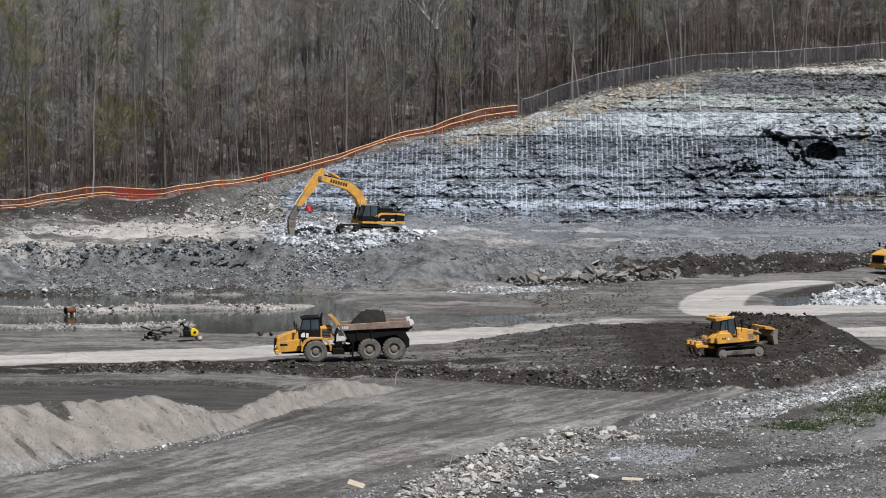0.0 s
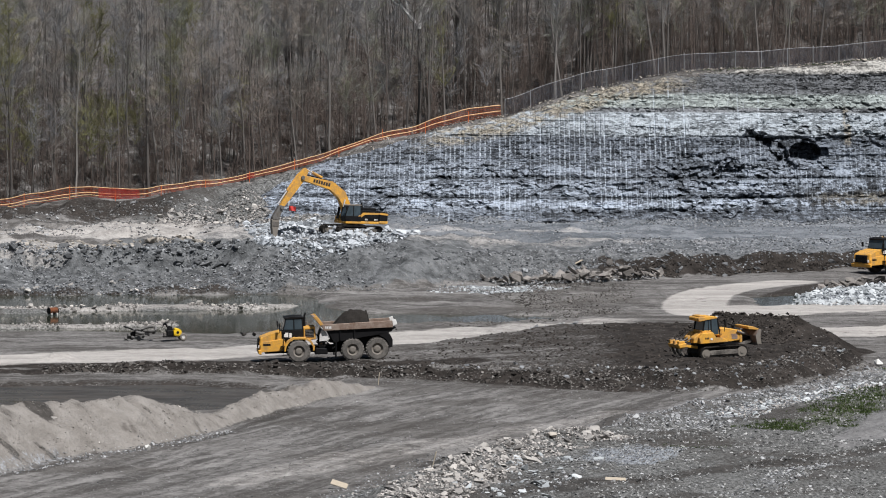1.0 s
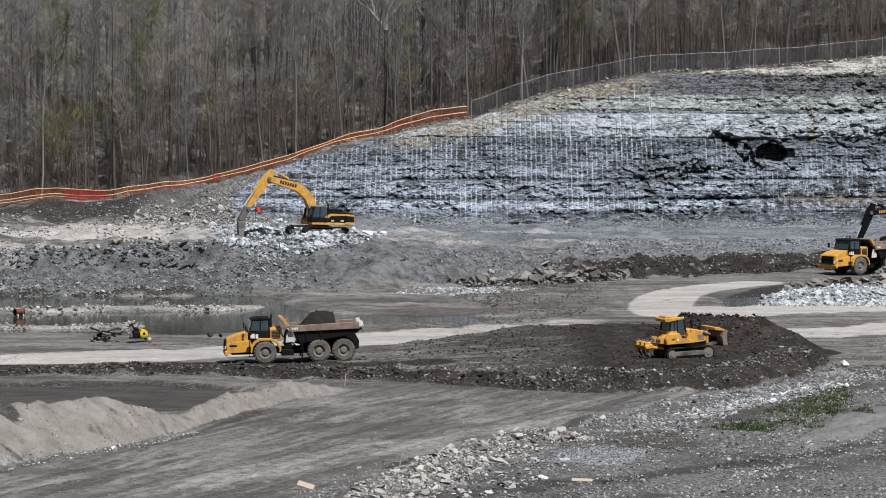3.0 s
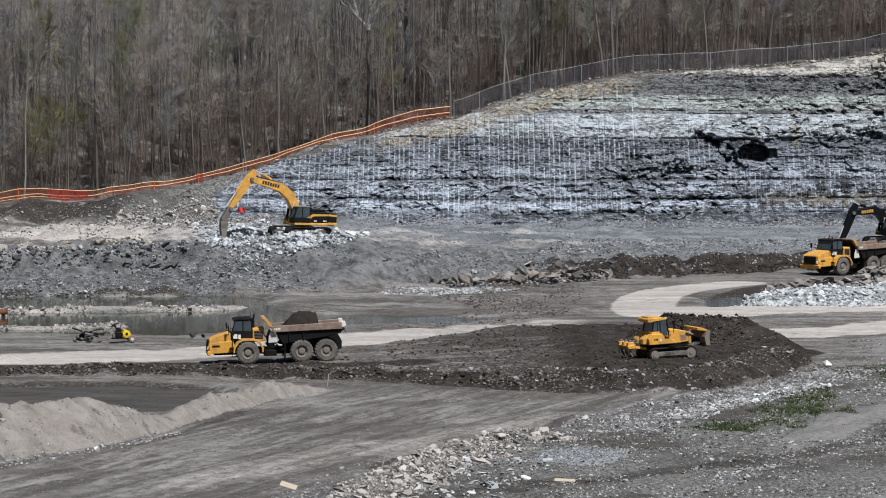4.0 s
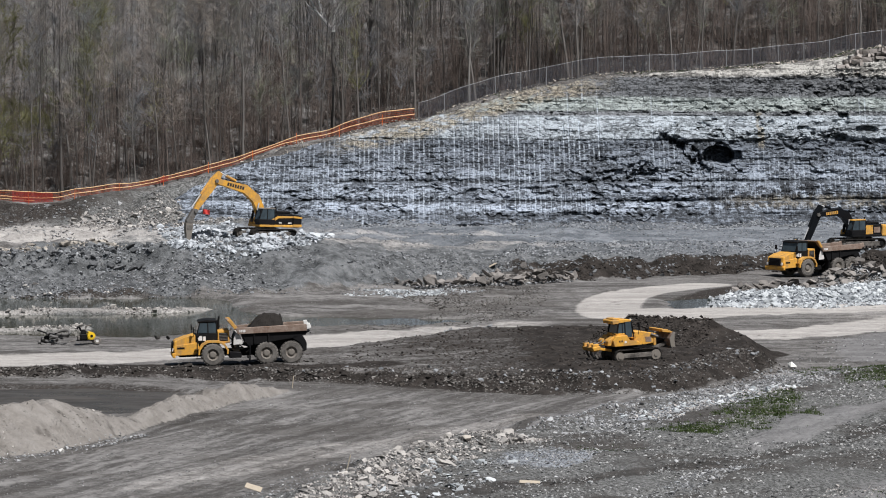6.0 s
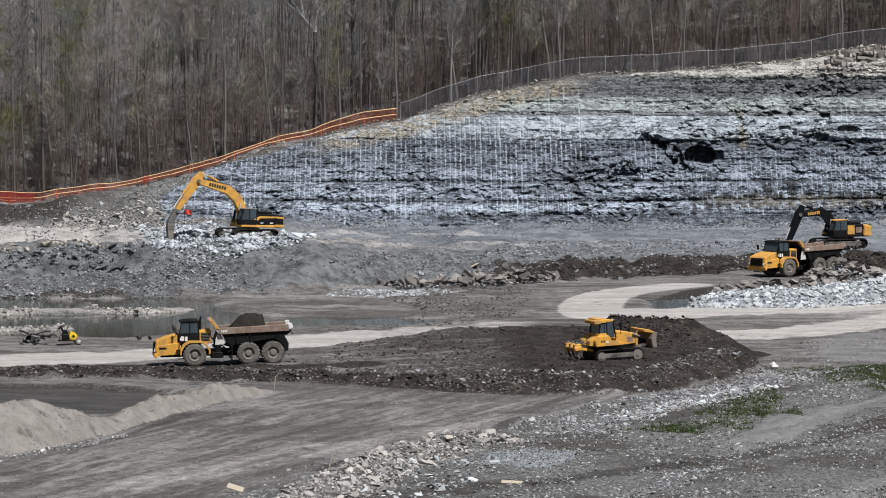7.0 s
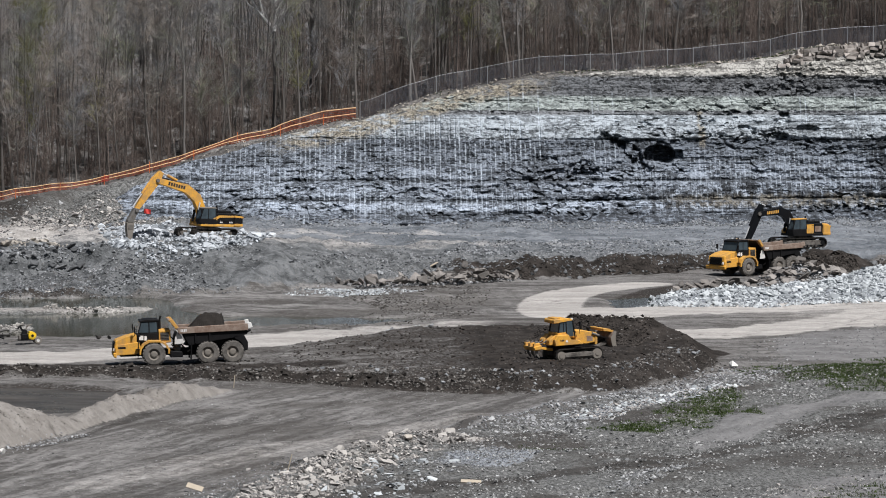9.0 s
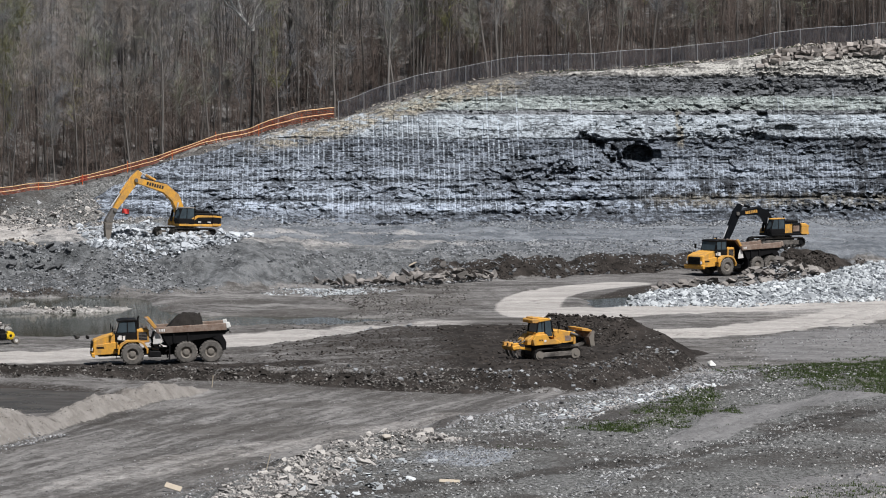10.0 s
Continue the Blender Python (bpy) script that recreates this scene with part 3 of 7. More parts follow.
    z = z + np.maximum(1.7 - 0.42 * sd, 0) * (1 + 0.6 * fbm(X / 1.5, Y / 1.5, 46, 4))
    # small dirt heap by the road
    z = z + 0.6 * np.exp(-((X + 36.8) / 1.5) ** 2 - ((Y - 408.5) / 1.6) ** 2) * (1 + 0.4 * fbm(X, Y, 55, 3))
    # low rubble bank and rough gravel
    rd, _, _ = line_dist(X, Y, BANK_LINE + RUBBLE[5:])
    z = z + (0.75 + 0.6 * fbm(X / 3.5, Y / 3.5, 51, 3)) * smooth(rd + wob, 4.0, 0.3) * smooth(Y, 395, 350)
    g = area(X, Y, GRAVEL)
    z = z + smooth(g, 0, 6) * near * (0.35 + 0.30 * fbm(X / 4.5, Y / 4.5, 52, 4) + 0.16 * fbm(X / 1.1, Y / 1.1, 53, 3))
    # pale pile
    w = area(X, Y, PILE)
    z = z + (0.95 + 0.6 * fbm(X / 3.2, Y / 3.2, 61, 4)) * smooth(w, -0.5, 6.0)
    z = z + 1.35 * np.exp(-((X - 58) / 9) ** 2 - ((Y - 508) / 6.5) ** 2) * (1 + 0.3 * fbm(X / 2.2, Y / 2.2, 62, 3))
    # ponds
    spit = np.minimum(line_dist(X, Y, SPIT_1)[0], line_dist(X, Y, SPIT_2)[0] * 1.6)
    wet = np.maximum(np.maximum(area(X, Y, POND), area(X, Y, POOL)), area(X, Y, PUDDLE)) + 0.8 * wob
    z = z - (0.42 + 0.8 * np.maximum(z - 0.3, 0)) * smooth(area(X, Y, DIP), -1.6, 0.4)
    z = z - 0.75 * smooth(wet, -1.2, 2.2) + 0.85 * smooth(spit + 0.5 * wob + 2.2 * fbm(X / 5.5, Y / 9, 16, 3), 2.6, 0.6) * smooth(wet, 0, 4)
    return z


def land_at(x, y):
    return float(land(np.array([x]), np.array([y]))[0])


def kinds(X, Y):
    """Which soil lies where: six weights, 0 to 1."""
    wob = 3.4 * fbm(X / 8, Y / 14, 71, 5, 0.6)
    dust = smooth(line_dist(X, Y, MUD_ROAD)[0] + 0.8 * wob, 7.0, 3.0) * np.interp(X, [-30, -10, -2, 10, 14], [1.0, 0.9, 0.58, 0.5, 0.0])
    dust = np.maximum(dust, smooth(line_dist(X, Y, PALE_A)[0] + wob * .12, 3.7, 2.2))
    dust = np.maximum(dust, smooth(line_dist(X, Y, PALE_B)[0] + wob, 7.5, 4.0))
    dust = np.maximum(dust, smooth(line_dist(X, Y, PALE_C)[0] + wob, 6.5, 3.5))
    strip = [(-17, 312), (-10, 328), (-3, 341), (5, 354), (8, 360)]
    dust = np.maximum(dust, 0.42 * smooth(line_dist(X, Y, strip)[0] + wob, 4.0, 0.5))
    ey, fy = along(EDGE, X, 1), along(FOOT, X, 1)
    shelf = smooth(Y, 556, 548) * smooth(Y - ey, 6, 14) * smooth(X, -60, -30)
    dust = np.maximum(dust, 0.50 * shelf * smooth(fbm(X / 30, Y / 6, 72, 3), -0.25, 0.2))
    dust = np.maximum(dust, 0.62 * smooth(np.hypot((X + 42) / 22, (Y - 538) / 16), 1.1, 0.6))
    dust = np.maximum(dust, 0.55 * smooth(np.hypot((X + 50) / 13, (Y - 514) / 9) + 0.12 * wob, 1.15, 0.6))
    between = area(X, Y, [(33, 447), (31, 470), (38, 474), (52, 485), (75, 492), (75, 484), (52, 478), (46, 463), (39.6, 452)])
    dust = np.maximum(dust, 0.47 * smooth(between + 0.5 * wob, -1.5, 1.5) * np.interp(X, [30, 38, 46], [0.55, 0.85, 1.15]))
    f = area(X, Y, FILL)
    dark = smooth(f + 0.35 * wob, -1.2, 0.8) * np.interp(X, [-16, -6, 7, 15], [0.43, 0.46, 0.56, 0.95])
    hd, _, _ = line_dist(X, Y, [(17.0, 421), (23.3, 418)])
    dark = np.maximum(dark, smooth(hd, 7.5, 6.0))
    dark = np.maximum(dark, 0.6 * smooth(np.hypot((X + 36.8) / 2.2, (Y - 408.5) / 2.4) + 0.1 * wob, 1.2, 0.7))
    dark = np.maximum(dark, 0.8 * smooth(line_dist(X, Y, WINDROW)[0] + 0.5 * wob, 3.2, 1.2))
    dark = np.maximum(dark, 0.72 * smooth(line_dist(X, Y, WHEELWAY)[0] + 0.5 * wob, 4.2, 1.5))
    dark = np.maximum(dark, 0.45 * smooth(line_dist(X, Y, WINDROW)[0] + 1.5 * wob, 9, 4))
    dark = np.maximum(dark, smooth(line_dist(X, Y, SOIL_HEAP)[0], 4.5, 3.0))
    ty = along(TOE, X, 1)
    slump = smooth(Y - ty, -1, 1) * smooth(Y - ey, 0, -5) * smooth(fbm(X / 7, Y / 5, 73, 4), 0.05, 0.35)
    dark = np.maximum(dark, 0.40 * slump)
    dark = np.maximum(dark, 0.44 * smooth(Y - ty, -1, 2) * smooth(Y - ey, -1, -5) * smooth(X + wob, -40, -32) * smooth(X + wob, -20, -26))
    dark = np.maximum(dark, 0.58 * smooth(np.abs(Y - ty - 0.8), 1.8, 0.4) * smooth(X + 2 * wob, -20, -26))
    # lower cut of the dug bank: dark soil, with its undercut shade in the colour
    dark = np.maximum(dark, 1.0 * smooth(Y - ty, -2.5, 0.5) * smooth((Y - ty) / (ey - ty) + 0.06 * wob, 0.92, 0.66) * smooth(X, 2, 14) * smooth(X, 57, 51))
    dark = np.maximum(dark, 0.55 * smooth(area(X, Y, POOL), -5, 0))
    dark = np.maximum(dark, 0.6 * smooth(area(X, Y, [(22.4, 474), (23.2, 490), (27, 503), (33, 512), (31, 500), (29, 476)]) + 0.3 * wob, -0.6, 1.0))
    dark = np.maximum(dark, 0.5 * smooth(line_dist(X, Y, [(31, 499), (38, 505), (46, 516)])[0] + 0.4 * wob, 5.5, 3.0))
    qy = along(FENCE, X, 1)
    brown = smooth(qy - Y, 22, 14) * smooth(X + 0.4 * wob, -31, -40) * smooth(qy - Y, -1, 1)
    dark = np.maximum(dark, 0.59 * brown)
    floor = smooth(Y - qy, -0.5, 1.5)
    dark = np.maximum(dark, 0.46 * floor)
    grass = np.maximum(smooth(area(X, Y, GRASS_A) + wob, -1.5, 2.5), smooth(area(X, Y, GRASS_B) + wob, -1.5, 2.5)) * 0.55
    grass = np.maximum(grass, 0.40 * smooth(np.abs(Y - qy), 2.5, 0.5) * smooth(X, 6, 20))
    blue = smooth(Y - ty, -1, 3) * smooth(qy - Y, 0, 4) * np.interp(X, [-60, -30, 4, 18], [0.8, 1, 1, 0.75])
    blue = blue * (1 - 0.7 * brown) * (1 - 0.75 * smooth(X, -26, -38) * smooth(Y, 514, 522))
    d, s, h = line_dist(X, Y, BERM, BERM_H)
    dd = d * s
    sand = smooth(dd, -0.4, 0.5) * smooth(dd - 2.9 * h, 1.5, -0.5) * smooth(h, 0.1, 0.4)
    gravel = smooth(area(X, Y, GRAVEL) + wob, -2, 3) * 0.85
    gravel = np.maximum(gravel, smooth(area(X, Y, PILE), -1, 1))
    spit = np.minimum(line_dist(X, Y, SPIT_1)[0], line_dist(X, Y, SPIT_2)[0] * 1.5)
    dust = np.maximum(dust, 0.52 * smooth(spit + 0.3 * wob, 2.4, 1.0))
    gravel = np.maximum(gravel, smooth(spit, 4, 1.5))
    scree = smooth(X, -15, -23) * smooth(X, -46, -38) * smooth(Y + wob, 550, 560) * smooth(qy - Y, 0, 1)
    gravel = np.maximum(gravel, 0.75 * scree)
    fines = smooth(np.hypot((X - 7.6 - 0.3 * (Y - 327)) / 3.6, (Y - 327) / 7.5) + 0.25 * wob, 1.2, 0.3) * 0.95
    fines = np.maximum(fines, 0.55 * smooth(line_dist(X, Y, WHITE_RIM)[0] + 0.5 * wob, 3.0, 0.6))
    fines = np.maximum(fines, 0.8 * smooth(area(X, Y, PILE), -0.5, 2))
    ruts = rut_mask(X, Y)
    track = 0.62 * smooth(line_dist(X, Y, TRACK)[0] + 0.55 * wob, 3.3, 0.8)
    for bx, by, rx, ry, amt in ((-31.3, 330.3, 1.5, 1.9, .9), (-33.2, 329.3, .8, .9, .6), (-24.7, 340.3, .8, .8, .6), (-27.1, 337.3, .3, 1.5, .6), (-26.4, 337.8, .25, 1.3, .5), (-32.0, 327.2, .3, 1.1, .5), (-32.2, 322.2, 1.3, .8, .55), (-30.0, 325.6, 1.3, .7, .55), (-27.6, 330.2, .9, .8, .5)):
        track = np.maximum(track, amt * smooth(np.hypot((X - bx + .25 * (Y - by)) / rx, (Y - by) / ry) + 0.16 * wob, 1.25, 0.6))
    track = np.maximum(track, 0.62 * smooth(line_dist(X, Y, [(-22.4, 333), (-19.6, 345), (-18.0, 352.5), (-15.6, 362)])[0] + 0.25 * wob, 1.1, 0.3))
    track = np.maximum(track, 0.58 * smooth(line_dist(X, Y, [(-5.5, 322), (-0.5, 333), (5.5, 346), (10, 355.5), (14, 364)])[0] + 0.3 * wob, 1.8, 0.4))
    track = np.maximum(track, 0.44 * ruts)
    fines = np.maximum(fines, 0.46 * smooth(line_dist(X, Y, [(-34.5, 315), (-31.6, 321.5), (-29, 327)])[0] + 0.2 * wob, 1.2, 0.3))
    bare = 0.62 * smooth(line_dist(X, Y, SWATH)[0] + 0.4 * wob, 3.6, 1.6)
    bare = np.maximum(bare, 0.55 * smooth(line_dist(X, Y, [(1, 335), (6, 347), (11, 361), (14, 369)])[0] + 0.8 * wob, 3.6, 0.8))
    bare = np.maximum(bare, 0.6 * smooth(area(X, Y, [(30, 406), (34, 436), (48, 455), (70, 470), (70, 412), (43, 411)]) + wob, -2, 3))
    bare = np.maximum(bare, 0.6 * smooth(area(X, Y, [(22, 290), (25.5, 312), (33, 322), (44, 320), (44, 290)]) + wob, -1.5, 2))
    return dust, dark * (1 - sand), grass, blue, sand, gravel, fines, track, bare


def build_ground():
    def spread(lo, hi, step, far_lo, far_hi):
        mid = np.arange(lo, hi + step / 2, step)
        out = [mid]
        a, b, s, t = lo, hi, step, step
        left, right = [], []
        while a > far_lo:
            s *= 1.25
            a -= s
            left.append(a)
        while b < far_hi:
            t *= 1.25
            b += t
            right.append(b)
        return np.array(left[::-1] + list(mid) + right)
    xs = spread(-62.0, 66.0, 0.40, -2500, 2500)
    ys = spread(298.0, 596.0, 0.50, -1500, 4000)
    X, Y = np.meshgrid(xs, ys)
    Z = land(X, Y)
    me = quick_mesh("ground", np.stack([X, Y, Z], -1).reshape(-1, 3), grid_faces(len(xs), len(ys)))
    ks = [k.ravel() for k in kinds(X, Y)]
    put_colors(me, "kind_a", np.stack(ks[:3], -1))
    put_colors(me, "kind_b", np.stack(ks[3:6], -1))
    put_colors(me, "kind_c", np.stack(ks[6:], -1))
    me.materials.append(MAT["ground"])
    ob = new("ground", me)
    tagged(ob, "grey-brown quarry floor of dust, mud, sand and gravel", "ground", kind="structure")


build_ground()


def build_water(name, poly, level, label, mat="water"):
    bm = bmesh.new()
    cx, cy = sum(p[0] for p in poly) / len(poly), sum(p[1] for p in poly) / len(poly)
    vs = [bm.verts.new((cx + (x - cx) * 1.05, cy + (y - cy) * 1.05, level)) for x, y in poly]
    f = bm.faces.new(vs)
    if f.normal.z < 0:
        f.normal_flip()
    bm.normal_update()
    if f.normal.z < 0:
        f.normal_flip()
    bmesh.ops.triangulate(bm, faces=[f])
    me = bpy.data.meshes.new(name)
    bm.to_mesh(me)
    bm.free()
    me.materials.append(MAT[mat])
    tagged(new(name, me), label, "water", kind="structure")


build_water("water", POND, -0.28, "still murky green-grey pond below the rock bank")
build_water("water", POOL, -0.30, "dark muddy pool behind the sand berm", "mud")
build_water("water", PUDDLE, -0.20, "small grey puddle beside the pale stone pile")
build_water("water", DIP, land_at(13.2, 303.4) + 0.10, "small dark puddle in a wheel track")


def build_face():
    """The blasted face: beds, blocks, drill barrels, caves, talus at its foot."""
    xs = np.arange(-29.0, 70.0, 0.085)
    nj = 180
    U = np.linspace(0, 1, nj)
    X, T = np.meshgrid(xs, U)
    fy, cy, cz = along(FOOT, X, 1), along(CREST, X, 1), along(CREST, X, 2)
    z0 = 2.6
    cz = cz + 0.35 * fbm(X / 3, X * 0 + 1.5, 90, 4)
    Tb = np.clip(T / 0.97, 0, 1)
    Z = z0 + (cz - z0) * Tb
    Y = fy + (cy - fy) * np.clip((Z - 3.5) / np.maximum(cz - 3.5, 0.8), 0, 1)
    hgt = np.clip((Z - z0) / (cz - z0), 0, 1)
    # beds stand in and out
    beds = [(0, 0.0), (4.2, 0.3), (5.5, 0.42), (5.68, -0.05), (5.95, 0.0), (6.15, 0.28), (7.55, 0.36), (7.75, -0.02), (8.0, 0.0), (8.25, 0.16), (9.5, 0.12), (9.62, -0.1), (12.25, 0.1), (12.6, 0.36), (13.7, 0.35), (13.8, 0.15), (14.95, 0.26), (15.05, 0.04), (15.4, 0.04), (15.55, 0.16), (16.2, 0.35), (16.3, 0.05), (17.1, 0.15), (17.3, -0.25), (19.2, -0.5), (19.6, -0.1), (25, -0.2)]
    zb = Z + 0.12 * fbm(X / 9, Z / 5, 91, 3)
    broken = np.clip(smooth(fbm(X / 7, Z / 3.0, 103, 3), 0.0, 0.4) + 0.8 * smooth(np.hypot((X - 21) / 7, (Z - 8.5) / 2.2), 1.2, 0.5) + 0.8 * smooth(X, 0, 5) * smooth(X, 34, 28) * smooth(Z + 0.7 * fbm(X / 2.5, Z, 145, 3), 5.1, 4.6), 0, 1)
    out = np.interp(zb, [b[0] for b in beds], [b[1] for b in beds]) * (0.6 + 0.8 * vnoise(X / 4.5, Z / 2.0, 92))
    # blocks of the massive beds, chips and chunks of the shattered ones
    coarse = np.interp(zb, [3, 5.6, 6.1, 7, 12, 12.7, 13.7, 14.0, 15.0, 15.5, 17.1, 17.4, 19.4, 25], [1, .75, 1, .9, 1, .9, .8, .3, .3, .6, .6, 1, 1, 1.1])
    row = np.floor(zb / 0.95 + 0.30 * fbm(X / 5, zb / 3, 93, 2))
    col = np.floor(X / 2.6 + lattice(row, row * 0, 94) * 7.3 + 0.5 * fbm(X / 3, Z / 1.5, 97, 2))
    out = out + 0.30 * (lattice(col, row, 99) - 0.5)
    # thin beds, each standing in or out for some metres
    for n, (w, h, amp) in enumerate(((7.0, 0.52, 0.30), (3.2, 0.27, 0.20))):
        row = np.floor(zb / h)
        col = np.floor(X / w + lattice(row, row * 0, 210 + n) * 5.7 + 0.3 * fbm(X / 2, Z / 2, 214 + n, 2))
        out = out + amp * (lattice(col, row, 212 + n) - 0.5)
    wx, wz = X + 0.3 * fbm(X / 2, Z / 2, 170, 3), zb + 0.12 * fbm(X / 2, Z / 2, 173, 3)
    chunk = facets(wx / 0.72, wz / 0.42, 191, 1.1)
    loose = coarse * (0.35 + 0.75 * broken)
    out = out + loose * (0.34 * facets(wx / 1.9, wz / 0.75, 181, 0.7) + 0.42 * chunk) + coarse * 0.17 * facets(wx / 0.34, wz / 0.22, 201, 1.2)
    out = out + 0.45 * fbm(X / 6, Z / 3.5, 101, 4) + 0.14 * fbm(X / 0.8, Z / 0.6, 102, 3)
    out = out - broken * 0.45 * (vnoise(X / 0.8, Z / 0.6, 104)) - 0.5 * smooth(chunk, -0.28, -0.48) * (0.06 + 0.94 * broken)
    # drill barrels
    pitch = 0.57
    c = np.floor(X / pitch)
    off = (lattice(c, c * 0, 105) - 0.5) * 0.12
    dx = X - (c + 0.5) * pitch - off
    lift = np.floor((Z + 0.7 * (lattice(c, c * 0 + 3, 110) - 0.5)) / 2.35)
    there = (lattice(c, lift, 106) < np.where(Z < 12.4, 0.92, np.where((X < 14) & (Z < 15), 0.6, 0.25)) * smooth(X, -27, -14)) * smooth(Z, 19.0, 17.0) * smooth(Z, 2.9, 3.6)
    there = there * np.where(X < 20, 1.0, np.where((Z < 10.5) & (Z > 5.5), 0.75, 0.35)) * (1 - 0.85 * broken) * smooth(np.abs(Z - 15.1), 0.1, 0.4)
    there = np.maximum(there, 0.8 * (lattice(c, c * 0 + 7, 108) < 0.07) * (Z < 17.5) * (Z > 5) * (1 - broken))
    barrel = np.clip(1 - (np.abs(dx) / 0.092) ** 2, 0, 1) * there * (0.55 + 0.45 * lattice(c, lift, 111))
    out = out * (1 - 0.45 * barrel) - 0.16 * barrel
    # hollows
    def hollow(x, z, rx, rz, deep, seed):
        q = ((np.abs(X - x) / rx) ** 3.2 + (np.abs(Z - z) / rz) ** 3.2) ** (1 / 3.2) + 0.22 * fbm(X / 0.9, Z / 0.7, seed, 3)
        return deep * smooth(q, 1.0, 0.86)
    def gash(pts, half, deep, seed):
        d = line_dist(X, Z, pts)[0] + 0.55 * fbm(X / 1.3, Z / 0.8, seed, 4, 0.7)
        col, row = np.floor(X / 0.75 + 0.6 * fbm(X / 2, Z, seed + 3, 2)), np.floor(Z / 0.38 + 0.5 * fbm(X / 2, Z, seed + 4, 2))
        return deep * smooth(d, half * 2.2, half * 0.7) * (lattice(col, row, seed + 5) > 0.24) * (0.5 + 0.5 * lattice(col, row, seed + 6))
    for seam, deep in ((13.75, .12), (12.30, .25), (11.1, .14), (9.58, .12), (7.85, .22), (5.8, .26), (16.28, .10), (17.15, .16), (4.3, .2)):
        out = out - deep * smooth(np.abs(zb - seam), 0.14, 0.05) * smooth(vnoise(X / 5, X * 0 + seam, 160), 0.25, 0.55)
    out = out - hollow(33.4, 10.6, 1.9, 1.05, 3.6, 120) - hollow(35.4, 10.6, 0.7, 0.6, 1.5, 127)
    out = out - gash([(27.0, 12.3), (29.3, 11.7), (30.3, 10.6), (31.6, 9.0)], 0.42, 2.0, 151) - gash([(22.6, 7.8), (25.4, 8.6), (28.6, 9.4)], 0.28, 0.8, 152)
    out = out - gash([(47.9, 14.6), (46.2, 12.6)], 0.42, 1.6, 153) - gash([(40.5, 12.5), (44, 12.2), (47, 12.6)], 0.25, 0.5, 154)
    out = out - gash([(38.0, 15.2), (38.2, 12.2)], 0.22, 0.7, 155) - gash([(12, 6.7), (16.5, 7.5), (21, 8.3), (25, 9.1)], 0.34, 0.9, 156)
    out = out - hollow(28.6, 11.9, 1.0, 0.35, 1.2, 121)
    out = out - hollow(24.9, 8.5, 1.1, 0.28, 0.8, 123)
    out = out - hollow(47.0, 12.6, 1.2, 0.45, 1.5, 124) - hollow(43.2, 13.6, 0.8, 0.3, 0.8, 126) - hollow(50.5, 13.4, 1.3, 0.5, 1.0, 130)
    # broken stone at the foot, loose crest
    foot = smooth(Z + 0.9 * fbm(X / 4, X * 0 + 3.3, 131, 3), 4.5, 2.8)
    out = out * (1 - 0.6 * foot) + foot * (2.4 + 1.2 * fbm(X / 1.0, Z / 0.8, 132, 4) + 0.5 * (lattice(np.floor(X / .8 + .5 * fbm(X, Z, 133, 2)), np.floor(Z / .55 + .5 * fbm(X, Z, 134, 2)), 135) - .5))
    edge_l = smooth(X, -29, -23)
    top = smooth(cz - Z, 1.3, 0.0)
    out = out * (1 - 0.5 * top) * (0.25 + 0.75 * edge_l) - 0.8 * top
    Y = Y - out
    back = np.clip((T - 0.97) / 0.03, 0, 1)
    Y = Y + back * 3.0
    Z = Z - back * 0.5
    Z = np.where(edge_l < 1, Z - (1 - edge_l) * 1.2, Z)
    me = quick_mesh("rock_face", np.stack([X, Y, Z], -1).reshape(-1, 3), grid_faces(len(xs), nj), True)
    seep = np.maximum(np.maximum(smooth(X, 36, 52) * smooth(Z, 8.0, 5.5) * 0.8, smooth(np.hypot((X - 42.5) / 5, (Z - 6.8) / 1.6), 1.2, 0.5)), 0.3 * smooth(fbm(X / 5, Z / 6, 140, 3), 0.1, 0.4))
    seep = np.maximum(seep, 0.95 * smooth(X + 2 * fbm(X / 3, Z / 2, 142, 3), 25, 34) * smooth(Z + 0.8 * fbm(X / 2.5, Z, 143, 3), 7.7, 6.6) * smooth(Z, 4.0, 4.9))
    seep = np.maximum(seep, 0.9 * smooth(np.abs(X - 60.5 + fbm(X / 2, Z / 2, 144, 3)), 3.2, 1.6) * smooth(Z, 13.2, 12.2))
    seep = np.maximum(seep, 0.62 * smooth(np.hypot((X - 17 - 1.5 * (Z - 7.9)) / 7, (Z - 7.9) / 1.7) + 0.4 * fbm(X / 2, Z, 148, 3), 1.15, 0.5))
    seep = np.maximum(seep, 0.75 * smooth(X + 2 * fbm(X / 3, Z / 2, 146, 3), 0, 6) * smooth(Z + 0.8 * fbm(X / 2, Z / 1.2, 147, 3), 5.0, 4.5))
    rust = np.maximum(0.45 * smooth(X, 30, 40) * smooth(np.abs(Z - 5.6), 1.0, 0.3), 0.8 * smooth(np.abs(X - 38.3 - 0.3 * fbm(Z, Z * 0, 141, 2)), 0.5, 0.2) * smooth(Z, 11, 12) * smooth(Z, 16, 15))
    rust = np.maximum(rust, smooth(np.abs(X - 5), 18, 11) * smooth(np.abs(Z - cz + 0.8), 1.6, 0.5) * 0.85)
    put_colors(me, "marks", np.stack([barrel.ravel(), seep.ravel(), rust.ravel()], -1))
    me.materials.append(MAT["face"])
    tagged(new("rock_face", me), "tall layered grey limestone face with drill marks", "cliff", kind="structure")


build_face()


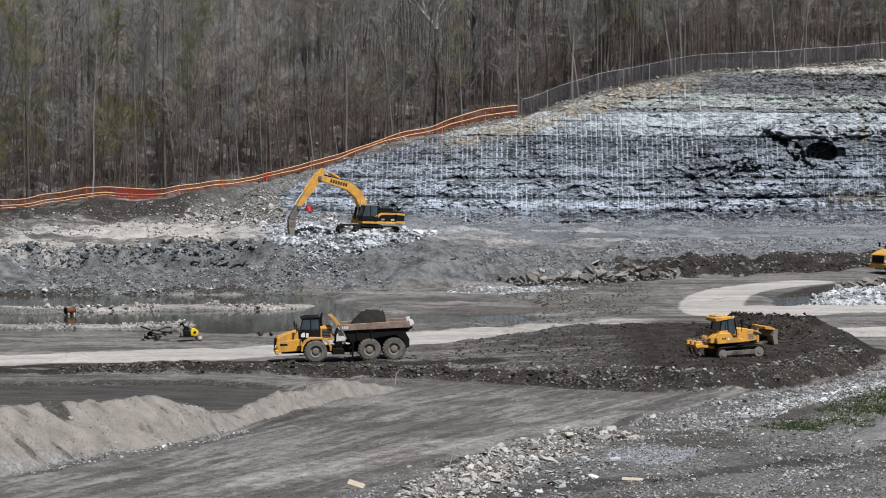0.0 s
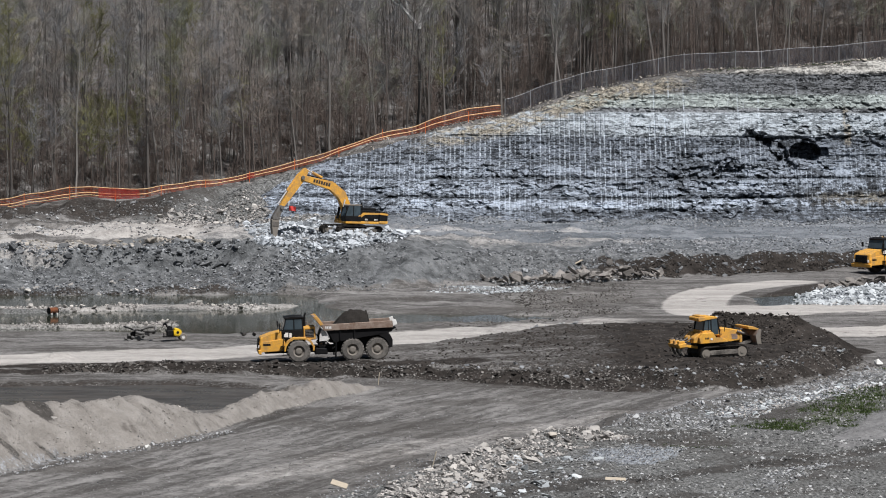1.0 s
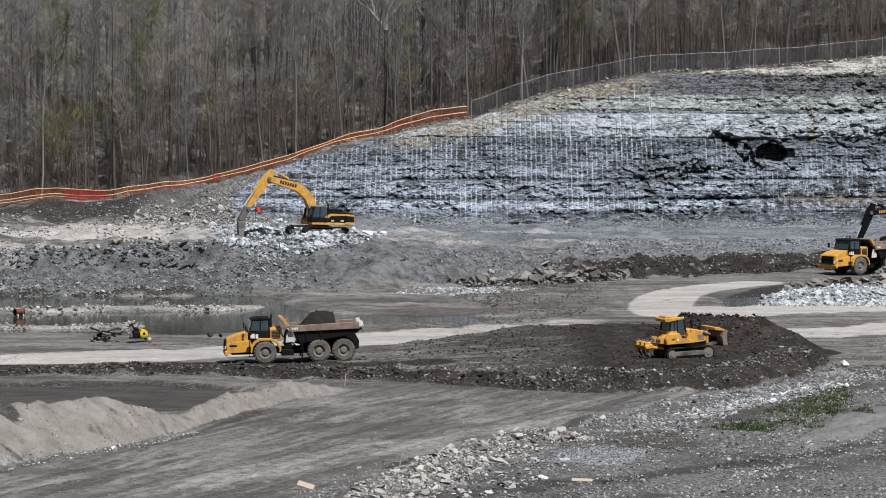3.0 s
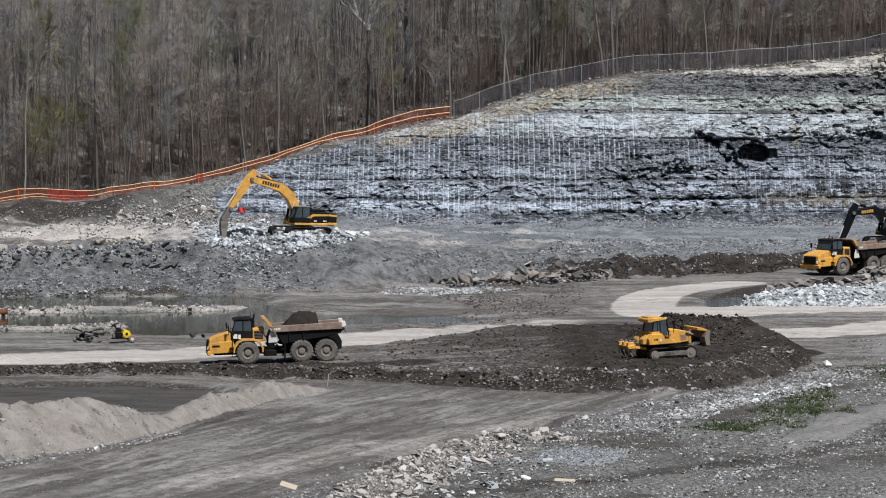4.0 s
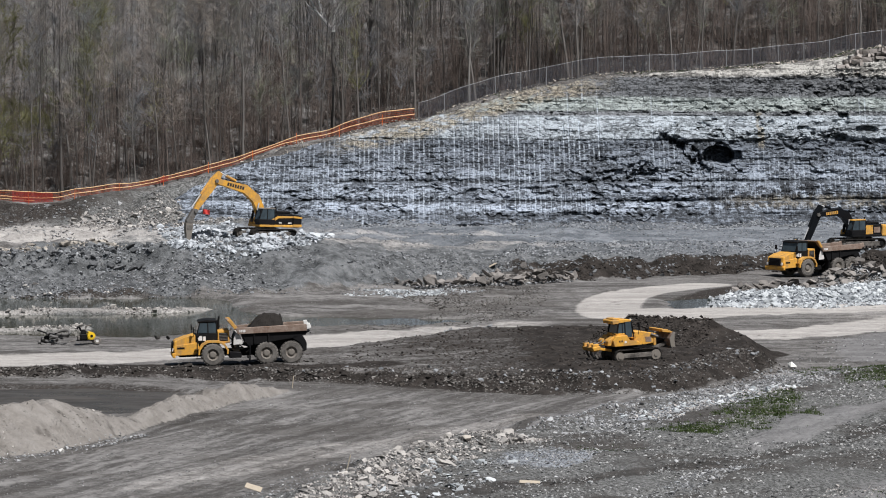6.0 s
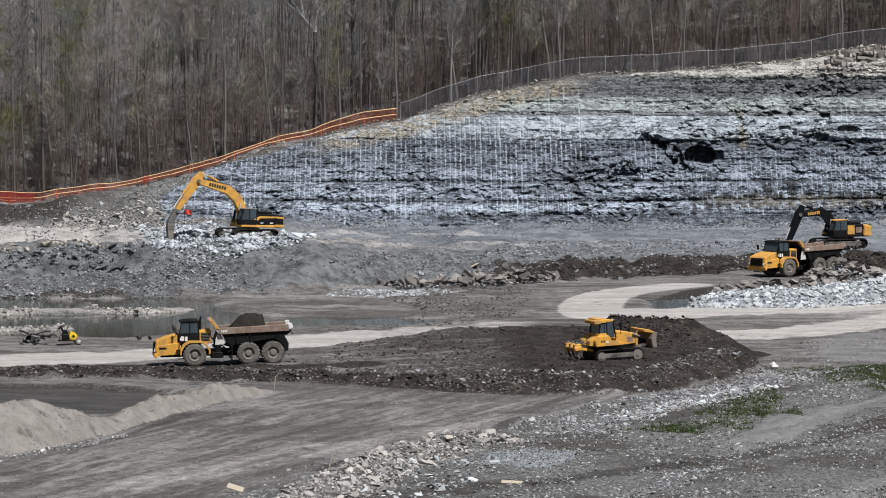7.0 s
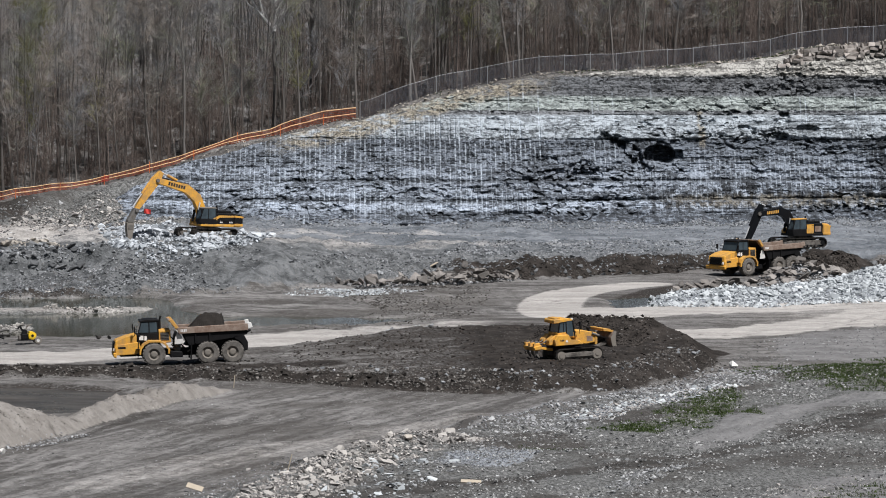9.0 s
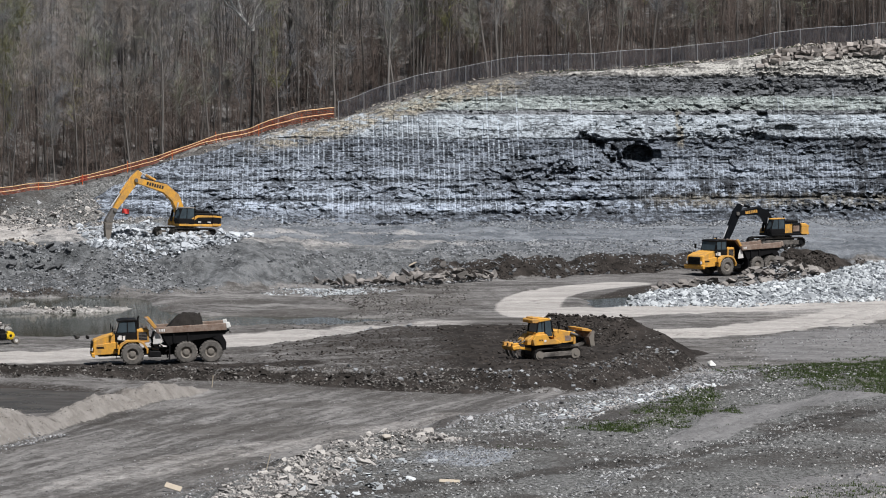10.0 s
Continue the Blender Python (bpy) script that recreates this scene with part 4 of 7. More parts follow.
# ---- bare spring woods ----
def tube(V, Fc, pts, radii, sides=4):
    """Add a tapered tube along points to lists of vertices and triangles."""
    base = len(V)
    n = len(pts)
    for i, p in enumerate(pts):
        d = (Vector(pts[min(i + 1, n - 1)]) - Vector(pts[max(i - 1, 0)])).normalized()
        a = d.orthogonal().normalized()
        b = d.cross(a)
        for s in range(sides):
            w = 2 * math.pi * s / sides
            q = Vector(p) + (a * math.cos(w) + b * math.sin(w)) * radii[i]
            V.append((q.x, q.y, q.z))
    for i in range(n - 1):
        for s in range(sides):
            a, b = base + i * sides + s, base + i * sides + (s + 1) % sides
            Fc.append((a, b, b + sides))
            Fc.append((a, b + sides, a + sides))


def sliver(V, Fc, p, q, w):
    """A fine twig end: one tapered triangle."""
    side = (q - p).cross(Vector((.3, 1, .2))).normalized() * w
    k = len(V)
    for a in (p - side, p + side, q):
        V.append((a.x, a.y, a.z))
    Fc.append((k, k + 1, k + 2))


def grow_tree(rng, height, radius, bare, spread, twigs, fork=0.0):
    """Vertices and triangles of a bare tree: trunk (forked at a share of its height), and limbs with twigs."""
    tv, tf, cv, cf = [], [], [], []
    lean = Vector((rng.uniform(-.05, .05), rng.uniform(-.05, .05), 0))
    n = 9
    bend = [Vector((rng.uniform(-.13, .13), rng.uniform(-.13, .13), 0)) for _ in range(n + 1)]
    pts, rad = [], []
    off = Vector((0, 0, 0))
    for i in range(n + 1):
        t = i / n
        off = off + bend[i] * (1 if i else 0)
        pts.append(Vector((lean.x * height * t, lean.y * height * t, height * t)) + off)
        rad.append(max(radius * (1 - t) ** 0.9, 0.02) * (1.3 if i == 0 else 1))
    tube(tv, tf, pts, rad, 6)
    stems = [(pts, rad, bare)]
    if fork:
        # a second leader leaves the trunk and climbs beside it
        k = int(fork * n)
        a = rng.uniform(0, 6.28)
        d = Vector((math.cos(a) * .32, math.sin(a) * .32, 1))
        q, w = [pts[k]], [rad[k] * .8]
        left = height * (1 - k / n) * rng.uniform(.8, 1.0)
        for i in range(1, 6):
            d = Vector((d.x * .88 + rng.uniform(-.05, .05), d.y * .88 + rng.uniform(-.05, .05), 1))
            q.append(q[-1] + d * left / 5)
            w.append(max(rad[k] * .8 * (1 - i / 5) ** .9, .02))
        tube(tv, tf, q, w, 5)
        stems.append((q, w, .15))
    for pts, rad, low in stems:
        m = len(pts) - 1
        for _ in range(rng.randint(11, 15)):
            t = rng.uniform(low, 0.97)
            k = min(int(t * m), m - 1)
            p = pts[k].lerp(pts[k + 1], t * m - k)
            a = rng.uniform(0, 2 * math.pi)
            ln = spread * (1.1 - t * 0.7) * rng.uniform(0.6, 1.2)
            d = Vector((math.cos(a), math.sin(a), rng.uniform(0.7, 2.4))).normalized()
            q = [p]
            for s in range(3):
                d = (d + Vector((rng.uniform(-.28, .28), rng.uniform(-.28, .28), rng.uniform(-.05, .30)))).normalized()
                q.append(q[-1] + d * ln / 3)
            r0 = max(rad[k] * 0.42, 0.03)
            tube(cv, cf, q, [r0, r0 * .7, r0 * .45, 0.012], 3)
            for _ in range(twigs):
                k = rng.randint(0, 2)
                s = q[k].lerp(q[k + 1], rng.random())
                w = Vector((rng.uniform(-1, 1), rng.uniform(-1, 1), rng.uniform(0.0, 1.3))).normalized()
                l2 = rng.uniform(0.7, 1.9)
                e = s + w * l2 * .5 + Vector((rng.uniform(-.1, .1), rng.uniform(-.1, .1), .08))
                tube(cv, cf, [s, s + w * l2 + Vector((0, 0, .2))], [0.017, 0.005], 3)
                for _ in range(12 if twigs > 3 else 9):
                    w2 = (w + Vector((rng.uniform(-.9, .9), rng.uniform(-.9, .9), rng.uniform(-.3, .7)))).normalized()
                    b = s.lerp(e, rng.uniform(.3, 2.0))
                    sliver(cv, cf, b, b + w2 * rng.uniform(.4, 1.3), .011)
    return [np.array(a) for a in (tv, tf, cv, cf)]


rng = random.Random(11)
SORTS = []
for i in range(9):
    SORTS.append(grow_tree(rng, rng.uniform(18, 25), rng.uniform(.09, .18), rng.uniform(.18, .42), rng.uniform(3.0, 5.0), 8, (0, .34, 0, .45, .55, 0, .4, 0, .5)[i]))
for i in range(3):
    SORTS.append(grow_tree(rng, rng.uniform(8, 12), rng.uniform(.05, .09), rng.uniform(.3, .45), rng.uniform(1.6, 2.4), 4))
FAR_SORTS = [grow_tree(rng, rng.uniform(17, 24), rng.uniform(.08, .17), rng.uniform(.28, .45), rng.uniform(3.2, 5.0), 3, (0, .4, 0, .5, 0, .35)[i]) for i in range(6)]
TREE_MESH = []
for tv, tf, cv, cf in SORTS:
    a, b, c, d = quick_mesh("trunk", tv, tf), quick_mesh("crown", cv, cf), quick_mesh("crown", cv, cf), quick_mesh("trunk", tv, tf)
    d.materials.append(MAT["light_bark"])
    a.materials.append(MAT["bark"])
    b.materials.append(MAT["twig"])
    c.materials.append(MAT["bud"])
    TREE_MESH.append((a, b, c, d))


def wood_spot(r, lo, hi):
    y = r.uniform(lo, hi)
    x = r.uniform(-0.118, 0.122) * (580 + y)
    return x, float(along(FENCE, np.array([x]), 1)[0]) + y


def build_woods():
    r = random.Random(5)
    spots, tries = [], 0
    while len(spots) < 290 and tries < 6000:
        tries += 1
        x, y = wood_spot(r, 1.2, 26.0)
        if all((x - a) ** 2 + (y - b) ** 2 > 2.4 for a, b in spots):
            spots.append((x, y))
    zs = land(np.array([s[0] for s in spots]), np.array([s[1] for s in spots]))
    for (x, y), z in zip(spots, zs):
        k = r.randrange(len(SORTS)) if r.random() < .8 else r.randrange(9, 12)
        bud = r.random() < (0.35 if x < -38 else 0.05)
        tree = new("tree", None)
        tree.empty_display_size = 1
        tree.matrix_world = pose(x, y, z - 0.15, r.uniform(-2.5, 2.5), r.uniform(-2.5, 2.5), r.uniform(0, 360)) @ Matrix.Scale(r.uniform(.8, 1.15), 4)
        light = r.random() < (0.12 if x < -30 else 0.26 if x < -4 else 0.12)
        for mesh, nm in ((TREE_MESH[k][3 if light else 0], "trunk"), (TREE_MESH[k][2 if bud else 1], "crown")):
            o = new(nm, mesh)
            o.parent = tree
        tagged(tree, "leafless tree with pale green buds at the wood's edge" if bud else "tall bare grey-brown tree at the wood's edge", "tree", "trees along the fence")
    # one dead tree: dark trunk, white forked limbs high up
    x, y = -10.9, float(along(FENCE, np.array([-10.9]), 1)[0]) + 5.0
    dead = new("tree", None)
    dead.matrix_world = pose(x, y, land_at(x, y) + 1.5)
    tv, tf, cv, cf = [], [], [], []
    tube(tv, tf, [(-.1, 0, -1.8), (.1, 0, 4), (-.05, 0, 8), (0, 0, 11)], [.24, .2, .17, .15], 6)
    limbs = [[(0, 0, 10.8), (.25, 0, 13), (.2, .1, 15.5), (.5, 0, 19)], [(0, 0, 10.9), (-1.2, -.1, 12.4), (-1.9, 0, 13.2), (-3.2, .1, 15.6)],
             [(.22, 0, 13), (1.2, .1, 14.6), (2.3, 0, 15.4)], [(-1.2, -.1, 12.4), (-1.6, 0, 14.2), (-1.4, 0, 16.0)], [(-1.9, 0, 13.2), (-2.9, .1, 13.8), (-3.6, 0, 14.9)],
             [(.2, .1, 14.4), (-.5, 0, 15.6), (-.8, 0, 17)], [(1.2, .1, 14.6), (1.6, 0, 15.9), (1.5, 0, 17)], [(.1, 0, 11.8), (1.0, -.1, 12.9), (1.3, 0, 13.6)]]
    for k, q in enumerate(limbs):
        r0 = .27 if k < 2 else .16
        tube(cv, cf, q, [r0 * (1 - .62 * i / (len(q) - 1)) for i in range(len(q))], 5)
    for nm, v, f, mt in (("trunk", tv, tf, "bark"), ("crown", cv, cf, "pale_bark")):
        me = quick_mesh(nm, v, f)
        me.materials.append(MAT[mt])
        o = new(nm, me)
        o.parent = dead
    tagged(dead, "dead tree with forked white limbs in the woods", "tree", "trees along the fence")
    # two pale poles and a tall dark tree
    for x, back, k, nm, lab in ((4.9, 1.2, 10, "pale", "pale slender trunk behind the chain-link fence"), (50.7, 2.4, 9, "pale", "pale slender trunk behind the chain-link fence"), (17.7, 1.6, 4, "bark", "dark forked tree behind the chain-link fence"), (-39.5, 6.0, 3, "bark", "tall forked tree at the wood's edge"), (-24.0, 7.0, 6, "bark", "tall forked tree at the wood's edge")):
        y = float(along(FENCE, np.array([x]), 1)[0]) + back
        tree = new("tree", None)
        tree.matrix_world = pose(x, y, land_at(x, y) - .15, 0, 0, 40 * k) @ Matrix.Scale(1.05, 4)
        pair = TREE_MESH[k][:2]
        if nm == "pale":
            tv, tf, cv, cf = grow_tree(random.Random(31 + k), 13.0, .17, .62, 2.2, 4)
            pair = quick_mesh("trunk", tv, tf), quick_mesh("crown", cv, cf)
        for mesh, p in zip(pair, ("trunk", "crown")):
            own = mesh.copy()
            own.materials.clear()
            own.materials.append(MAT["twig" if p == "crown" else "light_bark" if nm == "pale" else "bark"])
            o = new(p, own)
            o.parent = tree
        tagged(tree, lab, "tree", "trees along the fence")
    # the deeper woods as one thing
    trunks, crowns, tn, cn = [[], []], [[], []], 0, 0
    pts = [wood_spot(r, 24.0, 60.0) for _ in range(480)] + [wood_spot(r, 60.0, 120.0) for _ in range(220)]
    zs = land(np.array([p[0] for p in pts]), np.array([p[1] for p in pts]))
    for (x, y), z in zip(pts, zs):
        tv, tf, cv, cf = FAR_SORTS[r.randrange(6)]
        m = pose(x, y, z - .2, r.uniform(-2, 2), r.uniform(-2, 2), r.uniform(0, 360)) @ Matrix.Scale(r.uniform(.85, 1.2), 4)
        M = np.array(m)
        trunks[0].append(tv @ M[:3, :3].T + M[:3, 3])
        trunks[1].append(tf + tn)
        tn += len(tv)
        crowns[0].append(cv @ M[:3, :3].T + M[:3, 3])
        crowns[1].append(cf + cn)
        cn += len(cv)
    woods = new("far_woods", None)
    tagged(woods, "deep stand of bare grey-brown trees on the hillside", "woods", kind="stuff")
    for nm, (v, f), mt in (("trunk_mass", trunks, "far_bark"), ("crown_mass", crowns, "far_twig")):
        me = quick_mesh(nm, np.concatenate(v), np.concatenate(f))
        me.materials.append(MAT[mt])
        o = tagged(new(nm, me), kind="stuff")
        o.parent = woods



def build_brush():
    """Thin saplings, brush and dead branches under the trees, past counting."""
    r = random.Random(8)
    sorts = []
    for i in range(10):
        V, Fc = [], []
        h = r.uniform(4, 10)
        p = [(0, 0, 0), (r.uniform(-.2, .2), r.uniform(-.2, .2), h * .5), (r.uniform(-.5, .5), r.uniform(-.5, .5), h)]
        tube(V, Fc, p, [.05, .035, .01], 3)
        for _ in range(22):
            t = r.uniform(.12, .95)
            a, w = r.uniform(0, 6.3), r.uniform(.5, 1.6)
            s = Vector(p[0]).lerp(Vector(p[2]), t)
            e = s + Vector((math.cos(a) * w, math.sin(a) * w, r.uniform(.2, 1.4)))
            sliver(V, Fc, s, e, .018)
            for _ in range(6):
                b = s.lerp(e, r.uniform(.2, 1))
                sliver(V, Fc, b, b + Vector((r.uniform(-.7, .7), r.uniform(-.7, .7), r.uniform(0, .9))), .010)
        sorts.append((np.array(V), np.array(Fc)))
    for i in range(6):
        V, Fc = [], []
        for _ in range(26):
            a, w = r.uniform(0, 6.3), r.uniform(.3, 1.3)
            tube(V, Fc, [(r.uniform(-.3, .3), r.uniform(-.3, .3), 0), (math.cos(a) * w, math.sin(a) * w, r.uniform(.6, 2.6))], [.026, .008], 3)
        sorts.append((np.array(V), np.array(Fc)))
    pts = [wood_spot(r, 2.0, 16.0) for _ in range(680)] + [wood_spot(r, 14.0, 60.0) for _ in range(1500)]
    zs = land(np.array([p[0] for p in pts]), np.array([p[1] for p in pts]))
    Vs, Fs, n = [], [], 0
    for (x, y), z in zip(pts, zs):
        v, f = r.choice(sorts)
        M = np.array(pose(x, y, z - .1, 0, 0, r.uniform(0, 360)) @ Matrix.Scale(r.uniform(.7, 1.3), 4))
        Vs.append(v @ M[:3, :3].T + M[:3, 3])
        Fs.append(f + n)
        n += len(v)
    me = quick_mesh("brush", np.concatenate(Vs), np.concatenate(Fs))
    me.materials.append(MAT["brush"])
    tagged(new("brush", me), "bare grey-brown brush and saplings under the trees", "brush", kind="stuff")


build_woods()
build_brush()


# ---- shapes for machines: local x ahead, y to the left, z up ----
def part(name, bm, material, parent, label=""):
    """Link a bmesh as one mesh object under a thing or a part."""
    me = bpy.data.meshes.new(name)
    bmesh.ops.recalc_face_normals(bm, faces=bm.faces)
    bm.to_mesh(me)
    bm.free()
    me.materials.append(MAT[material])
    ob = new(name, me)
    ob.parent = parent
    if label:
        tagged(ob, label)
    return ob


def thing(name, m, label, category, group=""):
    ob = new(name, None)
    ob.matrix_world = m
    return tagged(ob, label, category, group)


def soften(bm, offset, faces=None):
    if offset > 0:
        es = bm.edges[:] if faces is None else list({e for f in faces for e in f.edges})
        bmesh.ops.bevel(bm, geom=es, offset=offset, segments=1, affect="EDGES", clamp_overlap=True)


def prism(pts, y0, y1, bevel=0.02, pts2=None):
    """A side view in x and z, drawn out from y0 to y1; pts2 is the outline at y1."""
    bm = bmesh.new()
    a = [bm.verts.new((x, y0, z)) for x, z in pts]
    b = [bm.verts.new((x, y1, z)) for x, z in (pts2 or pts)]
    n = len(pts)
    bm.faces.new(a)
    bm.faces.new(b[::-1])
    for i in range(n):
        bm.faces.new((a[i], b[i], b[(i + 1) % n], a[(i + 1) % n]))
    soften(bm, bevel)
    return bm


def block(x0, x1, y0, y1, z0, z1, bevel=0.02):
    return prism([(x0, z0), (x1, z0), (x1, z1), (x0, z1)], y0, y1, bevel)


def rod(p, q, r, r2=None, sides=12):
    bm = bmesh.new()
    p, q = Vector(p), Vector(q)
    d = q - p
    bmesh.ops.create_cone(bm, cap_ends=True, segments=sides, radius1=r, radius2=r if r2 is None else r2, depth=d.length,
                          matrix=Matrix.Translation((p + q) / 2) @ d.to_track_quat("Z", "Y").to_matrix().to_4x4())
    return bm


def join(*bms):
    out = bms[0]
    for b in bms[1:]:
        me = bpy.data.meshes.new("tmp")
        b.to_mesh(me)
        b.free()
        out.from_mesh(me)
        bpy.data.meshes.remove(me)
    return out


def revolve(profile, steps=28, centre=(0, 0, 0)):
    """Turn a profile of (radius, y) round the y axis."""
    bm = bmesh.new()
    rings = []
    for i in range(steps):
        a = 2 * math.pi * i / steps
        rings.append([bm.verts.new((centre[0] + r * math.cos(a), centre[1] + y, centre[2] + r * math.sin(a))) for r, y in profile])
    for i in range(steps):
        p, q = rings[i], rings[(i + 1) % steps]
        for j in range(len(profile) - 1):
            bm.faces.new((p[j], q[j], q[j + 1], p[j + 1]))
    return bm


def marks(x, z, w, h, y, n, face=1):
    """A row of n upright bars standing for lettering on a side."""
    bms = []
    for i in range(n):
        a = x + w * i / n
        bms.append(block(a, a + w / n * 0.68, y, y + 0.008 * face, z, z + h, 0))
    return join(*bms)


def wheel(parent, x, side, r=0.93, w=0.72, track=1.32):
    """Tyre with lugs, rim and hub."""
    y = side * track
    s = side
    tyre = revolve([(0.48, -w / 2), (0.80, -w / 2), (0.90, -w / 2 + .07), (r - .03, -w / 4), (r - .03, w / 4), (0.90, w / 2 - .07), (0.80, w / 2), (0.48, w / 2), (0.46, 0), (0.48, -w / 2)], 32, (x, y, r))
    lugs = bmesh.new()
    for i in range(22):
        a = 2 * math.pi * i / 22
        for half in (-1, 1):
            m = Matrix.Translation((x, y, r)) @ Matrix.Rotation(-a - half * .07, 4, "Y") @ pose(r - .035, half * w * .25, 0, 0, 0, 0) @ Matrix.Rotation(half * .45, 4, "X")
            bmesh.ops.create_cube(lugs, size=1, matrix=m @ Matrix.Diagonal((.075, w * .46, .105, 1)))
    t = part("wheel", tyre, "tyre", parent, "dusty grey lugged tyre")
    tagged(part("tread", lugs, "tyre", t), kind="stuff")
    rim = revolve([(0.50, s * w * .40), (0.47, s * w * .44), (0.40, s * w * .34), (0.30, s * w * .22), (0.27, s * w * .38), (0.16, s * w * .44), (0.02, s * w * .44), (0.001, s * w * .44)], 24, (x, y, r))
    part("rim", rim, "rim", t)
    nuts = [rod((x + .22 * math.cos(k * .785), y + s * w * .36, r + .22 * math.sin(k * .785)), (x + .22 * math.cos(k * .785), y + s * w * .42, r + .22 * math.sin(k * .785)), .025, sides=6) for k in range(8)]
    part("nut_ring", join(*nuts), "steel", t)


def dump_truck(m, label, tail="pale"):
    t = thing("dump_truck", m, label, "dump truck", "haul trucks")
    # front unit: nose, bonnet, fenders
    nose = [(3.05, .95), (3.20, 1.05), (3.22, 1.55), (3.12, 2.08), (2.2, 2.38), (1.35, 2.58), (1.35, 1.35), (1.0, 1.0)]
    part("bonnet", prism([(x - .06 if x > 3 else x, z) for x, z in nose], -1.22, 1.22, .07), "yellow", t)
    part("bumper", prism([(3.0, .72), (3.26, .80), (3.28, 1.12), (3.0, 1.16)], -1.45, 1.45, .05), "yellow", t)
    part("grille", prism([(3.16, 1.20), (3.26, 1.22), (3.20, 1.95), (3.08, 2.0)], -.88, .88, .03), "black", t)
    for k in range(5):
        part("grille_slat", block(3.24 - k * .012, 3.285 - k * .012, -.82, .82, 1.28 + k * .13, 1.33 + k * .13, .01), "black", t)
    for s in (-1, 1):
        part("headlight", prism([(3.18, 1.25), (3.26, 1.27), (3.22, 1.52), (3.14, 1.54)], s * .95, s * 1.18, .02), "pale", t, "clear headlight")
        arch = [(-1.25, .95), (-1.30, 1.30), (-1.02, 1.78), (-.55, 2.05), (.45, 2.08), (.95, 1.75), (1.15, 1.35), (1.18, .95), (1.06, .95), (1.0, 1.38), (.72, 1.74), (.35, 1.93), (-.48, 1.92), (-.90, 1.68), (-1.16, 1.28), (-1.13, .95)]
        part("fender", prism(arch, s * .98, s * 1.68, .02), "yellow", t)
        part("side_panel", prism([(1.1, .98), (3.05, .92), (3.10, 1.5), (2.9, 1.75), (1.2, 1.95), (1.05, 1.6)], s * 1.18, s * 1.30, .03), "yellow", t)
        part("vent", block(2.25, 2.85, s * 1.295, s * 1.315, 1.45, 1.60, 0), "black", t)
        for k in range(3):
            part("step", block(.95 + k * .05, 1.35 + k * .05, s * 1.28, s * 1.52, .62 + k * .36, .68 + k * .36, .01), "black", t)
        part("handrail", join(rod((1.28, s * 1.45, .65), (1.15, s * 1.35, 2.45), .025, sides=6), rod((1.15, s * 1.35, 2.45), (.95, s * 1.2, 2.75), .025, sides=6)), "black", t)
        mirror = part("mirror_arm", join(rod((1.15, s * 1.05, 2.75), (1.52, s * 1.55, 2.85), .022, sides=6), rod((1.52, s * 1.55, 2.45), (1.52, s * 1.55, 3.25), .022, sides=6)), "black", t)
        part("mirror", block(1.48, 1.58, s * 1.45, s * 1.70, 2.75, 3.22, .02), "black", mirror)
    # cab
    part("cab", prism([(1.30, 1.9), (1.36, 2.55), (.75, 2.62), (-.42, 2.62), (-.42, 1.9)], -1.12, 1.12, .03), "black", t)
    for s in (-1, 1):
        pane = [(1.16, 2.66), (.93, 3.48), (.36, 3.48), (.36, 2.66)]
        part("door_pane", prism(pane, s * 1.03, s * 1.065, .01), "glass", t)
        part("rear_side_pane", prism([(.28, 2.66), (.28, 3.48), (-.30, 3.48), (-.34, 2.66)], s * 1.03, s * 1.065, .01), "glass", t)
        part("corner_post", join(prism([(1.28, 2.55), (.98, 3.55), (.90, 3.55), (1.18, 2.55)], s * .99, s * 1.09, .01), block(.28, .36, s * .99, s * 1.085, 2.55, 3.5, .01), block(-.44, -.34, s * .99, s * 1.09, 2.55, 3.55, .01)), "black", t)
        # maker's plate beside the door: dark field with pale bars
        plate = part("side_plate", prism([(.35, 1.98), (1.32, 1.92), (1.26, 2.52), (.40, 2.55)], s * 1.115, s * 1.145, .01), "black", t)
        for a, w, lo, hi in ((.52, .20, 2.04, 2.40), (.80, .24, 2.08, 2.44), (1.04, .14, 2.10, 2.34)):
            part("plate_mark", block(a, a + w, s * 1.147, s * 1.155, lo, hi, 0), "pale", plate)
    part("windscreen", prism([(1.22, 2.62), (1.25, 2.62), (1.0, 3.5), (.96, 3.5)], -1.0, 1.0, .005), "glass", t)
    part("rear_pane", block(-.42, -.40, -.9, .9, 2.66, 3.45, 0), "glass", t)
    part("cab_roof", prism([(1.12, 3.50), (1.08, 3.64), (.5, 3.72), (-.42, 3.70), (-.50, 3.52)], -1.12, 1.12, .05), "black", t)
    part("seat", join(block(.0, .5, -.28, .28, 2.4, 2.75, .05), block(-.08, .08, -.28, .28, 2.7, 3.25, .05)), "black", t)
    part("aerial", rod((-.42, -.9, 3.6), (-.42, -.9, 4.1), .012, sides=5), "black", t)
    part("exhaust", join(rod((-.62, -.75, 2.4), (-.62, -.75, 3.55), .10), rod((-.62, -.75, 3.55), (-.72, -.75, 3.85), .08)), "black", t)
    # cooler housing behind the cab
    part("cooler_housing", prism([(-.44, 1.75), (-.44, 2.78), (-1.38, 2.86), (-1.42, 1.85)], -1.22, 1.22, .04), "yellow", t)
    for s in (-1, 1):
        part("cooler_grille", block(-1.26, -.56, s * 1.215, s * 1.24, 2.0, 2.66, .01), "black", t)
        for k in range(5):
            part("grille_bar", block(-1.26, -.56, s * 1.238, s * 1.252, 2.08 + k * .12, 2.12 + k * .12, 0), "steel", t)
